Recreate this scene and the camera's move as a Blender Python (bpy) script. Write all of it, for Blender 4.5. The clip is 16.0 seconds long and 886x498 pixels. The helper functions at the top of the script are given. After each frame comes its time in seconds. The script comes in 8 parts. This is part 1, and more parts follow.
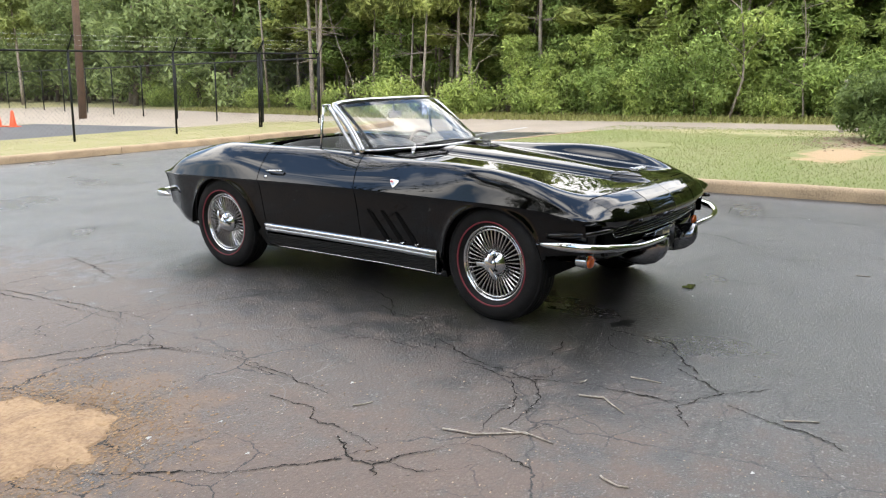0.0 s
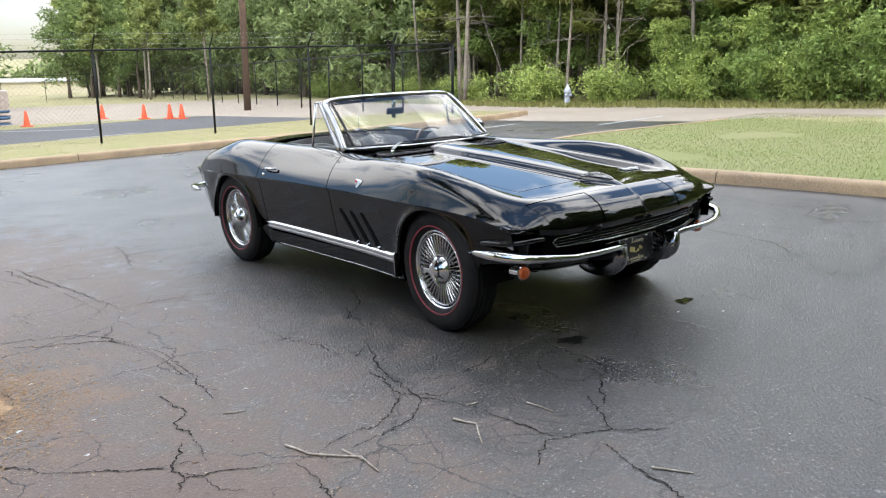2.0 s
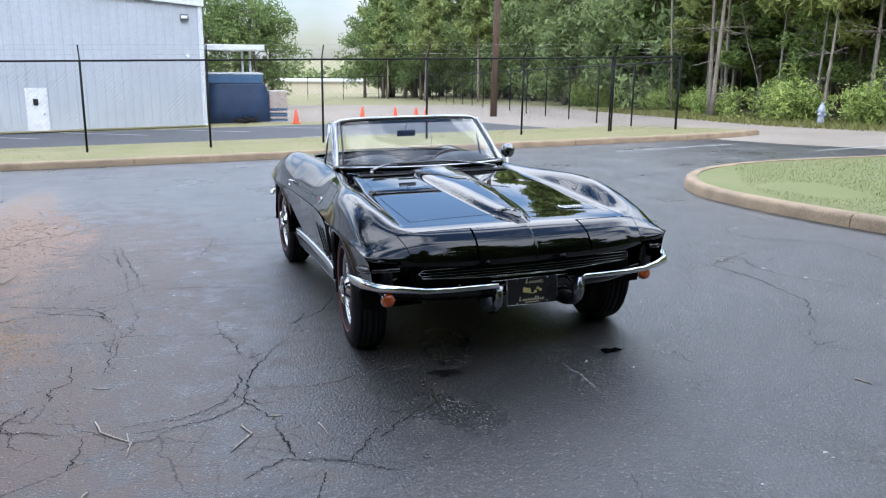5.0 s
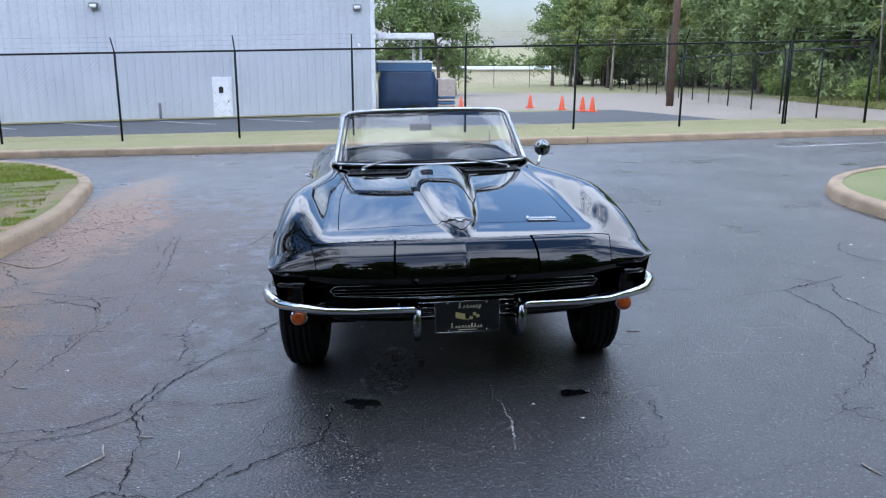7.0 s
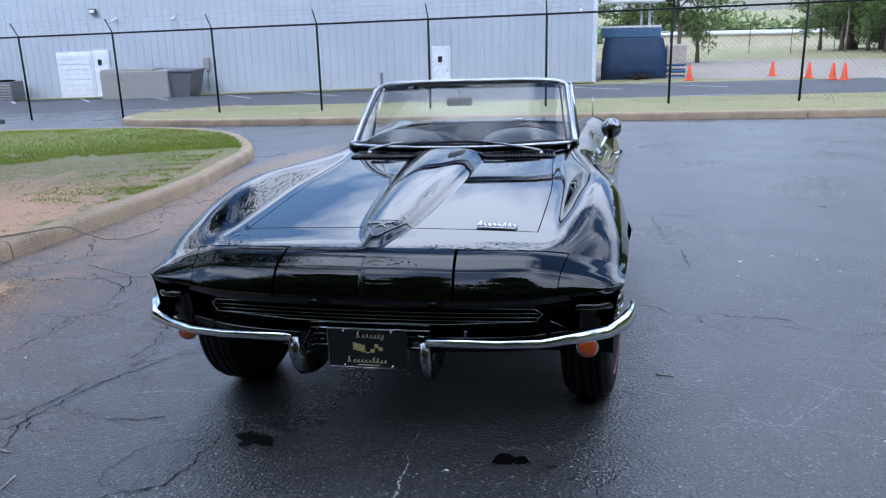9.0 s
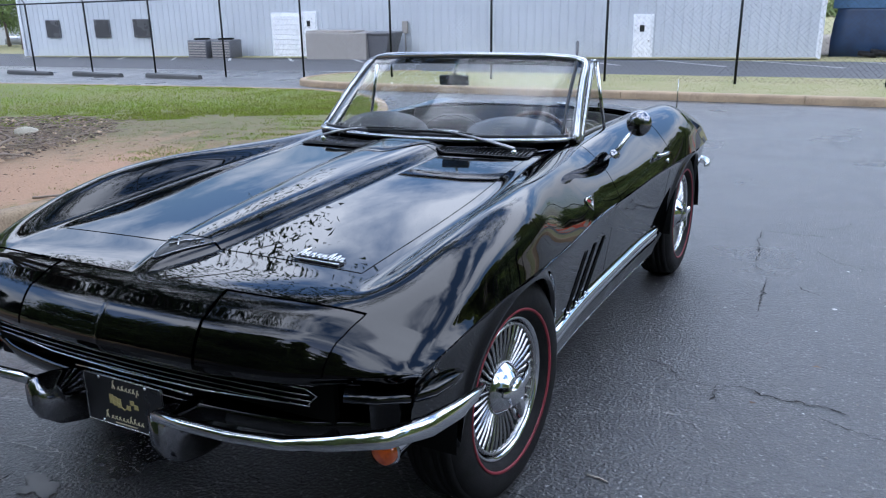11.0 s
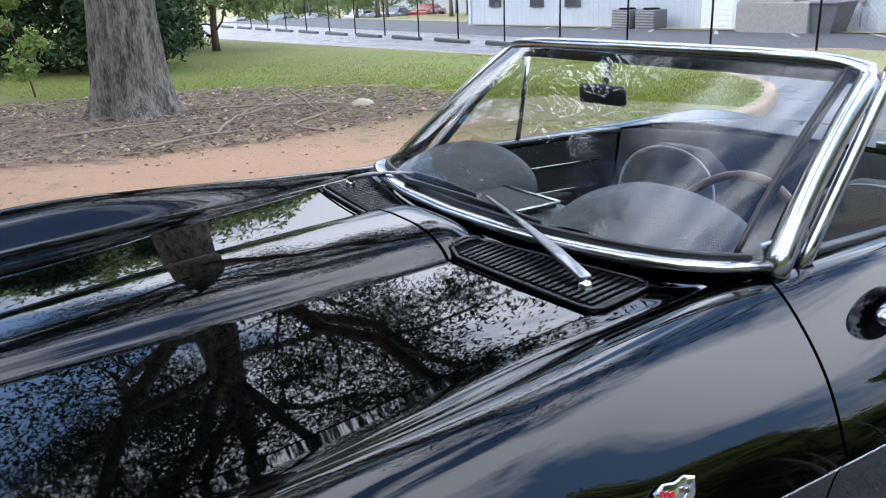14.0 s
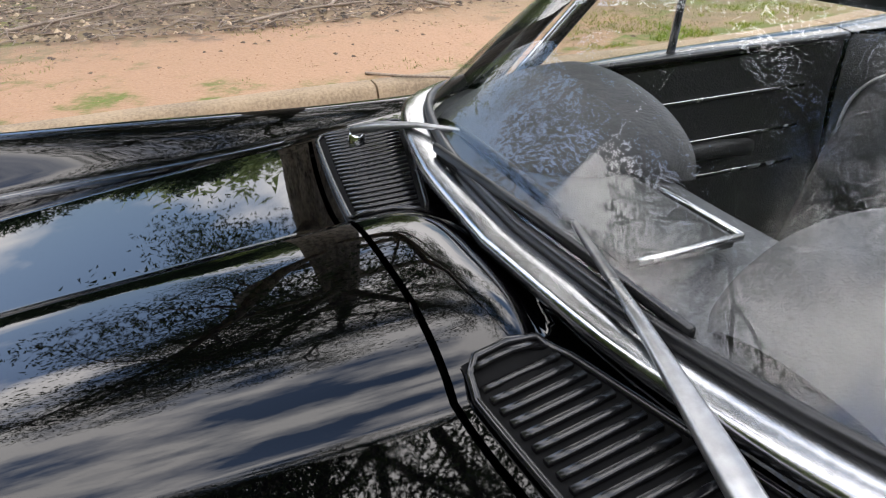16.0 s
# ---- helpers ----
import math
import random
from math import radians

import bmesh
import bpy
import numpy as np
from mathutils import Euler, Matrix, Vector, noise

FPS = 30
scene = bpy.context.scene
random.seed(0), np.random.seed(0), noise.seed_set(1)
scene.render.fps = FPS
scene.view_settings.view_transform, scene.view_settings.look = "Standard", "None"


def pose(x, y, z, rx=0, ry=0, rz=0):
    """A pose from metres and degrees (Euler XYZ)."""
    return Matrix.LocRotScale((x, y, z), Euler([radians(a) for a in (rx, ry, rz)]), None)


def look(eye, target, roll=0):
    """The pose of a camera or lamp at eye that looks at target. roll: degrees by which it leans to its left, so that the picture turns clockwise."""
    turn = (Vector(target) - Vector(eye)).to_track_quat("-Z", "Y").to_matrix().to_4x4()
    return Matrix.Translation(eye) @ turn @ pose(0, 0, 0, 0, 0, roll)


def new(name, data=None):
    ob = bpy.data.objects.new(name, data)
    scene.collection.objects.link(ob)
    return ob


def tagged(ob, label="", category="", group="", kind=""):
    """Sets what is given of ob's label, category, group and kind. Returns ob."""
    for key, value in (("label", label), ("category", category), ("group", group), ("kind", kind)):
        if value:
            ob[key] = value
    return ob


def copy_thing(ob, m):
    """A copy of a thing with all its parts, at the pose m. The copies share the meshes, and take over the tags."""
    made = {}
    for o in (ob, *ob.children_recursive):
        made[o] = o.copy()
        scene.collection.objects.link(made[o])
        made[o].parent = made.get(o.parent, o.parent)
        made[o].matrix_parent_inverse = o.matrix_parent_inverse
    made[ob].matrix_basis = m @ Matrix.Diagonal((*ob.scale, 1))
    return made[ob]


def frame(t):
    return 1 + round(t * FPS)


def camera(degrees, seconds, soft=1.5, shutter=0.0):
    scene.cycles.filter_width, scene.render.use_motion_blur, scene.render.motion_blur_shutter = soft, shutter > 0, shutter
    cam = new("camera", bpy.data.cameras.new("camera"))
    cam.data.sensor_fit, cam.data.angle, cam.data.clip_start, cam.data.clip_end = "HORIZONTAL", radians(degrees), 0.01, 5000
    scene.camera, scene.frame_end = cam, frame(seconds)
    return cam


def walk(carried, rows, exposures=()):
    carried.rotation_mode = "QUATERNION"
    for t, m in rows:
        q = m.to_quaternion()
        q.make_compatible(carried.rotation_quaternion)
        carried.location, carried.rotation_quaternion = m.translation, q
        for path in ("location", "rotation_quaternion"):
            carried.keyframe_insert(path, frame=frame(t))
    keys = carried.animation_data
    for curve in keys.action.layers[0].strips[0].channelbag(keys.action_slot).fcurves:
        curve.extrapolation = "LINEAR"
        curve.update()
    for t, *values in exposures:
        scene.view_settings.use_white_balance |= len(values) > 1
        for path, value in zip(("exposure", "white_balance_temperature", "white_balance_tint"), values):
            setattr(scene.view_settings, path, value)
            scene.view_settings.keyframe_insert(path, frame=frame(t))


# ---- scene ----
cam = camera(57.8, 16.0, 1.2)
TILT = Matrix.Rotation(math.atan(-0.032), 4, "X") @ Matrix.Rotation(math.atan(-0.019), 4, "Y")
PATH = [
    (0, (-4.686, -3.741, 1.463), (-3.126, -2.567, 1.029), 1.2),
    (0.5, (-4.431, -3.943, 1.490), (-2.959, -2.661, 1.056), 0.9),
    (1, (-4.152, -4.212, 1.499), (-2.765, -2.837, 1.062), 0.4),
    (1.5, (-3.899, -4.402, 1.505), (-2.584, -2.964, 1.054), 0.0),
    (2, (-3.630, -4.546, 1.526), (-2.375, -3.061, 1.058), -0.2),
    (2.5, (-3.438, -4.731, 1.548), (-2.248, -3.196, 1.073), -0.5),
    (3, (-3.132, -4.842, 1.529), (-2.023, -3.246, 1.053), -0.7),
    (3.2, (-3.010, -4.901, 1.549), (-1.940, -3.279, 1.078), -0.7),
    (5.3, (-1.675, -5.722, 1.685), (-1.082, -3.867, 1.228), 0.8),
    (5.5, (-1.534, -5.717, 1.676), (-0.985, -3.849, 1.219), 0.7),
    (6, (-1.225, -5.661, 1.712), (-0.784, -3.768, 1.243), 0.5),
    (6.5, (-0.824, -5.589, 1.706), (-0.504, -3.674, 1.228), 0.3),
    (7, (-0.473, -5.41, 1.687), (-0.279, -3.481, 1.196), 0.2),
    (7.5, (-0.139, -5.197, 1.691), (-0.08, -3.264, 1.184), 0.1),
    (8, (0.24, -5.015, 1.692), (0.147, -3.087, 1.168), -0.3),
    (8.5, (0.546, -4.742, 1.649), (0.294, -2.833, 1.11), -0.9),
    (9, (0.84, -4.491, 1.626), (0.43, -2.614, 1.068), -1.4),
    (9.2, (0.97, -4.376, 1.615), (0.5, -2.517, 1.048), -1.7),
    (11.3, (1.777, -3.052, 1.564), (0.8, -1.421, 0.944), -0.7),
    (11.5, (1.819, -2.912, 1.571), (0.781, -1.317, 0.956), -0.7),
    (12, (1.877, -2.526, 1.566), (0.692, -1.036, 0.956), -0.9),
    (12.5, (1.845, -2.162, 1.524), (0.517, -0.799, 0.906), -1.3),
    (13, (1.762, -1.787, 1.488), (0.32, -0.557, 0.851), -1.7),
    (13.5, (1.644, -1.451, 1.469), (0.105, -0.354, 0.815), -2.0),
    (14, (1.433, -1.155, 1.448), (-0.189, -0.191, 0.787), -2.4),
    (14.5, (1.235, -0.896, 1.412), (-0.453, -0.052, 0.751), -2.7),
    (15, (1.004, -0.721, 1.381), (-0.722, 0.016, 0.691), -3.5),
    (15.5, (0.747, -0.615, 1.344), (-0.974, 0.04, 0.565), -3.9),
    (16, (0.663, -0.566, 1.327), (-1.01, 0.012, 0.395), -3.7),
]
EXPOSURES = [(0, 0.41, 6730, 10), (1.5, 0.34, 6480, 10), (3, 0.31, 6230, 11), (5.5, 0.01, 5570, 12), (7, -0.15, 5340, 13), (9, -0.21, 5190, 13), (11.3, -0.14, 5410, 13), (12.5, -0.09, 5220, 13), (14, 0.21, 5660, 13), (15, 0.33, 6330, 13), (16, 0.36, 6580, 13)]
walk(cam, [(t, look(eye, target, roll)) for t, eye, target, roll in PATH], EXPOSURES)

# ---- world and light ----
SUN_DIR = Vector((-0.22, -0.78, 0.58)).normalized()
world = bpy.data.worlds.new("sky")
scene.world = world
world.use_nodes = True
wn, wl = world.node_tree.nodes, world.node_tree.links
wn.clear()
w_out = wn.new("ShaderNodeOutputWorld")
w_bg = wn.new("ShaderNodeBackground")
w_sky = wn.new("ShaderNodeTexSky")
w_sky.sky_type = "NISHITA"
w_sky.sun_disc = False
w_sky.sun_elevation = math.asin(SUN_DIR.z)
w_sky.sun_rotation = math.atan2(SUN_DIR.x, SUN_DIR.y)
w_sky.dust_density = 0.7
w_co = wn.new("ShaderNodeTexCoord")
w_noise = wn.new("ShaderNodeTexNoise")
w_noise.inputs["Scale"].default_value = 2.2
w_noise.inputs["Detail"].default_value = 7.0
w_noise.inputs["Roughness"].default_value = 0.58
w_map = wn.new("ShaderNodeMapping")
w_map.inputs["Scale"].default_value = (1, 1, 2.2)
w_map.inputs["Location"].default_value = (9.25, 6.21, 18.1)
wl.new(w_co.outputs["Generated"], w_map.inputs["Vector"])
wl.new(w_map.outputs["Vector"], w_noise.inputs["Vector"])
w_ramp = wn.new("ShaderNodeValToRGB")
w_ramp.color_ramp.elements[0].position = 0.41
w_ramp.color_ramp.elements[1].position = 0.55
wl.new(w_noise.outputs["Fac"], w_ramp.inputs["Fac"])
w_mix = wn.new("ShaderNodeMix")
w_mix.data_type = "RGBA"
w_scale = wn.new("ShaderNodeMix")
w_scale.data_type = "RGBA"
w_scale.blend_type = "MULTIPLY"
w_scale.inputs[0].default_value = 1.0
SKY = 0.225
w_scale.inputs[7].default_value = (SKY, SKY, SKY, 1)
wl.new(w_sky.outputs["Color"], w_scale.inputs[6])
wl.new(w_ramp.outputs["Color"], w_mix.inputs[0])
wl.new(w_scale.outputs[2], w_mix.inputs[6])
w_mix.inputs[7].default_value = (2.12, 2.11, 2.10, 1)
# an overcast sky is brightest overhead
w_sep = wn.new("ShaderNodeSeparateXYZ")
wl.new(w_co.outputs["Generated"], w_sep.inputs[0])
w_grad = wn.new("ShaderNodeMapRange")
w_grad.inputs["From Min"].default_value = 0.0
w_grad.interpolation_type = "SMOOTHSTEP"
w_grad.inputs["From Max"].default_value = 0.56
w_grad.inputs["To Min"].default_value = 0.38
w_grad.inputs["To Max"].default_value = 2.15
wl.new(w_sep.outputs["Z"], w_grad.inputs["Value"])
w_over = wn.new("ShaderNodeVectorMath")
w_over.operation = "SCALE"
wl.new(w_mix.outputs[2], w_over.inputs[0])
wl.new(w_grad.outputs["Result"], w_over.inputs["Scale"])
wl.new(w_over.outputs["Vector"], w_bg.inputs["Color"])
w_bg.inputs["Strength"].default_value = 1.0
wl.new(w_bg.outputs["Background"], w_out.inputs["Surface"])

sun = new("sun", bpy.data.lights.new("sun", "SUN"))
sun.data.energy = 0.85
sun.data.angle = radians(14)
sun.data.color = (1.0, 0.93, 0.82)
sun.matrix_world = look(SUN_DIR * 50, (0, 0, 0))

# ---- materials ----
MATS = {}


def material(name, color, rough=0.6, metal=0.0, spot=None, scale=8.0, fine=80.0, bump=0.0, bump_scale=60.0, coat=0.0,
             rough_var=0.1, spec=0.5, spread=0.5, per_object=0.0, per_island=0.0, translucent=0.0):
    """A Principled material with colour mottled at two scales, uneven gloss and a fine bump."""
    if name in MATS:
        return MATS[name]
    m = bpy.data.materials.new(name)
    m.use_nodes = True
    n, l = m.node_tree.nodes, m.node_tree.links
    b = n["Principled BSDF"]
    b.inputs["Metallic"].default_value = metal
    b.inputs["Roughness"].default_value = rough
    b.inputs["Specular IOR Level"].default_value = spec
    b.inputs["Coat Weight"].default_value = coat
    b.inputs["Coat Roughness"].default_value = 0.015
    spot = spot or tuple(c * 0.7 for c in color)
    co = n.new("ShaderNodeTexCoord")
    big, small = n.new("ShaderNodeTexNoise"), n.new("ShaderNodeTexNoise")
    for t, s in ((big, scale), (small, fine)):
        t.inputs["Scale"].default_value = s
        t.inputs["Detail"].default_value = 5.0
        l.new(co.outputs["Object"], t.inputs["Vector"])
    add = n.new("ShaderNodeMath")
    add.operation = "ADD"
    l.new(big.outputs["Fac"], add.inputs[0])
    l.new(small.outputs["Fac"], add.inputs[1])
    rng = n.new("ShaderNodeMapRange")
    rng.inputs["From Min"].default_value = 1.0 - spread * 0.5
    rng.inputs["From Max"].default_value = 1.0 + spread * 0.5
    l.new(add.outputs[0], rng.inputs["Value"])
    mix = n.new("ShaderNodeMix")
    mix.data_type = "RGBA"
    mix.inputs[6].default_value = (*spot, 1)
    mix.inputs[7].default_value = (*color, 1)
    l.new(rng.outputs["Result"], mix.inputs[0])
    out = mix.outputs[2]
    if per_object or per_island:
        src = n.new("ShaderNodeObjectInfo") if per_object else n.new("ShaderNodeNewGeometry")
        val = src.outputs["Random"] if per_object else src.outputs["Random Per Island"]
        amount = per_object or per_island
        r2 = n.new("ShaderNodeMapRange")
        r2.inputs["To Min"].default_value = 1 - amount
        r2.inputs["To Max"].default_value = 1 + amount
        l.new(val, r2.inputs["Value"])
        mul = n.new("ShaderNodeVectorMath")
        mul.operation = "SCALE"
        l.new(out, mul.inputs[0])
        l.new(r2.outputs["Result"], mul.inputs["Scale"])
        out = mul.outputs["Vector"]
    l.new(out, b.inputs["Base Color"])
    if rough_var:
        r3 = n.new("ShaderNodeMapRange")
        r3.inputs["From Min"].default_value = 0.3
        r3.inputs["From Max"].default_value = 0.7
        r3.inputs["To Min"].default_value = max(0.0, rough - rough_var)
        r3.inputs["To Max"].default_value = min(1.0, rough + rough_var)
        l.new(big.outputs["Fac"], r3.inputs["Value"])
        l.new(r3.outputs["Result"], b.inputs["Roughness"])
    if bump:
        bt = n.new("ShaderNodeTexNoise")
        bt.inputs["Scale"].default_value = bump_scale
        bt.inputs["Detail"].default_value = 6.0
        l.new(co.outputs["Object"], bt.inputs["Vector"])
        bp = n.new("ShaderNodeBump")
        bp.inputs["Strength"].default_value = min(1.0, bump)
        bp.inputs["Distance"].default_value = 0.01
        l.new(bt.outputs["Fac"], bp.inputs["Height"])
        l.new(bp.outputs["Normal"], b.inputs["Normal"])
    if translucent:
        tr = n.new("ShaderNodeBsdfTranslucent")
        l.new(out, tr.inputs["Color"])
        ms = n.new("ShaderNodeMixShader")
        ms.inputs[0].default_value = translucent
        l.new(b.outputs[0], ms.inputs[1])
        l.new(tr.outputs[0], ms.inputs[2])
        l.new(ms.outputs[0], n["Material Output"].inputs["Surface"])
    MATS[name] = m
    return m


def glass_material(name, tint=(0.97, 0.99, 0.98), haze=0.0):
    """Thin clear glass: mirror by Fresnel over a see-through pane."""
    m = bpy.data.materials.new(name)
    m.use_nodes = True
    n, l = m.node_tree.nodes, m.node_tree.links
    n.remove(n["Principled BSDF"])
    tr, gl, fr, mx = (n.new("ShaderNodeBsdfTransparent"), n.new("ShaderNodeBsdfGlossy"), n.new("ShaderNodeLayerWeight"),
                      n.new("ShaderNodeMixShader"))
    tr.inputs["Color"].default_value = (*tint, 1)
    gl.inputs["Roughness"].default_value = 0.01
    fr.inputs["Blend"].default_value = 0.5
    pw, sc = n.new("ShaderNodeMath"), n.new("ShaderNodeMath")
    pw.operation, sc.operation = "POWER", "MULTIPLY_ADD"
    pw.inputs[1].default_value = 4.5
    sc.inputs[1].default_value, sc.inputs[2].default_value = 0.85, 0.055
    l.new(fr.outputs["Facing"], pw.inputs[0])
    l.new(pw.outputs[0], sc.inputs[0])
    l.new(sc.outputs[0], mx.inputs[0])
    l.new(tr.outputs[0], mx.inputs[1])
    l.new(gl.outputs[0], mx.inputs[2])
    l.new(mx.outputs[0], n["Material Output"].inputs["Surface"])
    return m


PAINT = material("black_paint", (0.0004, 0.0004, 0.0006), 0.02, spot=(0.0003, 0.0003, 0.0004), rough_var=0.012, spec=0.44)
# chrome with the dark surroundings it mirrors put into its colour
CHROME_DIMMED = material("dark_chrome", (0.30, 0.30, 0.31), 0.12, 1.0, spot=(0.20, 0.20, 0.21), rough_var=0.03)
DULL_CHROME = material("dull_chrome", (0.50, 0.505, 0.515), 0.20, 1.0, spot=(0.36, 0.365, 0.375), scale=14, fine=160, rough_var=0.06)
CHROME = material("chrome", (0.66, 0.67, 0.68), 0.06, 1.0, spot=(0.58, 0.59, 0.61), rough_var=0.03)
STEEL = material("brushed_steel", (0.55, 0.55, 0.54), 0.22, 1.0, spot=(0.40, 0.40, 0.40), rough_var=0.08, fine=200)
RUBBER = material("tyre_rubber", (0.008, 0.008, 0.008), 0.7, spot=(0.013, 0.012, 0.012), bump=0.2, bump_scale=200, spec=0.18)
REDLINE = material("red_rubber", (0.20, 0.016, 0.026), 0.6)
DARK = material("black_underside", (0.005, 0.005, 0.005), 0.8, spec=0.08)
SATIN = material("satin_black", (0.010, 0.010, 0.011), 0.35)
VINYL = material("black_vinyl", (0.007, 0.007, 0.008), 0.48, bump=0.35, bump_scale=260, spot=(0.011, 0.011, 0.011), spec=0.35)
DASHPAD = material("dash_pad", (0.017, 0.017, 0.019), 0.5, bump=0.3, bump_scale=300, spot=(0.032, 0.032, 0.033))
AMBER = material("amber_lens", (0.62, 0.105, 0.008), 0.12, coat=1.0, spot=(0.42, 0.06, 0.005), scale=60)
GOLD = material("gold_print", (0.50, 0.42, 0.16), 0.5)
PLATE_PRINT = material("plate_print", (0.62, 0.56, 0.36), 0.5)
WHITEP = material("white_print", (0.7, 0.7, 0.68), 0.5)
RED_ENAMEL = material("red_enamel", (0.45, 0.02, 0.03), 0.25)
GLASS = glass_material("clear_glass")
ASPHALT = material("asphalt", (0.035, 0.0340, 0.0337), 0.34, spot=(0.0145, 0.0142, 0.0142), scale=0.9, fine=95, bump=0.8,
                   bump_scale=80, rough_var=0.10, spread=0.6, spec=0.74)
CRACK = material("crack_fill", (0.006, 0.006, 0.006), 0.95, spec=0.1, spot=(0.030, 0.028, 0.025), scale=9, fine=40, spread=0.45)
CONCRETE = material("kerb_concrete", (0.40, 0.295, 0.185), 0.85, spot=(0.22, 0.16, 0.10), scale=3, fine=60, bump=0.5, bump_scale=70)
GRASS_SOIL = material("lawn_soil", (0.125, 0.165, 0.024), 0.95, spot=(0.15, 0.135, 0.04), scale=0.7, fine=25, bump=0.8, bump_scale=40)
DRY_GRASS = material("dry_verge", (0.21, 0.21, 0.085), 0.95, spot=(0.26, 0.22, 0.11), scale=1.2, fine=30, bump=0.8, bump_scale=40)
GRAVEL = material("pale_gravel", (0.31, 0.265, 0.215), 0.95, spot=(0.235, 0.195, 0.15), scale=0.6, fine=30, bump=0.6, bump_scale=60)
BARK = material("bark", (0.17, 0.13, 0.10), 0.9, spot=(0.08, 0.06, 0.05), scale=4, fine=22, bump=1.0, bump_scale=18)
PALE_BARK = material("pale_bark", (0.30, 0.26, 0.21), 0.9, spot=(0.15, 0.125, 0.10), scale=4, fine=22, bump=1.0, bump_scale=18)
SIDING = material("white_siding", (0.42, 0.445, 0.475), 0.45, spot=(0.365, 0.388, 0.418), scale=0.7, fine=9)
FENCE_BLACK = material("black_fence", (0.008, 0.009, 0.009), 0.6, spec=0.2)


def overlay(m, patches, scale=4.0):
    """Dust, sand or litter lying on a ground material in ragged patches (centre, half sizes, strength, colour)."""
    n, l = m.node_tree.nodes, m.node_tree.links
    b = n["Principled BSDF"]
    out = b.inputs["Base Color"].links[0].from_socket
    rough = b.inputs["Roughness"].links[0].from_socket
    co, nz, n2 = n.new("ShaderNodeTexCoord"), n.new("ShaderNodeTexNoise"), n.new("ShaderNodeTexNoise")
    for t, s in ((nz, scale), (n2, 45.0)):
        t.inputs["Scale"].default_value = s
        t.inputs["Detail"].default_value = 8.0
        t.inputs["Roughness"].default_value = 0.68
        l.new(co.outputs["Object"], t.inputs["Vector"])
    for cx, cy, rx, ry, strength, color in patches:
        mp, ln = n.new("ShaderNodeMapping"), n.new("ShaderNodeVectorMath")
        mp.inputs["Location"].default_value = (-cx / rx, -cy / ry, 0)
        mp.inputs["Scale"].default_value = (1 / rx, 1 / ry, 0)
        l.new(co.outputs["Object"], mp.inputs["Vector"])
        ln.operation = "LENGTH"
        l.new(mp.outputs["Vector"], ln.inputs[0])
        ad, rg, mx, gr = n.new("ShaderNodeMath"), n.new("ShaderNodeMapRange"), n.new("ShaderNodeMix"), n.new("ShaderNodeMix")
        ad.operation = "MULTIPLY_ADD"
        ad.inputs[1].default_value = 3.0
        l.new(nz.outputs["Fac"], ad.inputs[0])
        l.new(ln.outputs["Value"], ad.inputs[2])
        rg.interpolation_type = "SMOOTHSTEP"
        rg.inputs["From Min"].default_value = 2.05
        rg.inputs["From Max"].default_value = 2.70
        rg.inputs["To Min"].default_value = strength
        rg.inputs["To Max"].default_value = 0.0
        l.new(ad.outputs[0], rg.inputs["Value"])
        gr.data_type = mx.data_type = "RGBA"
        gr.inputs[6].default_value = (*[c * 0.6 for c in color], 1)
        gr.inputs[7].default_value = (*[min(1, c * 1.25) for c in color], 1)
        l.new(n2.outputs["Fac"], gr.inputs[0])
        l.new(rg.outputs["Result"], mx.inputs[0])
        l.new(out, mx.inputs[6])
        l.new(gr.outputs[2], mx.inputs[7])
        out = mx.outputs[2]
        rm = n.new("ShaderNodeMix")
        l.new(rg.outputs["Result"], rm.inputs[0])
        l.new(rough, rm.inputs[2])
        rm.inputs[3].default_value = 0.9
        rough = rm.outputs[0]
    l.new(out, b.inputs["Base Color"])
    l.new(rough, b.inputs["Roughness"])


def speckle(m, scale, cut, color, amount):
    """Pale stones showing through a dark surface."""
    n, l = m.node_tree.nodes, m.node_tree.links
    b = n["Principled BSDF"]
    out = b.inputs["Base Color"].links[0].from_socket
    co, nz, rg, mx = n.new("ShaderNodeTexCoord"), n.new("ShaderNodeTexNoise"), n.new("ShaderNodeMapRange"), n.new("ShaderNodeMix")
    nz.inputs["Scale"].default_value = scale
    nz.inputs["Detail"].default_value = 3.0
    l.new(co.outputs["Object"], nz.inputs["Vector"])
    rg.inputs["From Min"].default_value = cut
    rg.inputs["From Max"].default_value = cut + 0.08
    rg.inputs["To Max"].default_value = amount
    l.new(nz.outputs["Fac"], rg.inputs["Value"])
    mx.data_type = "RGBA"
    mx.inputs[7].default_value = (*color, 1)
    l.new(rg.outputs["Result"], mx.inputs[0])
    l.new(out, mx.inputs[6])
    l.new(mx.outputs[2], b.inputs["Base Color"])


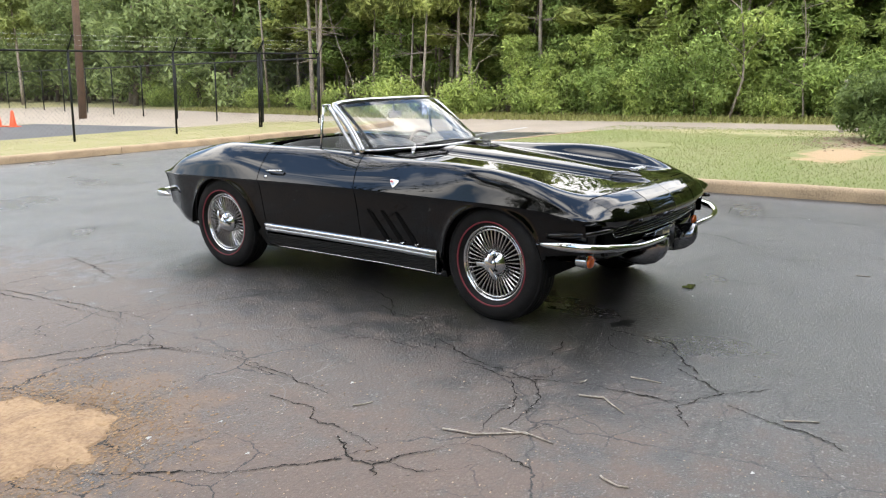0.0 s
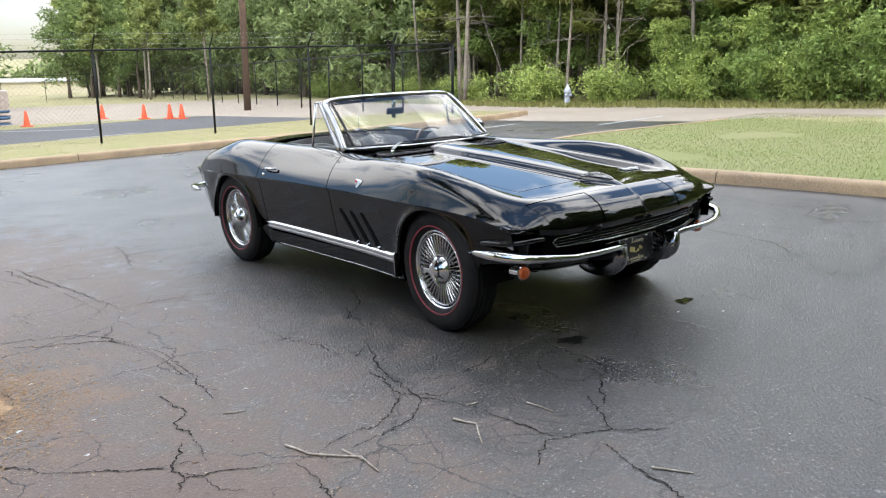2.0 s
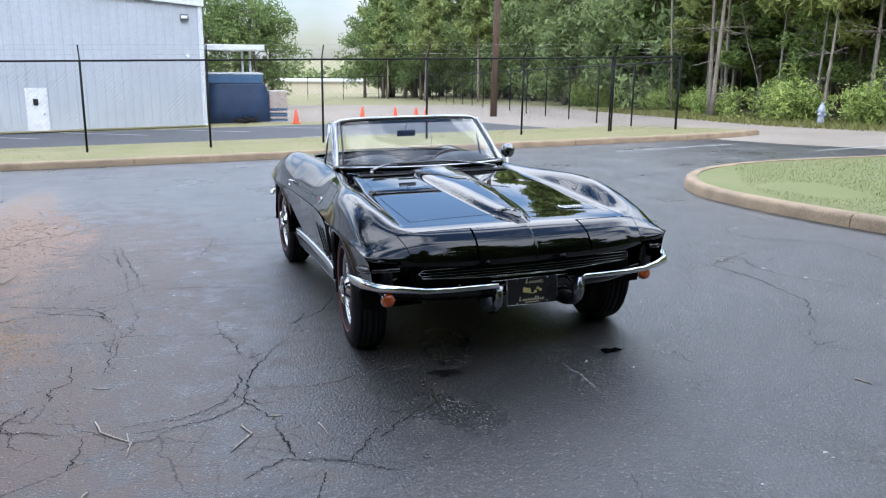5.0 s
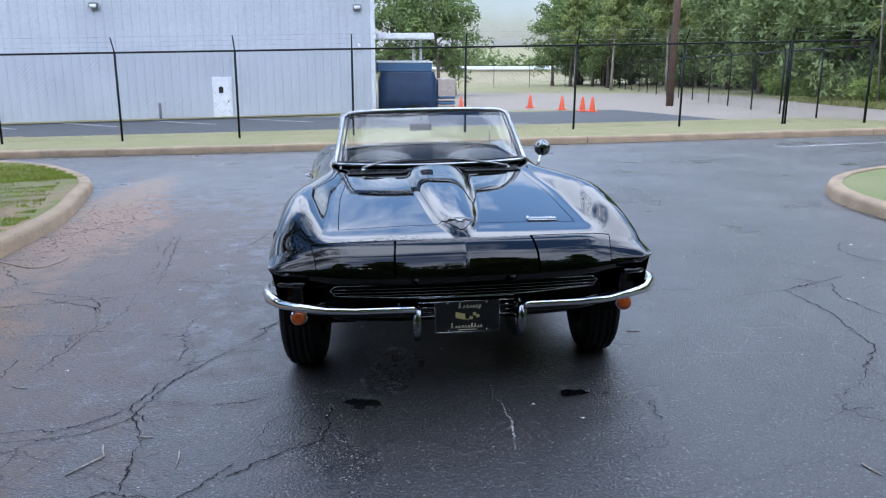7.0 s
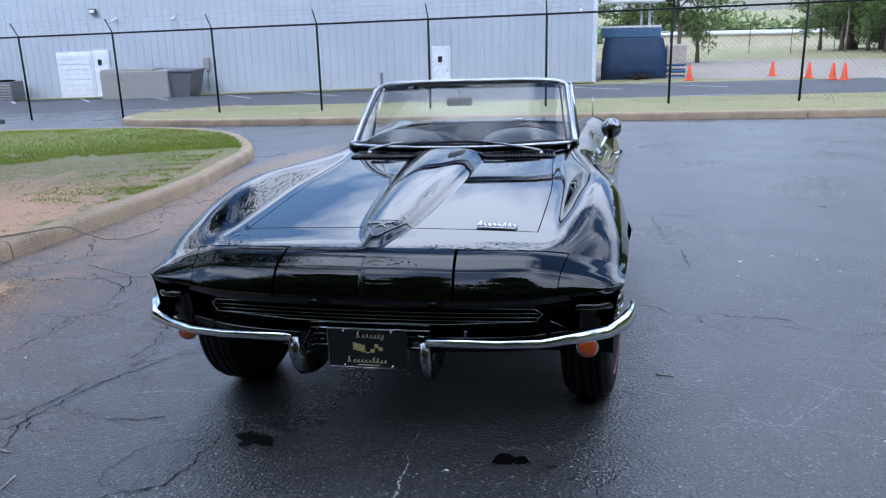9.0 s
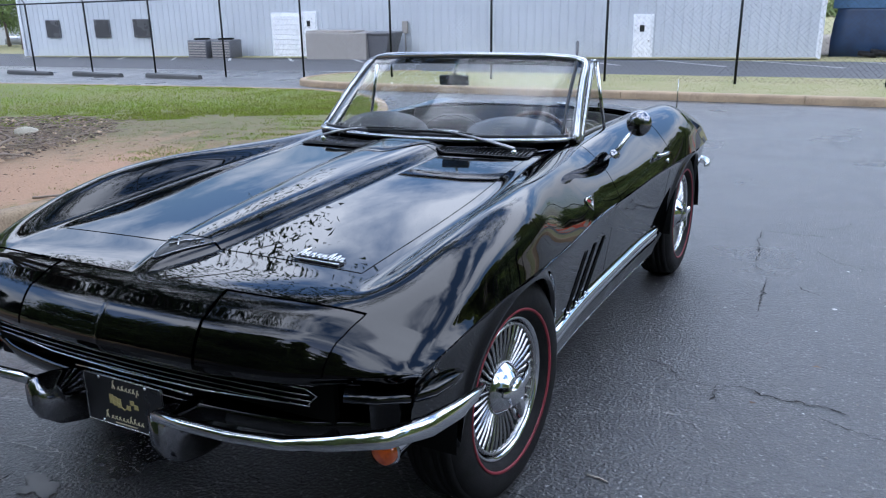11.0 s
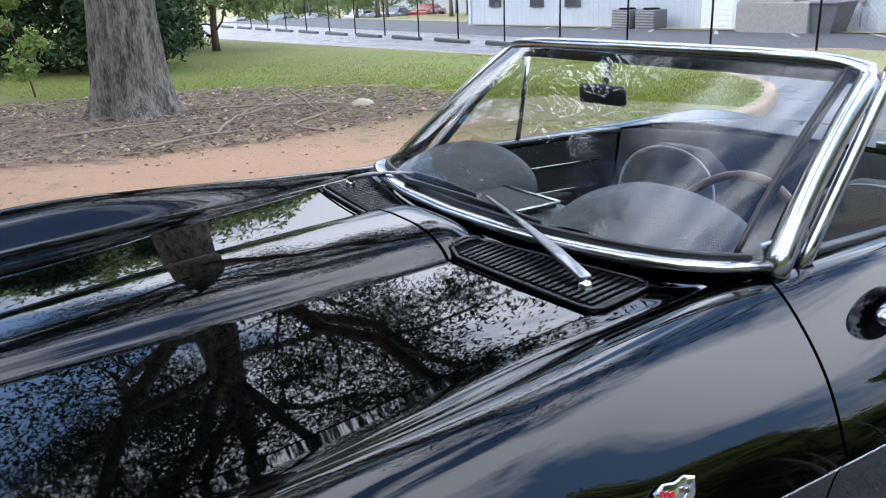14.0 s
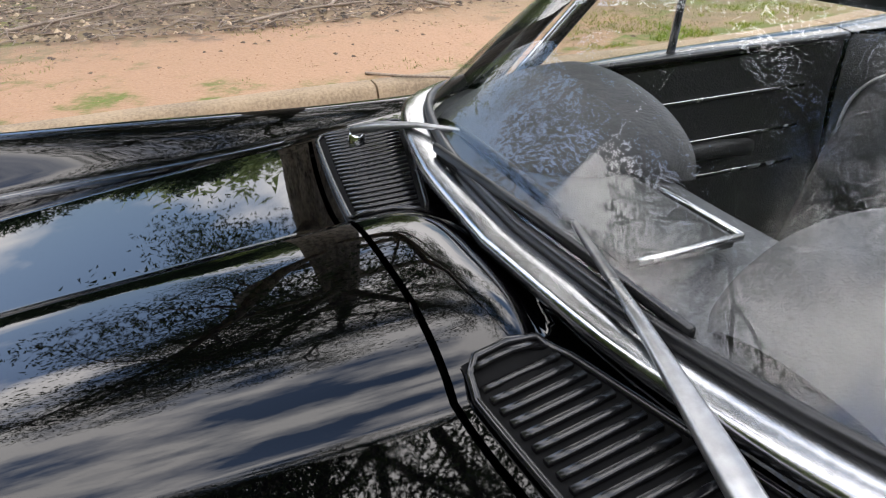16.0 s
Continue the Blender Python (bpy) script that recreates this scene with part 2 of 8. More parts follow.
speckle(ASPHALT, 75.0, 0.60, (0.24, 0.235, 0.23), 0.85)
speckle(ASPHALT, 150.0, 0.62, (0.20, 0.195, 0.185), 0.8)
speckle(ASPHALT, 42.0, 0.585, (0.008, 0.008, 0.008), 0.9)
speckle(ASPHALT, 5.0, 0.55, (0.035, 0.035, 0.037), 0.45)
speckle(ASPHALT, 0.55, 0.56, (0.062, 0.060, 0.059), 0.45)
overlay(ASPHALT, [(-3.2, -.50, .62, .72, .7, (.34, .24, .15)), (-3.3, 2.6, .70, 2.6, .75, (.36, .25, .17)), (-2.75, -1.6, .9, 1.5, .18, (.20, .16, .13)),
                  (-2.6, 1.6, 1.1, 2.6, .30, (.26, .20, .16)), (-3.5, 5.2, .45, 2.2, .6, (.36, .25, .17)), (-3.5, -4.0, .35, 4.0, .5, (.36, .26, .18)), (-2.8, .2, 1.7, 5.2, .38, (.15, .105, .08)), (-3.1, 3.2, .55, 1.6, .55, (.33, .215, .155)), (-3.0, -3.2, .9, 2.6, .45, (.17, .115, .09))])
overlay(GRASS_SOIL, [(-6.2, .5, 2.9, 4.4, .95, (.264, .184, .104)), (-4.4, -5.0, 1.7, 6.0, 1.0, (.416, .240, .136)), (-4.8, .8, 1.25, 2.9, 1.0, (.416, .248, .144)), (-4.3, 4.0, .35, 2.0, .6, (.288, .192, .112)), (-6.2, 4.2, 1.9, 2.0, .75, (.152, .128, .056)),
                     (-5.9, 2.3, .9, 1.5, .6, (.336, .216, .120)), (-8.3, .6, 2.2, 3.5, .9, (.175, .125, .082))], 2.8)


def crazing(m, cells, wide, cut, seed, color):
    """Fine branching cracks in worn stretches of a surface."""
    n, l = m.node_tree.nodes, m.node_tree.links
    b = n["Principled BSDF"]
    out = b.inputs["Base Color"].links[0].from_socket
    co, wob, mv, vo, rg = n.new("ShaderNodeTexCoord"), n.new("ShaderNodeTexNoise"), n.new("ShaderNodeVectorMath"), n.new("ShaderNodeTexVoronoi"), n.new("ShaderNodeMapRange")
    where, rw, mul, mx = n.new("ShaderNodeTexNoise"), n.new("ShaderNodeMapRange"), n.new("ShaderNodeMath"), n.new("ShaderNodeMix")
    shift = n.new("ShaderNodeMapping")
    shift.inputs["Location"].default_value = (seed * 3.7, seed * 1.9, 0)
    l.new(co.outputs["Object"], shift.inputs["Vector"])
    wob.inputs["Scale"].default_value = cells * 3.0
    wob.inputs["Detail"].default_value = 7.0
    wob.inputs["Roughness"].default_value = 0.65
    l.new(shift.outputs["Vector"], wob.inputs["Vector"])
    mv.operation = "MULTIPLY_ADD"
    mv.inputs[1].default_value = (.32 / cells, .32 / cells, 0)
    l.new(wob.outputs["Color"], mv.inputs[0])
    l.new(shift.outputs["Vector"], mv.inputs[2])
    vo.feature, vo.voronoi_dimensions = "DISTANCE_TO_EDGE", "2D"
    vo.inputs["Scale"].default_value = cells
    l.new(mv.outputs["Vector"], vo.inputs["Vector"])
    rg.inputs["From Min"].default_value, rg.inputs["From Max"].default_value = wide * cells * .4, wide * cells
    rg.inputs["To Min"].default_value, rg.inputs["To Max"].default_value = 1.0, 0.0
    l.new(vo.outputs["Distance"], rg.inputs["Value"])
    where.inputs["Scale"].default_value, where.inputs["Detail"].default_value = .55, 4.0
    l.new(shift.outputs["Vector"], where.inputs["Vector"])
    rw.inputs["From Min"].default_value, rw.inputs["From Max"].default_value = cut, cut + .05
    l.new(where.outputs["Fac"], rw.inputs["Value"])
    mul.operation = "MULTIPLY"
    l.new(rg.outputs["Result"], mul.inputs[0])
    l.new(rw.outputs["Result"], mul.inputs[1])
    mx.data_type = "RGBA"
    mx.inputs[7].default_value = (*color, 1)
    l.new(mul.outputs[0], mx.inputs[0])
    l.new(out, mx.inputs[6])
    l.new(mx.outputs[2], b.inputs["Base Color"])


crazing(ASPHALT, 1.3, .0080, .45, 1, (.006, .006, .006))
crazing(ASPHALT, 3.0, .0050, .50, 2, (.008, .008, .008))
crazing(ASPHALT, 2.1, .0032, .56, 3, (.17, .165, .155))


def stretch(m, scale):
    """Draw a material's pattern out along one axis, as bark is."""
    n, l = m.node_tree.nodes, m.node_tree.links
    for co in [x for x in n if x.type == "TEX_COORD"]:
        mp = n.new("ShaderNodeMapping")
        mp.inputs["Scale"].default_value = scale
        ends = [k.to_socket for k in co.outputs["Object"].links]
        for e in ends:
            l.new(mp.outputs["Vector"], e)
        l.new(co.outputs["Object"], mp.inputs["Vector"])


# ---- builders ----
def finish(name, bm, mat, parent=None, label="", smooth=True):
    me = bpy.data.meshes.new(name)
    if smooth:
        for f in bm.faces:
            f.smooth = True
    bm.to_mesh(me)
    bm.free()
    for m in (mat if isinstance(mat, (list, tuple)) else [mat]):
        me.materials.append(m)
    ob = new(name, me)
    if parent:
        ob.parent = parent
    if label:
        ob["label"] = label
    return ob


def part(name, bm, mat, parent, label="", smooth=True):
    return finish(name, bm, mat, parent, label, smooth)


def from_arrays(name, verts, faces, mat, parent=None, smooth=False):
    me = bpy.data.meshes.new(name)
    me.from_pydata([tuple(v) for v in verts], [], [tuple(f) for f in faces])
    me.materials.append(mat)
    if smooth:
        me.shade_smooth()
    ob = new(name, me)
    if parent:
        ob.parent = parent
    return ob


def sharpen(bm, angle=35):
    """Split the shading where faces meet at more than the angle."""
    lim = radians(angle)
    cut = [e for e in bm.edges if len(e.link_faces) == 2 and e.calc_face_angle(0) > lim]
    bmesh.ops.split_edges(bm, edges=cut)
    return bm


def box(bm, cx, cy, cz, sx, sy, sz, bevel=0.0, m=None):
    r = bmesh.ops.create_cube(bm, size=1, matrix=(m or Matrix()) @ Matrix.Translation((cx, cy, cz)) @ Matrix.Diagonal((sx, sy, sz, 1)))
    if bevel:
        es = list({e for v in r["verts"] for e in v.link_edges})
        bmesh.ops.bevel(bm, geom=es, offset=bevel, segments=2, affect="EDGES", profile=0.5)
    return bm


def boxed(cx, cy, cz, sx, sy, sz, bevel=0.0):
    return box(bmesh.new(), cx, cy, cz, sx, sy, sz, bevel)


def tube(bm, pts, radii, sides=8, cap=True, flat=1.0):
    """A tube along points; radii one number or one per point; flat squashes it across its local side."""
    pts = [Vector(p) for p in pts]
    if not isinstance(radii, (list, tuple)):
        radii = [radii] * len(pts)
    rings, up = [], None
    for i, p in enumerate(pts):
        d = (pts[min(i + 1, len(pts) - 1)] - pts[max(i - 1, 0)]).normalized()
        if up is None:
            up = Vector((0, 0, 1)) if abs(d.z) < 0.9 else Vector((1, 0, 0))
        side = d.cross(up).normalized()
        up = side.cross(d).normalized()
        rings.append([bm.verts.new(p + radii[i] * (math.cos(a) * side * flat + math.sin(a) * up))
                      for a in (2 * math.pi * k / sides for k in range(sides))])
    for a, b in zip(rings, rings[1:]):
        for k in range(sides):
            bm.faces.new((a[k], a[(k + 1) % sides], b[(k + 1) % sides], b[k]))
    if cap:
        bm.faces.new(list(reversed(rings[0])))
        bm.faces.new(rings[-1])
    return bm


def lathe(bm, profile, segs=48, axis="X", arc=None):
    """Turn a profile of (radius, along) about an axis through the origin."""
    rings = []
    for k in range(segs):
        a = 2 * math.pi * k / segs
        c, s = math.cos(a), math.sin(a)
        ring = []
        for r, h in profile:
            ring.append(bm.verts.new((h, r * c, r * s) if axis == "X" else (r * c, r * s, h)))
        rings.append(ring)
    for k in range(segs):
        a, b = rings[k], rings[(k + 1) % segs]
        for i in range(len(profile) - 1):
            bm.faces.new((a[i], b[i], b[i + 1], a[i + 1]))
    return bm


def grid_mesh(bm, rows):
    """Faces between rows of points of equal length."""
    vs = [[bm.verts.new(p) for p in row] for row in rows]
    for a, b in zip(vs, vs[1:]):
        for i in range(len(a) - 1):
            bm.faces.new((a[i], a[i + 1], b[i + 1], b[i]))
    return vs


def loft(bm, rows, close=True, cap=False):
    vs = [[bm.verts.new(p) for p in row] for row in rows]
    n = len(vs[0])
    for a, b in zip(vs, vs[1:]):
        for i in range(n if close else n - 1):
            bm.faces.new((a[i], a[(i + 1) % n], b[(i + 1) % n], b[i]))
    if cap:
        bm.faces.new(list(reversed(vs[0])))
        bm.faces.new(vs[-1])
    return vs


def curve(*knots):
    """A smooth curve through (place, value) knots that does not overshoot."""
    x = np.array([k[0] for k in knots], float)
    y = np.array([k[1] for k in knots], float)
    h, d = np.diff(x), np.diff(y) / np.diff(x)
    m = np.zeros(len(x))
    m[0], m[-1] = d[0], d[-1]
    for i in range(1, len(x) - 1):
        if d[i - 1] * d[i] > 0:
            w1, w2 = 2 * h[i] + h[i - 1], h[i] + 2 * h[i - 1]
            m[i] = (w1 + w2) / (w1 / d[i - 1] + w2 / d[i])

    def f(t):
        t = min(max(t, x[0]), x[-1])
        i = min(int(np.searchsorted(x, t, side="right")) - 1, len(x) - 2)
        s = (t - x[i]) / h[i]
        return float((1 + 2 * s) * (1 - s) ** 2 * y[i] + s * (1 - s) ** 2 * h[i] * m[i]
                     + s * s * (3 - 2 * s) * y[i + 1] + s * s * (s - 1) * h[i] * m[i + 1])
    return f


# ---- the lie of the land ----
def gz(x, y):
    """The ground's height: a lot that falls gently to the building, level far off."""
    k = min(1.0, 120.0 / max(1e-6, math.hypot(x, y)))
    dip = min(2.2, 0.10 * max(0.0, -61.0 - x))
    return 0.019 * x * k - 0.032 * y * k - dip


def on_ground(x, y, h=0.0):
    return Vector((x, y, gz(x, y) + h))

# ---- ground, lot, islands, kerbs ----
def sheet(name, outline, h, mat, label, category, skirt=0.0):
    """A flat piece of ground of the given outline, lying h above the land, with its sides going down by skirt."""
    bm = bmesh.new()
    top = [bm.verts.new(on_ground(x, y, h)) for x, y in outline]
    f = bm.faces.new(top)
    if skirt:
        low = [bm.verts.new(on_ground(x, y, h - skirt)) for x, y in outline]
        for i in range(len(top)):
            j = (i + 1) % len(top)
            bm.faces.new((top[i], low[i], low[j], top[j]))
    bmesh.ops.triangulate(bm, faces=[f])
    bmesh.ops.recalc_face_normals(bm, faces=bm.faces)
    return tagged(finish(name, bm, mat, smooth=False), label, category, kind="structure")


def smooth_path(pts, step=0.4, closed=False):
    """Catmull-Rom points along a plan line."""
    out, n = [], len(pts)
    for i in range(n if closed else n - 1):
        if closed:
            p = [Vector(pts[(i + k) % n]) for k in (-1, 0, 1, 2)]
        else:
            p = [Vector(pts[min(max(i + k, 0), n - 1)]) for k in (-1, 0, 1, 2)]
        m = max(2, int((p[2] - p[1]).length / step))
        for j in range(m):
            t = j / m
            out.append(0.5 * (2 * p[1] + (p[2] - p[0]) * t + (2 * p[0] - 5 * p[1] + 4 * p[2] - p[3]) * t * t
                              + (3 * p[1] - p[0] - 3 * p[2] + p[3]) * t ** 3))
    if not closed:
        out.append(Vector(pts[-1]))
    return out


def kerb(name, line, inward, label):
    """A concrete kerb along a plan line: cast pieces about 3 m long with open joints, its back on the inward side (+1 left of the line)."""
    root = tagged(new(name), label, "kerb", kind="structure")
    prof = [(-0.01, -0.05), (0.0, 0.09), (0.012, 0.118), (0.035, 0.135), (0.15, 0.14), (0.165, 0.13), (0.165, -0.05)]
    run, piece = 0.0, []
    pieces = []
    for i, p in enumerate(line):
        piece.append(i)
        if i:
            run += (line[i] - line[i - 1]).length
        if run > 3.0 or i == len(line) - 1:
            if len(piece) > 1:
                pieces.append(piece)
            piece, run = [i], 0.0
    for idx in pieces:
        bm, rows = bmesh.new(), []
        for k, i in enumerate(idx):
            d = (line[min(i + 1, len(line) - 1)] - line[max(i - 1, 0)]).normalized()
            nrm = Vector((-d.y, d.x)) * inward
            p = line[i].copy()
            if k == 0:
                p += d * 0.006
            if k == len(idx) - 1:
                p -= d * 0.006
            rows.append([on_ground(p.x + nrm.x * a, p.y + nrm.y * a, b + 0.006 * noise.noise((p.x * 3, p.y * 3, a * 9)))
                         for a, b in prof])
        loft(bm, rows, close=True, cap=True)
        bmesh.ops.recalc_face_normals(bm, faces=bm.faces)
        part("kerb_stone", sharpen(bm, 40), CONCRETE, root)
    return root


def offset(line, a):
    out = []
    for i, p in enumerate(line):
        d = (line[min(i + 1, len(line) - 1)] - line[max(i - 1, 0)]).normalized()
        out.append(p + Vector((-d.y, d.x)) * a)
    return out


# the far ground: one sheet to the horizon
bm = bmesh.new()
rings = []
for r in (6, 12, 20, 30, 45, 62, 70, 80, 95, 120, 200, 400, 900, 2500):
    rings.append([bm.verts.new(on_ground(r * math.cos(a), r * math.sin(a), -0.012)) for a in (2 * math.pi * k / 96 for k in range(96))])
c0 = bm.verts.new(on_ground(0, 0, -0.012))
for k in range(96):
    bm.faces.new((c0, rings[0][k], rings[0][(k + 1) % 96]))
for a, b in zip(rings, rings[1:]):
    for k in range(96):
        bm.faces.new((a[k], b[k], b[(k + 1) % 96], a[(k + 1) % 96]))
tagged(finish("ground", bm, DRY_GRASS, smooth=False), "dry grass and bare soil reaching to the woods", "ground", kind="structure")

# asphalt: the lot with the drive along the fence, and the fenced yard
sheet("pavement", [(-60, -9.5), (10, -9.5), (10, 4.2), (12.7, 4.6), (12.6, 6.2), (12.1, 7.6), (11.6, 8.9), (11.3, 10.4), (11.3, 16), (-60, 16)], 0.0, ASPHALT,
      "dark sealed asphalt lot with cracks and stains", "asphalt")
YARD = material("yard_asphalt", (0.068, 0.068, 0.071), 0.8, spot=(0.046, 0.046, 0.048), scale=0.4, fine=40)
sheet("road_1", [(-60, 16.02), (10.2, 16.02), (9.0, 24.0), (-60, 25.0)], 0.0, YARD, "grey asphalt yard with painted bays", "asphalt")
sheet("road_2", [(14.6, -22), (18.6, -22), (18.1, -3), (17.5, 4), (17.0, 8), (17.2, 12.0), (17.4, 16.5), (18.0, 24), (19.0, 40), (-6, 62), (-10, 33), (9.02, 24.2),
                 (10.22, 16.02), (11.32, 16), (11.32, 10.4), (11.62, 8.9), (12.12, 7.6), (12.62, 6.2), (12.72, 4.6), (13.6, 2.5), (14.1, 0.5), (14.4, -3.0)], -0.004, GRAVEL, "pale packed gravel track beside the woods", "gravel")

# the island with the big oak
isl = smooth_path([(-3.66, -9.4), (-3.66, -6.0), (-3.66, 0.0), (-3.66, 3.0), (-3.95, 4.8), (-4.4, 6.5), (-5.7, 8.5), (-7.2, 9.5), (-9.3, 9.8),
                   (-17.0, 8.9), (-27.0, 7.6), (-60.0, 4.5)])
kerb("kerb_1", isl, +1, "sand-coloured cast concrete kerb, scuffed and soiled")
inner = [p for p in offset(isl, 0.16)]
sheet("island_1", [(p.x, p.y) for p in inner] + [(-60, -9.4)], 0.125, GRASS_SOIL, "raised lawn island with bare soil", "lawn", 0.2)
# the lawn on the other side
lawn = smooth_path([(4.92, -9.4), (4.90, -4.0), (4.82, -0.5), (4.68, 1.6), (4.84, 3.1), (5.4, 4.1), (6.25, 4.8), (7.6, 5.2), (9.3, 5.1),
                    (12.0, 4.75)])
kerb("kerb_2", lawn, -1, "sand-coloured cast concrete kerb round a lawn")
LAWN = material("lawn_ground", (0.155, 0.185, 0.055), 0.95, spot=(0.20, 0.195, 0.08), scale=0.5, fine=25, bump=0.8, bump_scale=40)
overlay(LAWN, [(8.9, -1.1, 1.3, .55, .8, (.46, .30, .18)), (11.6, -1.4, 1.6, 1.2, .9, (.24, .18, .12)), (13.0, 1.5, .8, 3.0, .6, (.42, .36, .20))], 2.0)
sheet("island_2", [(p.x, p.y) for p in offset(lawn, -0.16)] + [(12.6, 4.4), (13.5, 2.5), (14.0, 0.5), (14.3, -3), (14.5, -9.4)], 0.12, LAWN,
      "mown lawn turning dry at its edge", "lawn", 0.2)
# the verge under the fence
verge = smooth_path([(-8.9, 15.6), (-10.1, 14.9), (-10.6, 13.6), (-10.3, 12.2), (-9.2, 11.4), (-6.5, 11.15), (0.0, 11.0), (8.0, 10.95), (11.5, 11.1), (13.2, 11.6)])
kerb("kerb_3", verge, +1, "sand-coloured cast concrete kerb under the fence")
sheet("verge", [(p.x, p.y) for p in offset(verge, 0.16)] + [(12.6, 13.2), (11.2, 15.4), (-8.0, 15.45)], 0.12, DRY_GRASS, "dry grass verge under the fence", "lawn", 0.2)

# ---- the car ----
# Car frame: x to the driver's side, y to the tail, z up from the asphalt; axles at y = -1.2445 and 1.2445.
CAR = tagged(new("sports_car"), "glossy black open sports car with chrome trim, top down", "car")
CAR.matrix_world = TILT.copy()

# Lengthwise lines of the half body: across (x) and height (z) against the length y, and how far the line's nose and tail are drawn in.
LINES = [
    (curve((-2, 0), (2.3, 0)),
     curve((-2, .618), (-1.93, .727), (-1.84, .765), (-1.62, .790), (-1.2, .832), (-.8, .868), (-.41, .895), (-.15, .915), (.9, .955), (1.2, .95), (1.6, .90), (2.0, .78), (2.22, .685)),
     0.0, 0.0),
    (curve((-2, .035), (-1.84, .036), (-1.72, .066), (-1.62, .092), (-1.2, .138), (-.41, .188), (.3, .20), (2.3, .20)),
     curve((-2, .618), (-1.93, .727), (-1.84, .765), (-1.62, .789), (-1.2, .831), (-.8, .867), (-.41, .894), (-.15, .914), (.9, .955), (1.2, .95), (1.6, .90), (2.0, .78), (2.22, .685)),
     0.002, 0.0),
    (curve((-2, .28), (-1.62, .31), (-.41, .36), (1, .36), (2.3, .34)),
     curve((-2, .618), (-1.93, .726), (-1.84, .763), (-1.62, .786), (-1.2, .827), (-.8, .863), (-.41, .891), (-.15, .912), (.9, .953), (1.2, .948), (1.6, .895), (2.0, .775), (2.22, .685)),
     0.01, -0.005),
    (curve((-2, .50), (-1.62, .565), (-1.0, .57), (-.41, .55), (0, .555), (1.0, .52), (2.3, .46)),
     curve((-2, .620), (-1.93, .722), (-1.84, .758), (-1.62, .778), (-1.2, .815), (-.8, .852), (-.41, .885), (-.15, .908), (.9, .945), (1.2, .935), (1.6, .875), (2.0, .77), (2.22, .685)),
     0.035, -0.02),
    (curve((-2, .60), (-1.62, .640), (-1.0, .648), (-.41, .612), (0, .615), (1.0, .61), (2.3, .53)),
     curve((-2, .624), (-1.93, .716), (-1.84, .752), (-1.62, .781), (-1.2, .828), (-.8, .858), (-.41, .886), (-.15, .908), (.3, .922), (.9, .935), (1.24, .93), (1.6, .88), (2.0, .77), (2.22, .685)),
     0.055, -0.03),
    (curve((-2, .69), (-1.62, .730), (-1.1, .745), (-.6, .722), (-.2, .682), (.3, .69), (.8, .705), (1.24, .722), (1.8, .69), (2.3, .60)),
     curve((-2, .634), (-1.93, .704), (-1.84, .737), (-1.62, .800), (-1.4, .856), (-1.15, .895), (-.9, .908), (-.5, .906), (-.2, .906), (.3, .925), (.8, .932), (1.24, .945), (1.6, .890), (1.95, .790), (2.22, .685)),
     0.08, -0.05),
    (curve((-2, .80), (-1.62, .836), (-1.15, .838), (-.8, .808), (-.5, .792), (-.1, .782), (.5, .788), (1.24, .832), (1.8, .80), (2.3, .68)),
     curve((-2, .648), (-1.93, .687), (-1.84, .707), (-1.62, .768), (-1.3, .838), (-1.05, .862), (-.75, .860), (-.5, .848), (0, .838), (.6, .842), (1.24, .860), (1.7, .815), (2.0, .745), (2.22, .685)),
     0.10, -0.09),
    (curve((-2, .872), (-1.7, .884), (-1.2, .892), (-.5, .880), (.3, .876), (1.24, .895), (1.8, .868), (2.3, .76)),
     curve((-2, .658), (-1.6, .693), (-1.2, .708), (0, .710), (1, .706), (1.8, .691), (2.22, .682)),
     0.15, -0.15),
]
# between the shoulder and the crease the side rounds over
_a, _b = LINES[-2], LINES[-1]
LINES.insert(-1, (lambda y: .36 * _a[0](y) + .64 * _b[0](y), lambda y: .46 * _a[1](y) + .54 * _b[1](y), .125, -.12))


def nose_spread(y):
    """The front of the car is a little wider than the cabin."""
    t = min(1.0, max(0.0, (-.3 - y) / .9))
    return 1 + .034 * t * t * (3 - 2 * t)


BULGE_H = curve((-1.84, 0.0), (-1.77, .017), (-1.68, .027), (-1.4, .035), (-.9, .042), (-.41, .044), (-.25, .044), (.3, .044))


def line_point(k, y):
    fx, fz, dn, dt = LINES[k]
    a = max(0.0, 1 - (y + 2.0) / 0.55)
    b = max(0.0, 1 - (2.22 - y) / 0.55)
    z = fz(y)
    if y < -1.93:
        # the nose rolls over evenly down to its leading edge
        q = max(0.0, (y + 2.0) / .07)
        z += (fz(-1.93) - fz(-2.0)) * .9 * (math.sqrt(q) - q)
    return np.array((fx(y) * nose_spread(y), y + dn * a * a * (3 - 2 * a) + dt * b * b * (3 - 2 * b), z))


def cross_spline(P):
    """A smooth curve through the section's points, by a natural cubic over their index."""
    n = len(P)
    A, R = np.eye(n) * 4, np.zeros((n, 3))
    for i in range(1, n - 1):
        A[i, i - 1] = A[i, i + 1] = 1
        R[i] = 3 * (P[i + 1] - P[i - 1])
    A[0, 0], A[0, 1], R[0] = 1, 0, (P[1] - P[0]) * np.array((1, 0, 0))
    A[-1, -1], A[-1, -2], R[-1] = 2, 1, 3 * (P[-1] - P[-2])
    D = np.linalg.solve(A, R)

    def f(u):
        i = min(max(int(u), 0), n - 2)
        s = u - i
        return ((1 + 2 * s) * (1 - s) ** 2 * P[i] + s * (1 - s) ** 2 * D[i] + s * s * (3 - 2 * s) * P[i + 1] + s * s * (s - 1) * D[i + 1])
    return f


SECTIONS = {}
U_END = len(LINES) - 1


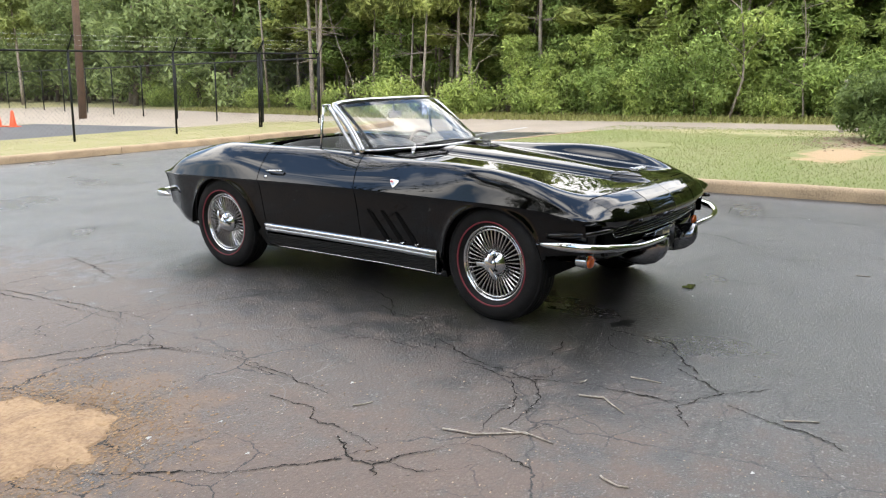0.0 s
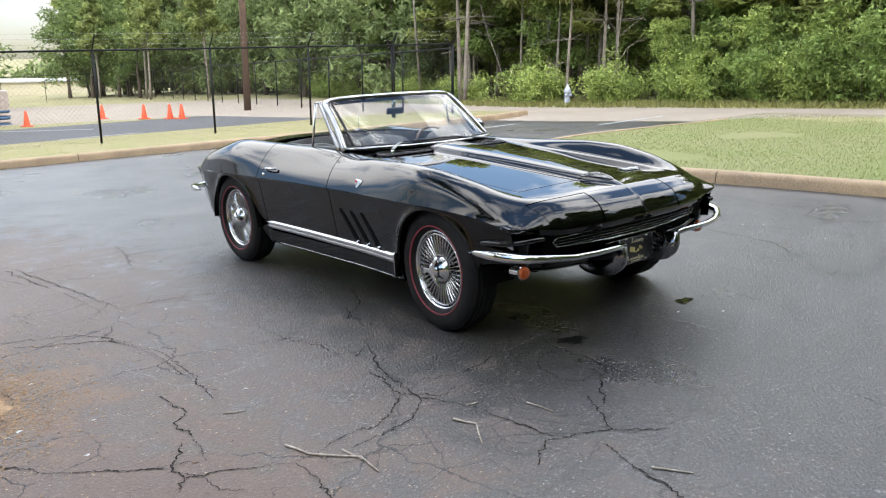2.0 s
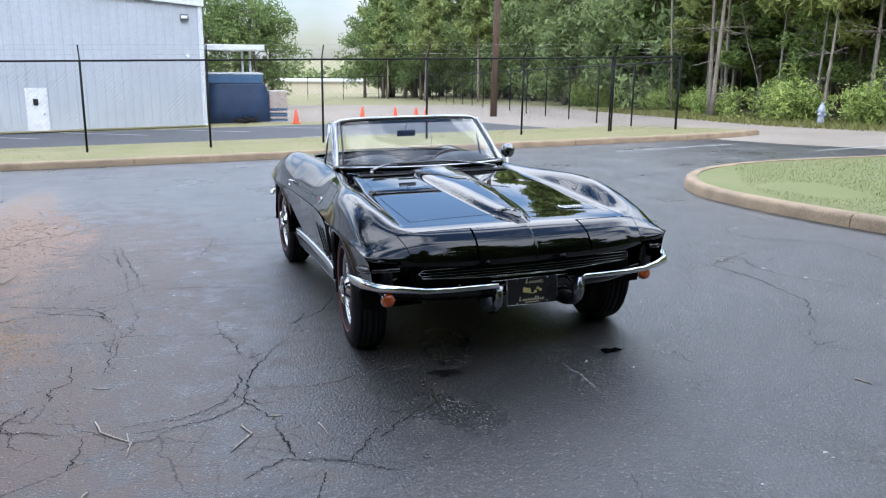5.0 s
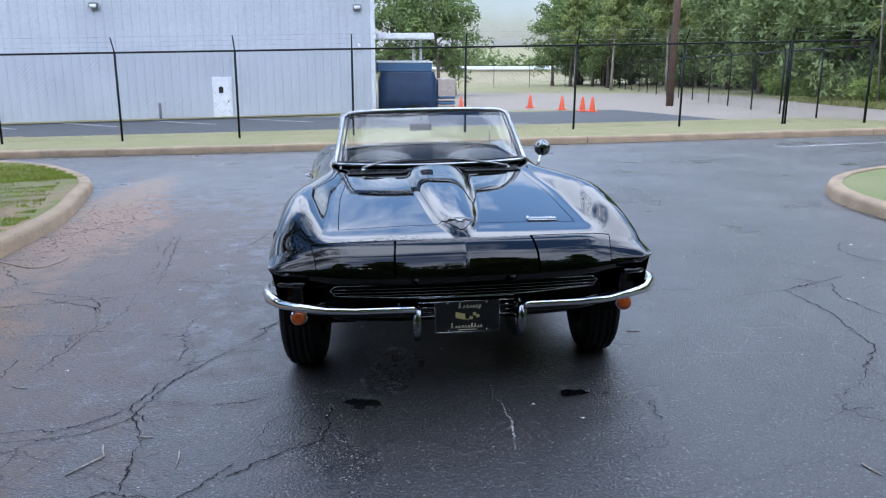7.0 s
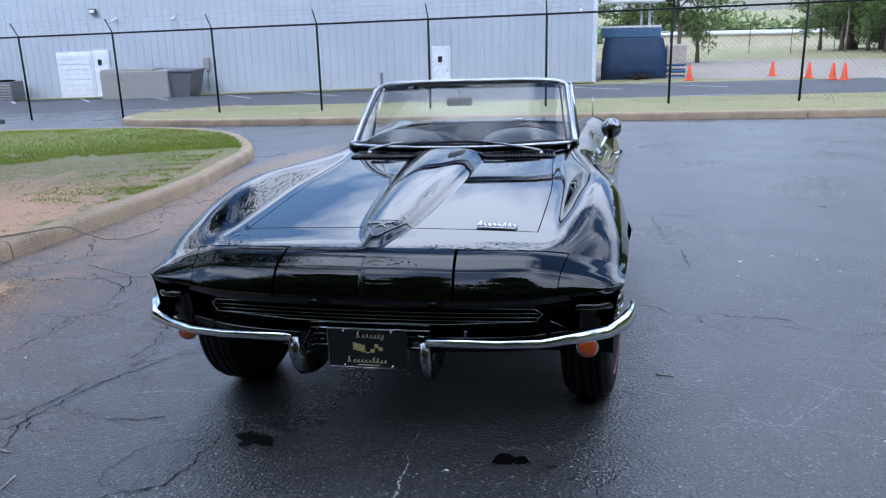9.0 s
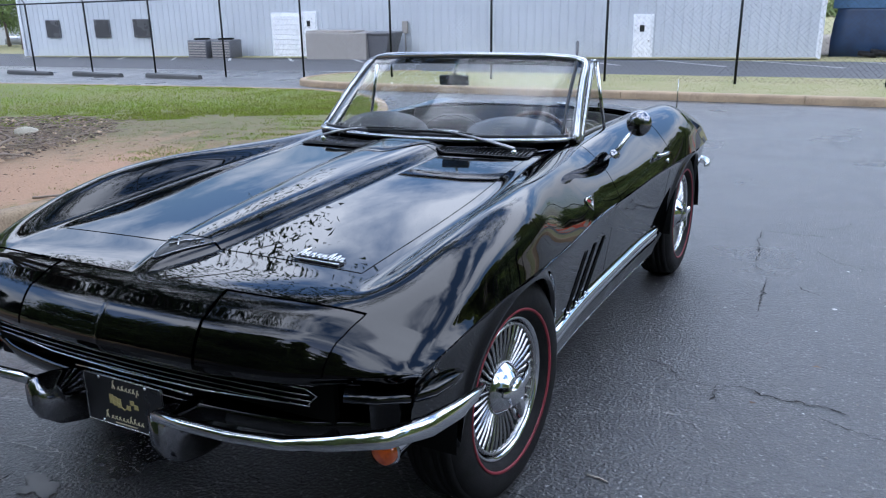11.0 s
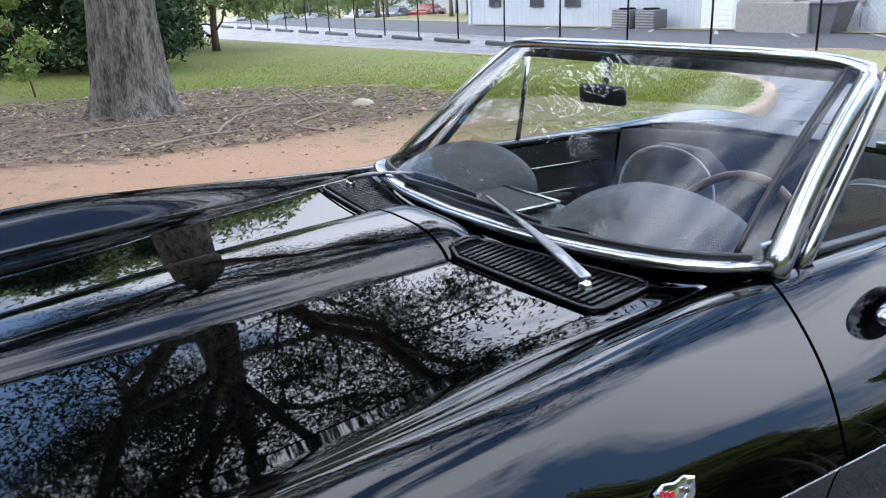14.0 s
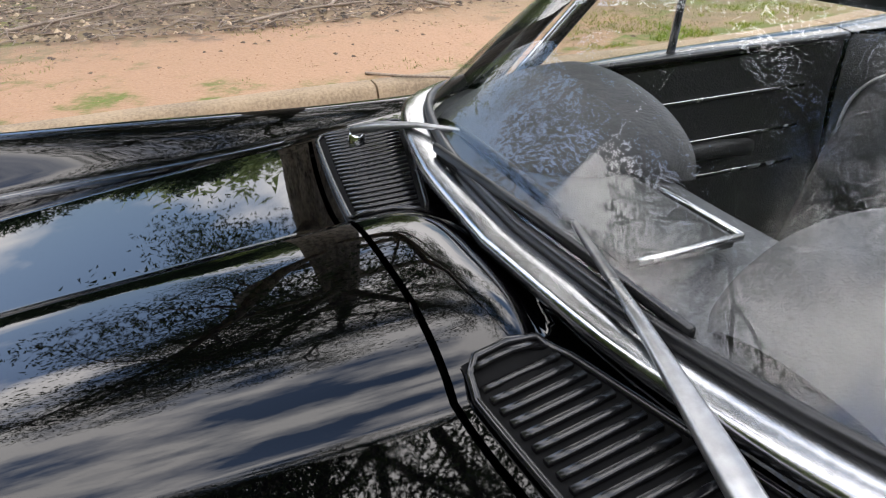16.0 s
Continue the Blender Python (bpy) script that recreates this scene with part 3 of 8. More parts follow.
def section(y):
    y = round(y, 4)
    if y not in SECTIONS:
        SECTIONS[y] = cross_spline([line_point(k, y) for k in range(len(LINES))])
    return SECTIONS[y]


def skin(y, u, side=1):
    """A point of the upper body: y along, u = 0 on the centre line to U_END on the shoulder crease."""
    p = section(y)(u).copy()
    w = LINES[1][0](y) * nose_spread(y)
    if p[0] < w and -1.84 < y < 0.3:
        # the spine ends on the cowl in a rounded nub
        q = (abs(p[0]) / w) ** 3.2 + max(0.0, (y + .405) / .105) ** 3
        p[2] += BULGE_H(y) * max(0.0, 1 - q) ** 0.85
    p[0] *= side
    return Vector(p)


def u_at(y, x):
    """The u at which the section reaches the half width x."""
    f = section(y)
    lo, hi = 0.0, float(U_END)
    for _ in range(24):
        mid = (lo + hi) / 2
        if f(mid)[0] < x:
            lo = mid
        else:
            hi = mid
    return (lo + hi) / 2


def spaced(a, b, n, both=None):
    return [a + (b - a) * i / n for i in range(n + 1)]


def flanged(bm, grid, depth=0.014, edges="lrtb"):
    """Turn the border of a panel down, so that panels meet in a real gap."""
    bm.normal_update()
    rows = []
    if "t" in edges:
        rows.append(grid[0])
    if "b" in edges:
        rows.append(grid[-1])
    if "l" in edges:
        rows.append([r[0] for r in grid])
    if "r" in edges:
        rows.append([r[-1] for r in grid])
    for row in rows:
        low = [bm.verts.new(v.co - v.normal * depth) for v in row]
        for i in range(len(row) - 1):
            bm.faces.new((row[i], row[i + 1], low[i + 1], low[i]))
    bmesh.ops.recalc_face_normals(bm, faces=bm.faces)
    if sum(f.normal.z for f in bm.faces) < -0.1:
        bmesh.ops.reverse_faces(bm, faces=bm.faces)
    sharpen(bm, 50)


def skin_panel(name, ys, u0, u1, nu, parent, mat=PAINT, label="", mirror=(1, -1), gap="lrtb"):
    """Panels of the upper body between u0(y) and u1(y)."""
    for side in mirror:
        bm = bmesh.new()
        rows = [[skin(y, u0(y) + (u1(y) - u0(y)) * i / nu, side) for i in range(nu + 1)] for y in ys]
        if side > 0:
            rows = [list(r) for r in rows]
        else:
            rows = [list(reversed(r)) for r in rows]
        g = grid_mesh(bm, rows)
        for f in bm.faces:
            f.normal_update()
            if f.normal.z < 0:
                f.normal_flip()
        bm.normal_update()
        flanged(bm, g, edges=gap)
        part(name, bm, mat, parent, label)


GAP = 0.0036
HOOD_F = -1.615


def hood_back(u):
    """The hood's rear edge: straight across the spine, then sweeping back along the air grilles."""
    x = section(-.4)(u)[0]
    return -.424 + .040 * max(0.0, (x - .22) / .33) ** 1.4


# hood: both halves in one mesh
bm = bmesh.new()
rows = []
for j in range(61):
    us = [i / 10 for i in range(0, 11)] + [1 + 2 * i / 16 for i in range(1, 17)]
    us[-1] = 3.0 - 0.013
    half = [skin(HOOD_F + GAP + (hood_back(u) - HOOD_F - 2 * GAP) * j / 60, u) for u in us]
    rows.append([Vector((-p.x, p.y, p.z)) for p in reversed(half[1:])] + half)
g = grid_mesh(bm, rows)
bm.normal_update()
if sum(f.normal.z for f in bm.faces) < 0:
    bmesh.ops.reverse_faces(bm, faces=bm.faces)
bm.normal_update()
flanged(bm, g)
hood = part("hood", bm, PAINT, CAR, "black hood with a raised centre spine")
# nose: between the hood and the leading edge; the headlight covers are panels of their own
HL_IN, HL_OUT = 0.318, 0.708
NOSE_YS = [-2.0, -1.9992, -1.9972, -1.994, -1.989, -1.982, -1.973, -1.962, -1.948, -1.93, -1.905, -1.88, -1.856, -1.8345]
hl_in = lambda y: u_at(y, HL_IN - 0.012 * (y + 1.85) / 0.15)
hl_out = lambda y: u_at(y, HL_OUT - 0.03 * max(0, -(y + 1.85) / 0.15))
bm = bmesh.new()
rows = []
for y in NOSE_YS:
    half = [skin(y, hl_in(y) * i / 16 - (0.018 if i == 16 else 0)) for i in range(17)]
    rows.append([Vector((-p.x, p.y, p.z)) for p in reversed(half[1:])] + half)
g = grid_mesh(bm, rows)
bm.normal_update()
if sum(f.normal.z for f in bm.faces) < 0:
    bmesh.ops.reverse_faces(bm, faces=bm.faces)
bm.normal_update()
flanged(bm, g, edges="lr")
part("nose_panel", bm, PAINT, CAR)
bm = bmesh.new()
rows = []
for y in spaced(-1.8344, HOOD_F - GAP, 14):
    half = [skin(y, 3.0 * i / 30) for i in range(31)]
    rows.append([Vector((-p.x, p.y, p.z)) for p in reversed(half[1:])] + half)
g = grid_mesh(bm, rows)
bm.normal_update()
if sum(f.normal.z for f in bm.faces) < 0:
    bmesh.ops.reverse_faces(bm, faces=bm.faces)
bm.normal_update()
flanged(bm, g, edges="b")
part("front_panel", bm, PAINT, CAR)
skin_panel("headlight_cover", NOSE_YS[:-1] + [-1.844], lambda y: hl_in(y) + 0.018, lambda y: hl_out(y) - 0.018, 14, CAR, gap="lrb")
# fenders: outside the headlight covers and the hood, to the door
skin_panel("fender_tip", NOSE_YS + [-1.8346], lambda y: hl_out(y) + 0.018, lambda y: U_END, 14, CAR, gap="l")
skin_panel("fender", spaced(-1.8345, HOOD_F, 14), lambda y: 3.0, lambda y: U_END, 26, CAR, gap="")
DOOR_F, DOOR_B = -0.155, 0.785
door_edge = lambda u: DOOR_F + 0.105 * max(0.0, (U_END - u) / 4.0) ** 1.5


def sheared_panel(name, y0, y1, ny, u0, u1, nu, parent, mat=PAINT, label="", gap="lrtb"):
    """A panel whose ends y0(u) and y1(u) lean."""
    made = []
    for side in (1, -1):
        bm = bmesh.new()
        rows = []
        for j in range(ny + 1):
            row = []
            for i in range(nu + 1):
                u = u0 + (u1 - u0) * i / nu
                row.append(skin(y0(u) + (y1(u) - y0(u)) * j / ny, u, side))
            rows.append(row if side > 0 else list(reversed(row)))
        g = grid_mesh(bm, rows)
        for f in bm.faces:
            f.normal_update()
            if f.normal.z < 0:
                f.normal_flip()
        bm.normal_update()
        flanged(bm, g, edges=gap)
        made.append(part(name, bm, mat, parent, label))
    return made


sheared_panel("fender", lambda u: HOOD_F, lambda u: door_edge(u) - GAP, 56, 3.0 + 0.012, U_END, 26, CAR, gap="lb")
DOORS = sheared_panel("door", lambda u: door_edge(u) + GAP, lambda u: DOOR_B - GAP, 40, 4.0, U_END, 22, CAR, label="black car door", gap="lrtb")
# cowl in front of the windshield, around the air grilles
bm = bmesh.new()
rows = []
for j in range(37):
    half = [skin(hood_back(3.0 * i / 45) + GAP + (-.10 - GAP - hood_back(3.0 * i / 45)) * j / 36, 3.0 * i / 45) for i in range(46)]
    rows.append([Vector((-p.x, p.y, p.z)) for p in reversed(half[1:])] + half)
g = grid_mesh(bm, rows)
bm.normal_update()
if sum(f.normal.z for f in bm.faces) < 0:
    bmesh.ops.reverse_faces(bm, faces=bm.faces)
bm.normal_update()
flanged(bm, g, edges="t")
part("cowl", bm, PAINT, CAR)
# rear quarters and deck
sheared_panel("rear_quarter", lambda u: DOOR_B + GAP, lambda u: 2.22, 70, 4.0, U_END, 24, CAR, gap="t")
bm = bmesh.new()
rows = []
for y in spaced(0.98, 2.22, 46):
    half = [skin(y, 4.0 * i / 30) for i in range(31)]
    rows.append([Vector((-p.x, p.y, p.z)) for p in reversed(half[1:])] + half)
g = grid_mesh(bm, rows)
bm.normal_update()
if sum(f.normal.z for f in bm.faces) < 0:
    bmesh.ops.reverse_faces(bm, faces=bm.faces)
bm.normal_update()
flanged(bm, g, 0.05, edges="t")
part("rear_deck", bm, PAINT, CAR, "black rear deck lid")

# ---- flanks below the crease, with the wheel openings ----
ARCH_Z, ARCH_R = 0.315, 0.372
SILL_Z = curve((-2.0, .47), (-1.65, .42), (-1.2, .20), (1.2, .20), (1.65, .27), (2.22, .42))


def low_edge(y):
    z = SILL_Z(y)
    for yc in (-1.2445, 1.2445):
        d = abs(y - yc)
        if d < ARCH_R:
            z = max(z, ARCH_Z + math.sqrt(max(0, ARCH_R ** 2 - d * d)))
    return z


def flank_point(y, w, side, low=None):
    p = Vector(section(y)(U_END))
    zl = low_edge(y) if low is None else low
    z = p.z + (zl - p.z) * w
    drop = p.z - z
    tuck = 0.014 * (1 - math.exp(-drop * 60)) + 0.155 * drop + 0.22 * max(0.0, drop - 0.36) ** 1.3
    flare = 0.0
    for yc in (-1.2445, 1.2445):
        r = math.hypot(y - yc, z - ARCH_Z)
        flare = max(flare, 0.016 * math.exp(-((r - ARCH_R) / 0.03) ** 2))
    return Vector((side * (p.x - tuck + flare), p.y, z))


flank_ys = []
for a, b, n in ((-2.0, -1.2445 - ARCH_R, 14), (-1.2445 + ARCH_R, 1.2445 - ARCH_R, 44), (1.2445 + ARCH_R, 2.22, 18)):
    flank_ys.append([(y, SILL_Z(y)) for y in spaced(a, b, n)])
for yc in (-1.2445, 1.2445):
    arch = []
    for k in range(41):
        a = math.pi * k / 40
        y = yc - ARCH_R * math.cos(a)
        arch.append((y, ARCH_Z + ARCH_R * math.sin(a)))
    flank_ys.append(arch)
for name, ys, gaps in (("front_flank", flank_ys[0], ""), ("front_arch", flank_ys[3], ""), ("rear_arch", flank_ys[4], ""), ("rear_flank", flank_ys[2], "")):
    for side in (1, -1):
        bm = bmesh.new()
        rows = [[flank_point(y, (i / 16) ** 1.6, side, low) for i in range(17)] for y, low in ys]
        rows = [r + [r[-1] + Vector((-side * 0.03, 0, 0.004))] for r in rows]
        grid_mesh(bm, rows)
        bmesh.ops.recalc_face_normals(bm, faces=bm.faces)
        part(name, bm, PAINT, CAR)
# the door skins below the crease hang on the doors
mid = flank_ys[1]
for name, lo, hi, own in (("fender_side", -9, DOOR_F, None), ("door_side", DOOR_F, DOOR_B, DOORS), ("quarter_side", DOOR_B, 9, None)):
    ys = [y for y, _ in mid if lo < y < hi]
    ys = ([lo + GAP] if lo > -5 else []) + ys + ([hi - GAP] if hi < 5 else [])
    for k, side in enumerate((1, -1)):
        bm = bmesh.new()
        rows = [[flank_point(y, (i / 16) ** 1.6, side) for i in range(17)] for y in ys]
        g = grid_mesh(bm, rows)
        bmesh.ops.recalc_face_normals(bm, faces=bm.faces)
        bm.normal_update()
        flanged(bm, g, edges="tb")
        part(name, bm, PAINT, own[k] if own else CAR)

# under the nose and the tail: the leading edge rolls under to the grille and the valance
def wrap(y_nominal, profile, n=40):
    """Rows that follow the leading or trailing edge, drawn in and down by the profile's (inward, down) steps."""
    pts = [Vector(section(y_nominal)(U_END * i / n)) for i in range(n + 1)]
    full = [Vector((-p.x, p.y, p.z)) for p in reversed(pts[1:])] + pts
    rows = []
    for inn, down in profile:
        row = []
        for i, p in enumerate(full):
            d = full[min(i + 1, len(full) - 1)] - full[max(i - 1, 0)]
            nrm = Vector((d.y, -d.x, 0)).normalized()
            if nrm.y * (1 if y_nominal < 0 else -1) > 0:
                nrm = -nrm
            row.append(p - nrm * inn - Vector((0, 0, down)))
        rows.append(row)
    return rows


bm = bmesh.new()
grid_mesh(bm, wrap(-2.0, [(0, 0), (0.003, 0.004), (0.010, 0.018), (0.026, 0.034), (0.05, 0.042), (0.10, 0.046)]))
bmesh.ops.recalc_face_normals(bm, faces=bm.faces)
part("nose_edge", bm, PAINT, CAR)
bm = bmesh.new()
grid_mesh(bm, wrap(-2.0, [(0.16, 0.04), (0.16, 0.150), (0.09, 0.157), (0.082, 0.170), (0.10, 0.210), (0.16, 0.245), (0.34, 0.26)]))
bmesh.ops.recalc_face_normals(bm, faces=bm.faces)
part("front_valance", bm, PAINT, CAR)
for side, cut in ((-1, slice(0, 14)), (1, slice(67, 81))):
    bm = bmesh.new()
    rows = [row[cut] for row in wrap(-2.0, [(0.024, 0.033), (0.045, 0.05), (0.060, 0.08), (0.066, 0.12), (0.068, 0.155), (0.075, 0.19), (0.09, 0.205), (0.14, 0.21)])]
    back = [(row[-1] if side < 0 else row[0]) + Vector((0, .16, 0)) for row in rows]
    rows = [row + [b] if side < 0 else [b] + row for row, b in zip(rows, back)]
    grid_mesh(bm, rows)
    bmesh.ops.recalc_face_normals(bm, faces=bm.faces)
    part("corner_panel", bm, PAINT, CAR)
bm = bmesh.new()
grid_mesh(bm, wrap(2.22, [(0, 0), (0.01, 0.02), (0.03, 0.08), (0.05, 0.18), (0.10, 0.26), (0.3, 0.30)]))
bmesh.ops.recalc_face_normals(bm, faces=bm.faces)
part("tail_panel", bm, PAINT, CAR)
# underbody and wheel wells
bm = bmesh.new()
part("floor_pan", box(bm, 0, 0.0, 0.24, 1.50, 1.72, 0.10, 0.02), DARK, CAR)
part("front_frame", boxed(0, -1.30, 0.40, 1.02, 0.70, 0.16, 0.03), DARK, CAR)
part("rear_frame", boxed(0, 1.55, 0.36, 1.05, 1.10, 0.22, 0.03), DARK, CAR)
for yc in (-1.2445, 1.2445):
    for side in (1, -1):
        bm = bmesh.new()
        rows = []
        for k in range(25):
            a = math.pi * k / 24
            rows.append([Vector((side * x, yc - (ARCH_R + 0.004) * math.cos(a), ARCH_Z + (ARCH_R + 0.004) * math.sin(a))) for x in (0.868, 0.70, 0.52)])
        grid_mesh(bm, rows)
        v = [bm.verts.new((side * 0.52, yc - 0.4 + 0.8 * i, z)) for i, z in ((0, 0.36), (1, 0.36), (1, 0.72), (0, 0.72))]
        bm.faces.new(v)
        part("wheel_well", bm, DARK, CAR)

# ---- wheels ----
WHEEL_R = 0.347


def build_wheel():
    """A wheel at the origin, its outer face towards +x."""
    bm = bmesh.new()
    lathe(bm, [(0.204, -0.07), (0.210, 0.058), (0.218, 0.074), (0.225, 0.073), (0.228, 0.064), (0.219, 0.052), (0.206, 0.047), (0.200, -0.07)], 64)
    wheel = part("wheel", sharpen(bm), CHROME, CAR, "polished turbine wheel with a redline tyre")
    bm = bmesh.new()
    prof = [(0.200, -0.085), (0.235, -0.098), (0.285, -0.100), (0.318, -0.092), (0.334, -0.078), (WHEEL_R, -0.04), (WHEEL_R, 0.04), (0.334, 0.076),
            (0.320, 0.090), (0.300, 0.097), (0.270, 0.099), (0.246, 0.094), (0.232, 0.083), (0.224, 0.068)]
    lathe(bm, prof, 72)
    part("tyre", bm, RUBBER, wheel)
    bm = bmesh.new()
    for x0, x1 in ((-0.074, -0.050), (-0.045, -0.022), (-0.017, 0.017), (0.022, 0.045), (0.050, 0.074)):
        e = 0.007 if abs(x0 + x1) > 0.1 else 0.0
        lathe(bm, [(WHEEL_R - 0.010 - e, x0), (WHEEL_R + 0.002 - (e if x0 < 0 else 0), x0 + 0.001), (WHEEL_R + 0.002 - (e if x0 > 0 else 0), x1 - 0.001), (WHEEL_R - 0.010 - e, x1)], 72)
    part("tread", bm, RUBBER, wheel)
    bm = bmesh.new()
    lathe(bm, [(0.2455, 0.0935), (0.2465, 0.0970), (0.2535, 0.0992), (0.2545, 0.0960)], 72)
    part("red_stripe", bm, REDLINE, wheel, "thin red line round the tyre wall")
    bm = bmesh.new()
    lathe(bm, [(0.206, 0.02), (0.19, -0.005), (0.05, -0.01)], 48)
    part("wheel_disc", bm, DARK, wheel)
    bm = bmesh.new()
    lathe(bm, [(0.206, 0.048), (0.205, 0.066), (0.200, 0.071), (0.195, 0.064), (0.193, 0.042)], 64)
    part("trim_ring", sharpen(bm), STEEL, wheel)
    fin = None
    for k in range(40):
        if fin is None:
            bm = bmesh.new()
            rows = []
            for r, x, w in ((0.050, 0.050, 0.0026), (0.11, 0.056, 0.0040), (0.15, 0.060, 0.0050), (0.197, 0.060, 0.0060)):
                rows.append([(x - 0.03, -w, r), (x - 0.004, -w, r), (x, -w * 0.4, r), (x, w * 0.4, r), (x - 0.004, w, r), (x - 0.03, w, r)])
            loft(bm, rows, close=True, cap=True)
            bmesh.ops.recalc_face_normals(bm, faces=bm.faces)
            ob = part("fin", bm, STEEL, wheel, smooth=False)
            fin = ob.data
        else:
            ob = new("fin", fin)
            ob.parent = wheel
        ob.matrix_basis = Matrix.Rotation(2 * math.pi * k / 40, 4, "X")
    bm = bmesh.new()
    lathe(bm, [(0.084, 0.03), (0.084, 0.056), (0.081, 0.062), (0.056, 0.088), (0.046, 0.094), (0.044, 0.096), (0.0005, 0.096)], 48)
    part("hub_cone", sharpen(bm, 30), CHROME, wheel, "chrome hub cone")
    bm = bmesh.new()
    lathe(bm, [(0.044, 0.094), (0.044, 0.108), (0.036, 0.116), (0.020, 0.120), (0.0005, 0.121)], 32)
    bmesh.ops.recalc_face_normals(bm, faces=bm.faces)
    part("spinner", sharpen(bm, 40), CHROME, wheel, "chrome knock-off spinner")
    for k in range(3):
        bm = bmesh.new()
        m = Matrix.Rotation(2 * math.pi * k / 3 + 0.4, 4, "X")
        rows = []
        for r, x, w, h in ((0.02, 0.112, 0.016, 0.010), (0.06, 0.116, 0.015, 0.009), (0.085, 0.112, 0.013, 0.007), (0.098, 0.106, 0.008, 0.004)):
            rows.append([m @ Vector((x + h * s, w * c, r)) for c, s in ((-1, -.6), (-.8, .6), (0, 1), (.8, .6), (1, -.6), (0, -1))])
        loft(bm, rows, close=True, cap=True)
        bmesh.ops.recalc_face_normals(bm, faces=bm.faces)
        part("spinner_wing", sharpen(bm, 40), CHROME, wheel)
    return wheel


def copy_part(ob, m):
    """A second wheel: its pieces share the meshes of the first."""
    made = {}
    for o in (ob, *ob.children_recursive):
        made[o] = o.copy()
        scene.collection.objects.link(made[o])
        made[o].parent = made.get(o.parent, o.parent)
    made[ob].matrix_basis = m
    return made[ob]


STEER = -4.5
wheel_1 = build_wheel()
wheel_1.matrix_basis = pose(0.760, 1.2445, WHEEL_R - 0.004, 20, 0, 0)
copy_part(wheel_1, pose(0.782, -1.2445, WHEEL_R - 0.004, 50, 0, STEER))
copy_part(wheel_1, pose(-0.760, 1.2445, WHEEL_R - 0.004, 0, 0, 180))
copy_part(wheel_1, pose(-0.782, -1.2445, WHEEL_R - 0.004, 70, 0, 180 + STEER))

# ---- windshield ----
WS_LOW = [curve((0, -.294), (.2, -.283), (.30, -.268), (.40, -.247), (.48, -.221), (.54, -.184), (.60, -.115), (.635, -.052)), curve((0, .930), (.30, .932), (.49, .935), (.635, .928))]
WS_TOP = [curve((0, .162), (.30, .188), (.50, .250), (.565, .284)), curve((0, 1.258), (.30, 1.255), (.50, 1.246), (.565, 1.238))]


def ws_low(s):
    x = .635 * s
    return Vector((x, WS_LOW[0](abs(x)), WS_LOW[1](abs(x))))


def ws_top(s):
    x = .565 * s
    return Vector((x, WS_TOP[0](abs(x)), WS_TOP[1](abs(x))))


def ws(s, h):
    p = ws_low(s).lerp(ws_top(s), h)
    p.y -= 0.02 * math.sin(math.pi * h)
    return p


bm = bmesh.new()
grid_mesh(bm, [[ws(s, h) for s in spaced(-0.985, 0.985, 140)] for h in spaced(0.02, 0.985, 40)])
bm.normal_update()
if sum(f.normal.y for f in bm.faces) > 0:
    bmesh.ops.reverse_faces(bm, faces=bm.faces)
pane = part("windshield", bm, GLASS, CAR, "clear curved windshield glass")
pane.visible_shadow = False


def bar(path, wide, high, ups=None, mat=CHROME, name="trim", parent=None, label="", soft=6):
    """A bar with an oval section along a path; wide across, high along its up."""
    bm = bmesh.new()
    rows = []
    n = len(path)
    for i, p in enumerate(path):
        d = (Vector(path[min(i + 1, n - 1)]) - Vector(path[max(i - 1, 0)])).normalized()
        up = Vector(ups[i]) if ups else Vector((0, 0, 1))
        side = d.cross(up).normalized()
        up2 = side.cross(d).normalized()
        w = wide[i] if isinstance(wide, (list, tuple)) else wide
        h = high[i] if isinstance(high, (list, tuple)) else high
        ring = []
        for k in range(12):
            a = 2 * math.pi * k / 12
            c, s = math.cos(a), math.sin(a)
            c, s = math.copysign(abs(c) ** 0.6, c), math.copysign(abs(s) ** 0.6, s)
            ring.append(Vector(p) + side * (w / 2 * c) + up2 * (h / 2 * s))
        rows.append(ring)
    loft(bm, rows, close=True, cap=True)
    bmesh.ops.recalc_face_normals(bm, faces=bm.faces)
    return part(name, bm, mat, parent or CAR, label)


frame_path, frame_w, frame_h = [], [], []
for h in spaced(-0.05, 0.93, 10):
    frame_path.append(ws(-1.0, h) + Vector((-0.006, 0.012, 0)))
for s in spaced(-0.985, 0.985, 26):
    frame_path.append(ws_top(s) + Vector((0, 0.012, 0.004 - 0.012 * (abs(s) ** 14))))
for h in spaced(0.93, -0.05, 10):
    frame_path.append(ws(1.0, h) + Vector((0.006, 0.012, 0)))
ups = []
for i, p in enumerate(frame_path):
    ups.append(Vector((0, 1, 0.1)))
foot = [.028 * (1 + .55 * (1 - h) ** 3) for h in spaced(0.0, 0.93, 10)]
bar(frame_path, foot + [.028] * 27 + foot[::-1], 0.046, ups, DULL_CHROME, "windshield_frame", CAR, "dulled chrome windshield frame")
bar([ws_low(s) + Vector((0, -0.006, 0.004)) for s in spaced(-1, 1, 30)], 0.040, 0.020, None, DULL_CHROME, "windshield_moulding")
bar([ws(s, 0.035) + Vector((0, 0.004, 0)) for s in spaced(-.97, .97, 30)], 0.012, 0.024, None, SATIN, "windshield_seal")
bar([ws_top(s) + Vector((0, 0.03, -0.024)) for s in spaced(-.96, .96, 24)], 0.035, 0.028, None, SATIN, "header_pad")
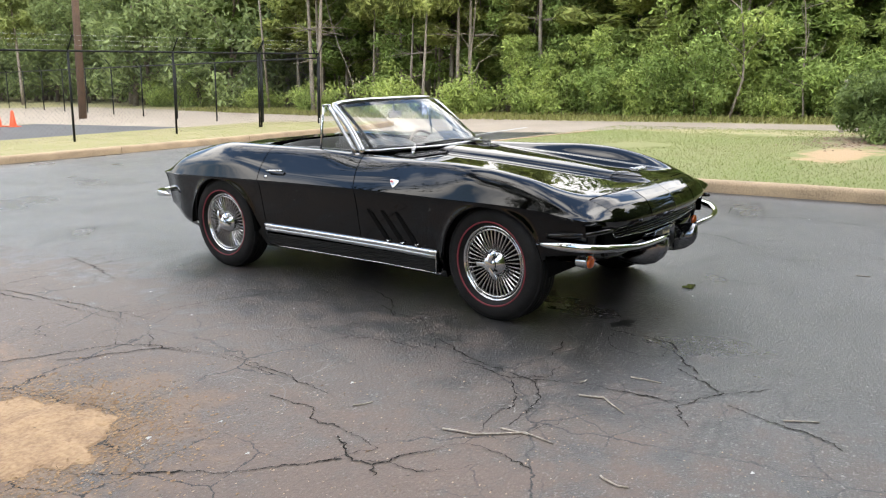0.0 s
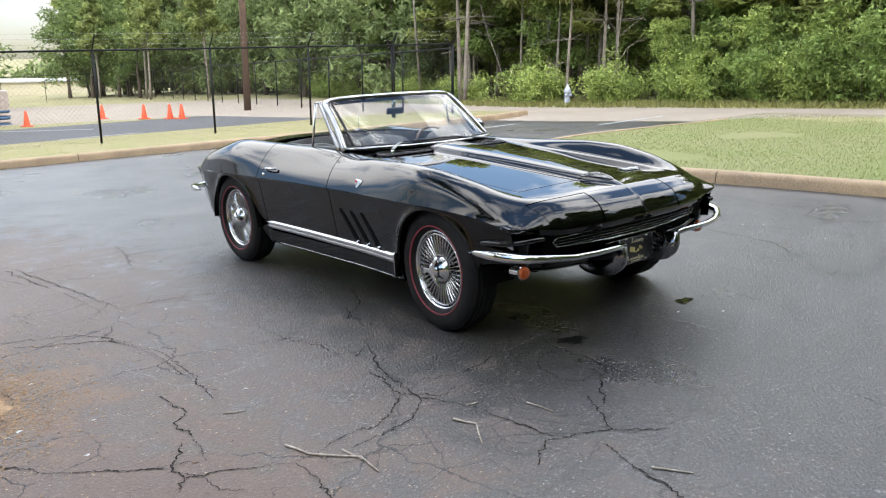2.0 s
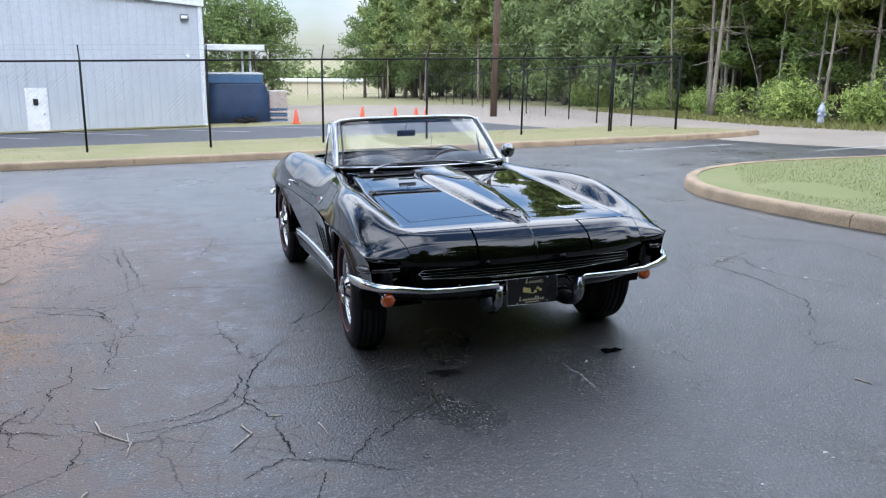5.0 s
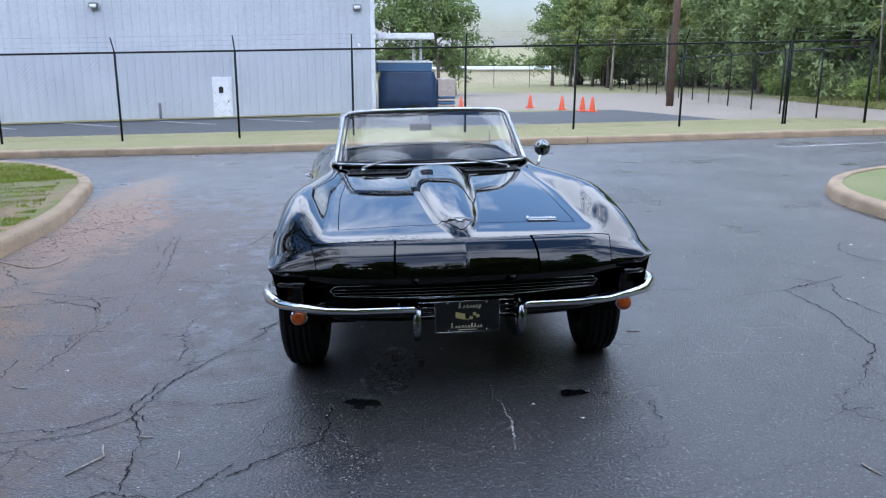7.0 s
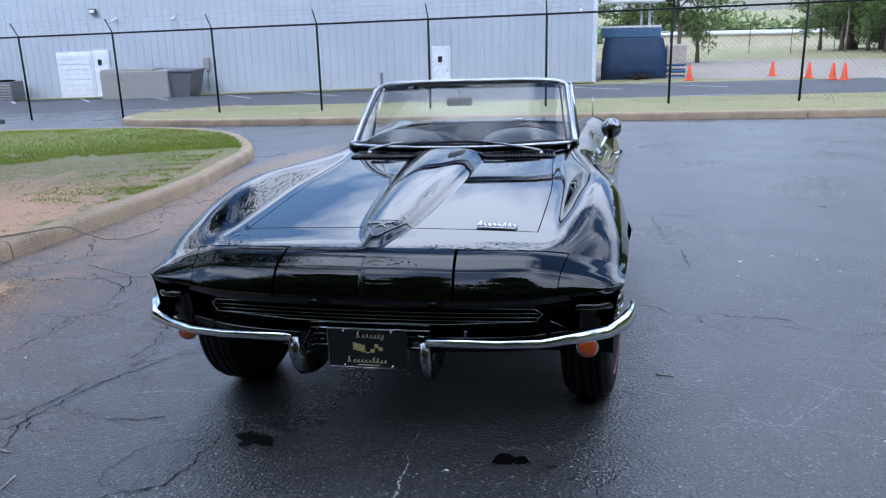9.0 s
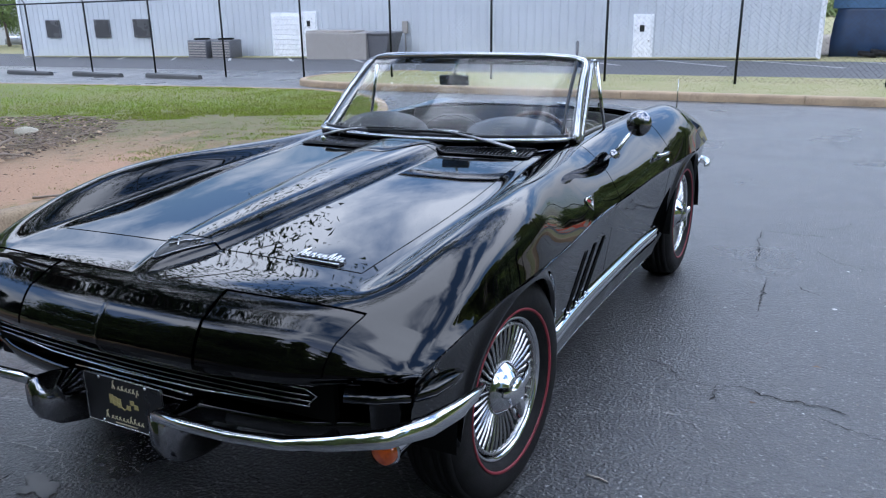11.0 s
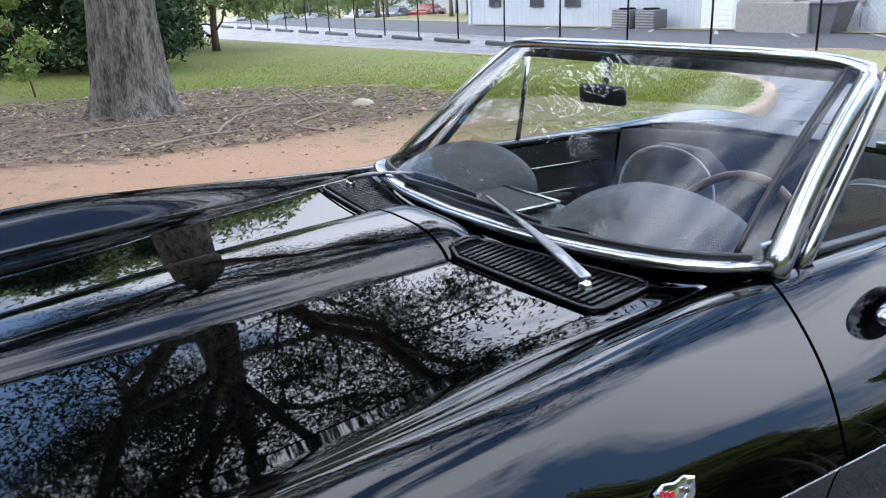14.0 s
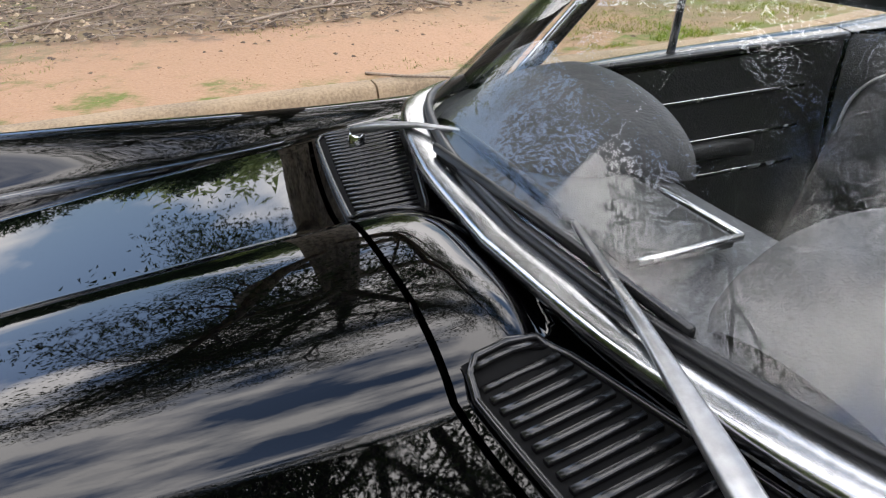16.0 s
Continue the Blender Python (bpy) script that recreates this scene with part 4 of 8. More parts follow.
for side in (1, -1):
    bar([ws(side * 0.945, h) + Vector((side * 0.0, 0.012, 0)) for h in spaced(0.03, 0.97, 10)], 0.009, 0.024, [Vector((0, 1, 0))] * 11, SATIN, "pillar_pad")
    # vent window: frame, upright and pane
    a, b = Vector((side * .644, .022, .912)), Vector((side * .648, .360, .900))
    c, d = Vector((side * .592, .366, 1.226)), Vector((side * .588, .318, 1.230))
    vent = bar([a.lerp(d, t) for t in spaced(-.01, 1, 8)], .020, .030, [Vector((0, 1, -.3))] * 9, DULL_CHROME, "vent_window", CAR, "chrome-framed triangular vent window")
    bm = bmesh.new()
    tube(bm, [a, b], 0.008, 8)
    tube(bm, [a + Vector((0, 0, -.014)), b + Vector((0, .03, -.016))], 0.006, 8)
    part("lower_rail", bm, CHROME, vent)
    bm = bmesh.new()
    tube(bm, [b, b.lerp(c, .5), c], 0.0085, 8)
    part("upright", bm, CHROME, vent)
    bar([d + Vector((0, -.014, .004)), d.lerp(c, .5) + Vector((0, 0, .005)), c + Vector((0, .010, .003))], .020, .010, None, CHROME, "top_cap", vent)
    bm = bmesh.new()
    bm.faces.new([bm.verts.new(p) for p in (a, b, c, d)])
    g = part("pane", bm, GLASS, vent, smooth=False)
    g.visible_shadow = False
    bm = bmesh.new()
    tube(bm, [b + Vector((-side * .02, -.02, .0)), b + Vector((-side * .022, -.045, .02))], 0.008, 6)
    part("latch", bm, CHROME, vent)

# inside mirror
bm = bmesh.new()
tube(bm, [ws_top(-0.05) + Vector((0, .02, -.02)), (-.045, .190, 1.195), (-.045, .180, 1.165)], 0.007, 8)
im = part("inside_mirror", bm, CHROME, CAR, "rear-view mirror on a bent stalk")
bm = boxed(0, 0, 0, 0.150, 0.022, 0.050, 0.010)
o = part("mirror_head", bm, SATIN, im)
o.matrix_basis = pose(-.045, .175, 1.145, 8, 0, 4)

# ---- cowl grilles and wipers ----
GRILLE_TOP = material("grille_black", (0.004, 0.004, 0.005), 0.22, spot=(0.007, 0.007, 0.007))
for side in (1, -1):
    def cowl_at(x, y, h=0.0):
        p = skin(y, u_at(y, abs(x)))
        return Vector((side * abs(x), p.y, p.z + h))
    inner = lambda f: .168 - 0.016 * f
    outer = lambda f: .555 - 0.012 * f

    def ys(x, f):
        t = max(0.0, (x - .15) / .40)
        lo, hi = -.410 + .036 * t ** 1.4, -.322 + .096 * t
        return lo + (hi - lo) * f

    bm = bmesh.new()
    rows = []
    for f in spaced(0, 1, 6):
        rows.append([cowl_at(inner(f) + (outer(f) - inner(f)) * k / 20, ys(inner(f) + (outer(f) - inner(f)) * k / 20, f), 0.003) for k in range(21)])
    grid_mesh(bm, rows)
    for fc in bm.faces:
        fc.normal_update()
        if fc.normal.z < 0:
            fc.normal_flip()
    gr = part("cowl_grille", bm, DARK, CAR, "black slotted air grille in front of the windshield")
    loop = [(inner(0) + (outer(0) - inner(0)) * k / 12, 0) for k in range(1, 12)] + [(outer(.04) - .010, .04), (outer(.15), .15), (outer(.5), .5), (outer(.85), .85), (outer(.96) - .010, .96)] + \
           [(outer(1) + (inner(1) - outer(1)) * k / 12, 1) for k in range(1, 12)] + [(inner(.96) + .010, .96), (inner(.85), .85), (inner(.5), .5), (inner(.15), .15), (inner(.04) + .010, .04)]
    loop.append(loop[0])
    bm = bmesh.new()
    tube(bm, [cowl_at(x, ys(x, f), 0.005) for x, f in loop], 0.0042, 6, cap=False)
    part("grille_rim", bm, GRILLE_TOP, gr)
    for k in range(24):
        t = (k + 0.5) / 24
        pts = []
        for f in (0.09, 0.3, 0.5, 0.7, 0.91):
            x = inner(f) + (outer(f) - inner(f)) * t
            pts.append(cowl_at(x, ys(x, f), 0.006))
        bar(pts, .0078, .006, None, GRILLE_TOP, "slat", gr)
BLADE = material("wiper_steel", (0.36, 0.36, 0.36), 0.35, 0.9, spot=(0.22, 0.22, 0.22))
for pivot, knee, b0, b1 in (((.478, -.326, .902), (.064, -.247, .970), (-.250, -.276, .955), (.255, -.250, .955)),
                            ((-.455, -.330, .912), (-.290, -.222, .958), (-.300, -.222, .956), (-.010, -.226, .955))):
    pivot, knee, b0, b1 = Vector(pivot), Vector(knee), Vector(b0), Vector(b1)
    bm = bmesh.new()
    lathe(bm, [(0.013, -0.01), (0.013, 0.006), (0.010, 0.012), (0.0005, 0.015)], 20, "Z")
    bmesh.ops.translate(bm, verts=bm.verts, vec=pivot)
    wiper = part("wiper", bm, CHROME, CAR, "windshield wiper with a steel arm")
    mids = [pivot + Vector((0, 0, .016)), pivot.lerp(knee, .25) + Vector((0, 0, .018)), pivot.lerp(knee, .6) + Vector((0, 0, .014)), knee]
    bar(mids, [.026, .024, .013, .007], [.014, .012, .007, .006], None, BLADE, "arm", wiper)
    bar([b0, b0.lerp(b1, .5) + Vector((0, -.004, .006)), b1], .008, .012, None, SATIN, "blade", wiper)
    bar([b0 + Vector((0, .003, -.010)), b1 + Vector((0, .003, -.010))], .005, .010, None, RUBBER, "squeegee", wiper)

# ---- nose: grille, plate, bumpers, lamps ----
bm = bmesh.new()
tube(bm, [(-.60, -1.895, .572), (-.3, -1.925, .576), (0, -1.932, .577), (.3, -1.925, .576), (.60, -1.895, .572), (.625, -1.885, .552), (.60, -1.890, .525), (.3, -1.92, .513),
          (0, -1.93, .511), (-.3, -1.92, .513), (-.60, -1.890, .525), (-.625, -1.885, .552), (-.60, -1.895, .572)], 0.0028, 8, cap=False)
front_grille = part("front_grille", bm, CHROME, CAR, "low dark grille framed in thin chrome")
for z, w in ((.556, .61), (.541, .615), (.527, .61)):
    bar([(x, -1.925 + 0.09 * abs(x) ** 2, z) for x in spaced(-w, w, 16)], .014, .0045, None, CHROME_DIMMED, "grille_bar", front_grille)
for z in (.50, .478, .456, .434, .412):
    bar([(x, -1.900, z) for x in spaced(-.225, .225, 6)], .014, .007, None, CHROME if z > .42 else STEEL, "lower_bar", front_grille)
bm = boxed(0, -1.84, .50, 1.30, .02, .16)
part("grille_backing", bm, DARK, front_grille, smooth=False)

plate = part("licence_plate", boxed(0, -1.935, .415, .300, .006, .148, .003), SATIN, CAR, "black show plate with gold print", smooth=False)
bm = bmesh.new()
tube(bm, [(-.15, -1.939, .342), (-.15, -1.939, .489), (.15, -1.939, .489), (.15, -1.939, .342), (-.15, -1.939, .342)], .0022, 6, cap=False)
part("plate_rim", bm, STEEL, plate)
for x0, z0, strokes in ((-.040, .456, (.026, .012, .016, .012, .012, .016, .014)), (-.078, .361, (.024, .011, .011, .012, .011, .011, .022, .018, .011, .012))):
    bm = bmesh.new()
    for k, hgt in enumerate(strokes):
        x = x0 + .0145 * k + (.006 if k else 0)
        low = -.008 if k == len(strokes) - 1 and z0 > .4 else 0.0
        tube(bm, [(x, -1.9395, z0 + low), (x + .004, -1.9397, z0 + hgt * .5), (x + .009, -1.9395, z0 + hgt), (x + .003, -1.9395, z0 + hgt * .8), (x + .010, -1.9395, z0)], .0016, 5)
    part("print_bar", bm, PLATE_PRINT, plate, smooth=False)
part("print_bar", boxed(.0, -1.9395, .352, .085, .0015, .003), PLATE_PRINT, plate, smooth=False)
for side in (1, -1):
    bm = bmesh.new()
    for i in range(3):
        for j in range(2):
            if side < 0 or (i + j) % 2 == 0:
                box(bm, side * (.018 + .015 * i), -1.9395, .408 + .014 * j + .004 * i, .0145, .0015, .0135)
    tube(bm, [(0, -1.9395, .398), (side * .02, -1.9395, .412)], .0016, 5)
    part("flag_print", bm, GOLD, plate, smooth=False)
for x, z in ((-.09, .481), (.09, .481), (-.09, .349), (.09, .349)):
    bm = bmesh.new()
    lathe(bm, [(.005, 0), (.0045, .003), (.0005, .004)], 10, "Z")
    bmesh.ops.transform(bm, matrix=pose(x, -1.938, z, 90), verts=bm.verts)
    part("plate_screw", bm, CHROME, plate)

for side in (1, -1):
    S = lambda x, y, z: Vector((side * x, y, z))
    path = [S(x, y, z) for x, y, z in ((.238, -2.030, .478), (.258, -2.055, .496), (.36, -2.062, .499), (.50, -2.054, .498), (.63, -2.026, .498), (.745, -1.982, .502),
                                       (.842, -1.918, .508), (.905, -1.83, .514), (.930, -1.74, .516), (.936, -1.65, .516), (.930, -1.58, .515))]
    wide = [.020, .026, .028, .030, .034, .040, .044, .040, .032, .022, .010]
    high = [.028, .029, .027, .027, .030, .037, .046, .052, .046, .030, .010]
    ups = [(0, 0, 1)] * 5 + [(-side * .3, .4, 1), (-side * .15, .15, 1), (-side * .2, .1, 1), (-side * .15, 0, 1), (0, 0, 1), (0, 0, 1)]
    bumper = bar(path, wide, high, ups, CHROME, "front_bumper", CAR, "slim chrome bumper blade")
    bm = bmesh.new()
    rows = []
    for y, x, zt, zb in ((-2.050, .236, .485, .405), (-2.03, .236, .490, .365), (-1.98, .234, .486, .325), (-1.91, .230, .470, .305), (-1.84, .226, .432, .300), (-1.77, .222, .385, .308), (-1.73, .220, .345, .325)):
        rows.append([S(x - .014, y, zb), S(x + .012, y, zb - .004), S(x + .020, y, zb + .01), S(x + .020, y, zt - .02), S(x + .008, y, zt), S(x - .014, y, zt)])
    loft(bm, rows, close=True, cap=True)
    bmesh.ops.recalc_face_normals(bm, faces=bm.faces)
    part("bumper_guard", bm, CHROME_DIMMED, bumper, "chrome bumper guard, its dark reflections put into the colour")
    # turn lamp
    bm = bmesh.new()
    lathe(bm, [(.033, .06), (.038, .0), (.040, -.006), (.035, -.010)], 28, "Z")
    bmesh.ops.transform(bm, matrix=pose(side * .778, -1.815, .412, -90, 0, 0), verts=bm.verts)
    lamp = part("turn_lamp", sharpen(bm), CHROME, CAR, "round amber turn lamp in a chrome cup")
    bm = bmesh.new()
    lathe(bm, [(.035, .002), (.0345, .018), (.030, .027), (.018, .032), (.0005, .034)], 28, "Z")
    bmesh.ops.transform(bm, matrix=pose(side * .778, -1.817, .412, 90, 0, 0), verts=bm.verts)
    part("lens", bm, AMBER, lamp, "amber lens")
    # the lip under the nose runs round the corner and ends in a tapered horn
    bar([S(x, y, z) for x, y, z in ((.735, -1.925, .597), (.80, -1.888, .590), (.848, -1.835, .580), (.874, -1.770, .571), (.884, -1.70, .565), (.887, -1.645, .561), (.885, -1.615, .560))],
        [.05, .055, .055, .05, .04, .028, .008], [.022, .028, .033, .035, .033, .024, .006], None, PAINT, "corner_horn", CAR)
    # rear bumper
    path = [S(x, y, z) for x, y, z in ((.22, 2.30, .50), (.40, 2.315, .50), (.60, 2.295, .50), (.74, 2.22, .503), (.82, 2.10, .508), (.845, 1.98, .51), (.845, 1.90, .51))]
    bar(path, [.02, .03, .034, .046, .05, .034, .012], [.03, .04, .042, .05, .05, .036, .014], None, CHROME, "rear_bumper", CAR, "slim chrome rear bumper blade")

# ---- flanks: sill trim, fender slots, badges, handles ----
RIB = material("ribbed_black", (0.008, 0.008, 0.008), 0.5)


def flank_x(y, z):
    p = Vector(section(y)(U_END))
    return flank_point(y, min(1.0, (p.z - z) / (p.z - low_edge(y))), 1).x


def badge(name, at, n_vec, size, parent, label, lean=0, back=CHROME, wide=1.0):
    """Crossed flags as plain enamelled shapes on a chrome shield."""
    zax = Vector(n_vec).normalized()
    xax = Vector((0, 1, 0)).cross(zax).normalized() if abs(zax.y) < 0.9 else Vector((1, 0, 0))
    yax = zax.cross(xax).normalized()
    m = Matrix.Translation(at) @ Matrix((xax, yax, zax)).transposed().to_4x4() @ pose(0, 0, 0, 0, 0, lean) @ Matrix.Diagonal((size * wide, size, size, 1))
    bm = bmesh.new()
    prof = [(-.5, .30), (-.25, .42), (0, .36), (.25, .42), (.5, .30), (.42, -.05), (0, -.55), (-.42, -.05)]
    rows = [[m @ Vector((x * k, y * k, h)) for x, y in prof] for k, h in ((1.0, 0.0), (1.0, .03), (.90, .06))]
    loft(bm, rows, cap=True)
    bmesh.ops.recalc_face_normals(bm, faces=bm.faces)
    b = part(name, sharpen(bm, 30), back, parent, label)
    for s, mt in ((1, STEEL), (-1, RED_ENAMEL)):
        bm = bmesh.new()
        for i in range(3):
            for j in range(2):
                if mt is RED_ENAMEL or (i + j) % 2:
                    box(bm, s * (.12 + .11 * i), .04 + .11 * j + .05 * i, .068, .10, .10, .03, 0, m)
        part("flag", bm, mt, b, smooth=False)
    bm = bmesh.new()
    for s in (1, -1):
        tube(bm, [m @ Vector((-s * .12, -.35, .065)), m @ Vector((s * .42, .30, .07))], .011 * size, 6)
    part("staff", bm, CHROME, b)
    return b


for side in (1, -1):
    S = lambda x, y, z: Vector((side * x, y, z))
    y0, y1 = -.815, .795
    x_of = lambda y, z: flank_x(y, max(z, .22))
    bm = bmesh.new()
    rows = []
    for y in [y0, y0 + .004] + spaced(y0 + .03, y1 - .03, 20) + [y1 - .004, y1]:
        e = 1.0 if y0 + .01 < y < y1 - .01 else 0.6
        zz = [.370, .366, .358, .344, .340, .336, .324, .312, .306]
        out = [.002, .014, .020, .022, .017, .022, .024, .020, .004]
        dz = -0.012 * (y0 - y) / (y1 - y0)
        rows.append([S(x_of(y, z) + o * e, y, z + dz) for z, o in zip(zz, out)])
    grid_mesh(bm, rows)
    bmesh.ops.recalc_face_normals(bm, faces=bm.faces)
    if sum(f.normal.x for f in bm.faces) * side < 0:
        bmesh.ops.reverse_faces(bm, faces=bm.faces)
    sill = part("sill_trim", bm, CHROME, CAR, "bright sill trim with a ribbed black panel below")
    bm = bmesh.new()
    rows = []
    zz = spaced(.308, .215, 28)
    for y in spaced(y0 + .004, y1 - .004, 8):
        rows.append([S(flank_x(y, max(z, .215)) + .010 + (.006 if k % 4 < 2 else 0.0) - (.012 if k == len(zz) - 1 else 0), y, z) for k, z in enumerate(zz)])
    grid_mesh(bm, rows)
    bmesh.ops.recalc_face_normals(bm, faces=bm.faces)
    if sum(f.normal.x for f in bm.faces) * side < 0:
        bmesh.ops.reverse_faces(bm, faces=bm.faces)
    part("ribbed_panel", sharpen(bm, 30), RIB, sill)
    bar([S(flank_x(y, .215) + .008, y, .212) for y in spaced(y0, y1, 10)], .012, .008, None, STEEL, "lower_edge", sill)
    bm = boxed(side * (flank_x(y0 + .02, .31) + .008), y0 + .004, .290, .03, .008, .150, .003)
    part("end_cap", bm, STEEL, sill)
    for k in range(3):
        yb = -.652 + .122 * k
        bm = bmesh.new()
        rows = []
        for t in spaced(0, 1, 8):
            z = .372 + .210 * t
            yc = yb + .150 * t
            w = .050 * (1 - .30 * t) * (1 if 0 < t < 1 else .7)
            x = flank_x(yc, z) + .0035
            rows.append([S(x, yc - w / 2, z), S(x - .002, yc - w * .2, z), S(x - .002, yc + w * .3, z), S(x, yc + w / 2, z)])
        grid_mesh(bm, rows)
        slot = part("fender_slot", bm, DARK, CAR, "slanting air slot behind the front wheel")
        bm = bmesh.new()
        path = [S(flank_x(yb, .39) + .006, yb - .018, .392), S(flank_x(yb, .39) + .012, yb, .380), S(flank_x(yb, .39) + .006, yb + .02, .390)]
        tube(bm, path, .0045, 6)
        part("slot_tip", bm, CHROME, slot)
    p = skin(-.500, U_END - .92, side)
    badge("fender_badge", p + S(.003, 0, 0), S(.93, 0, .42), .058, CAR, "chrome crossed-flags fender badge", 90 * side, CHROME, 1.3)
    # handle and lock
    p = skin(.62, U_END - 1.0, side)
    h = bar([p + S(.004, -.085, .012), p + S(.026, -.06, .014), p + S(.032, 0, .012), p + S(.028, .06, .008), p + S(.006, .075, .006)], [.014, .016, .016, .016, .012],
            [.012, .014, .014, .014, .012], None, CHROME, "door_handle", DOORS[0 if side > 0 else 1])
    p = skin(.70, U_END - .4, side)
    bm = bmesh.new()
    lathe(bm, [(.013, -.004), (.012, .004), (.0005, .006)], 16, "X")
    bmesh.ops.transform(bm, matrix=Matrix.Translation(p) @ Matrix.Diagonal((side, 1, 1, 1)), verts=bm.verts)
    part("door_lock", bm, CHROME, DOORS[0 if side > 0 else 1])

# nose emblem and hood script
def on_hood(x, y, h=0.0):
    p = skin(y, u_at(y, abs(x)))
    return Vector((x, p.y, p.z + h))


# the emblem caps the spine's tip: a dark triangle, rimmed, with crossed staffs and chequers
emblem_half = lambda q: .080 * (1 - q) ** .75
emblem_y = lambda q, c: -1.628 - .150 * q + .018 * c * c * (1 - q)
bm = bmesh.new()
grid_mesh(bm, [[on_hood(emblem_half(q) * c, emblem_y(q, c), .0035 - .003 * (abs(c) > .99)) for c in spaced(-1, 1, 12)] for q in spaced(0, .97, 12)])
bmesh.ops.recalc_face_normals(bm, faces=bm.faces)
if sum(f.normal.z for f in bm.faces) < 0:
    bmesh.ops.reverse_faces(bm, faces=bm.faces)
emblem = part("nose_emblem", bm, SATIN, CAR, "dark triangular crossed-flags nose emblem with a bright rim")
bm = bmesh.new()
for side in (1, -1):
    tube(bm, [on_hood(side * emblem_half(q), emblem_y(q, 1), .004) for q in spaced(0, .98, 12)], .0022, 6)
part("rim", bm, CHROME_DIMMED, emblem)
bm = bmesh.new()
for side in (1, -1):
    tube(bm, [on_hood(side * x, y, .0065) for x, y in ((-.018, -1.700), (.012, -1.665), (.046, -1.636))], .0024, 6)
part("staff", bm, STEEL, emblem)
for side in (1, -1):
    bm = bmesh.new()
    for i in range(4):
        for j in range(2):
            if side < 0 or (i + j) % 2:
                c = on_hood(side * (.026 + .011 * i), -1.648 - .011 * j + .001 * i, .006)
                box(bm, c.x, c.y, c.z, .0095, .0095, .003)
    part("flag", bm, STEEL, emblem, smooth=False)
script = bar([on_hood(x, -1.597, .004) for x in spaced(.352, .500, 8)], .007, .006, None, CHROME, "hood_script", CAR, "small chrome script on the hood")
for i, hgt in enumerate((.048, .021, .021, .021, .021, .038, .032, .021)):
    x = .352 + .019 * i
    bm = bmesh.new()
    tube(bm, [on_hood(x, -1.578, .005), on_hood(x + .004, -1.578 + hgt * .6, .008), on_hood(x + .010, -1.578 + hgt, .008), on_hood(x + .012, -1.585, .006), on_hood(x + .019, -1.578, .005)],
         .0030, 6)
    part("stroke", bm, CHROME, script)

# door mirror and antenna
base = skin(.11, u_at(.11, .770))
bm = bmesh.new()
lathe(bm, [(.030, -.006), (.027, .006), (.016, .012), (.008, .016)], 20, "Z")
bmesh.ops.transform(bm, matrix=Matrix.Translation(base) @ pose(0, 0, 0, 0, 38, 0) @ Matrix.Diagonal((.8, 1.5, 1, 1)), verts=bm.verts)
mirror = part("door_mirror", bm, CHROME_DIMMED, CAR, "round chrome door mirror on a slim stalk")
bm = bmesh.new()
tube(bm, [base, base + Vector((.026, .055, .055)), base + Vector((.060, .118, .108))], [.011, .009, .008], 8)
part("stalk", bm, CHROME, mirror)
bm = bmesh.new()
lathe(bm, [(.0005, -.026), (.022, -.024), (.042, -.014), (.054, .004), (.058, .016), (.054, .020), (.050, .017), (.0005, .017)], 32, "X")
bmesh.ops.transform(bm, matrix=pose(.832, .228, .972, 0, 0, 0) @ pose(0, 0, 0, 0, 4, 82), verts=bm.verts)
part("mirror_shell", bm, CHROME_DIMMED, mirror)
bm = bmesh.new()
p = skin(1.72, U_END - 3.1, 1)
tube(bm, [p, p + Vector((0, 0.005, .10)), p + Vector((0.0, 0.01, .19))], [.004, .003, .0025], 6)
lathe(bm, [(.014, 0), (.012, .01), (.004, .016)], 14, "Z")
for v in bm.verts:
    if v.co.length < 0.03:
        v.co += p
part("antenna", bm, STEEL, CAR, "short radio mast")

# ---- cockpit ----
CARPET = material("black_carpet", (0.010, 0.010, 0.010), 0.95, bump=0.6, bump_scale=200)
PIPING = material("grey_piping", (0.32, 0.32, 0.32), 0.4)
bm = boxed(0, .42, .30, 1.28, 1.10, .03)
part("cockpit_floor", bm, CARPET, CAR, smooth=False)
bm = boxed(0, .40, .40, .22, 1.00, .22, .04)
part("console", bm, VINYL, CAR)
bm = bmesh.new()
rows = []
for y, z in ((-.315, .925), (-.20, .925), (-.06, .918), (.00, .905), (.02, .86), (-.02, .70), (-.05, .50)):
    rows.append([Vector((x, max(y + .06 * (abs(x) / .6) ** 2, WS_LOW[0](abs(x)) + .022), z)) for x in spaced(-.60, .60, 24)])
grid_mesh(bm, rows)
bmesh.ops.recalc_face_normals(bm, faces=bm.faces)
dash = part("dashboard", bm, DASHPAD, CAR, "black padded dashboard with twin cowls")
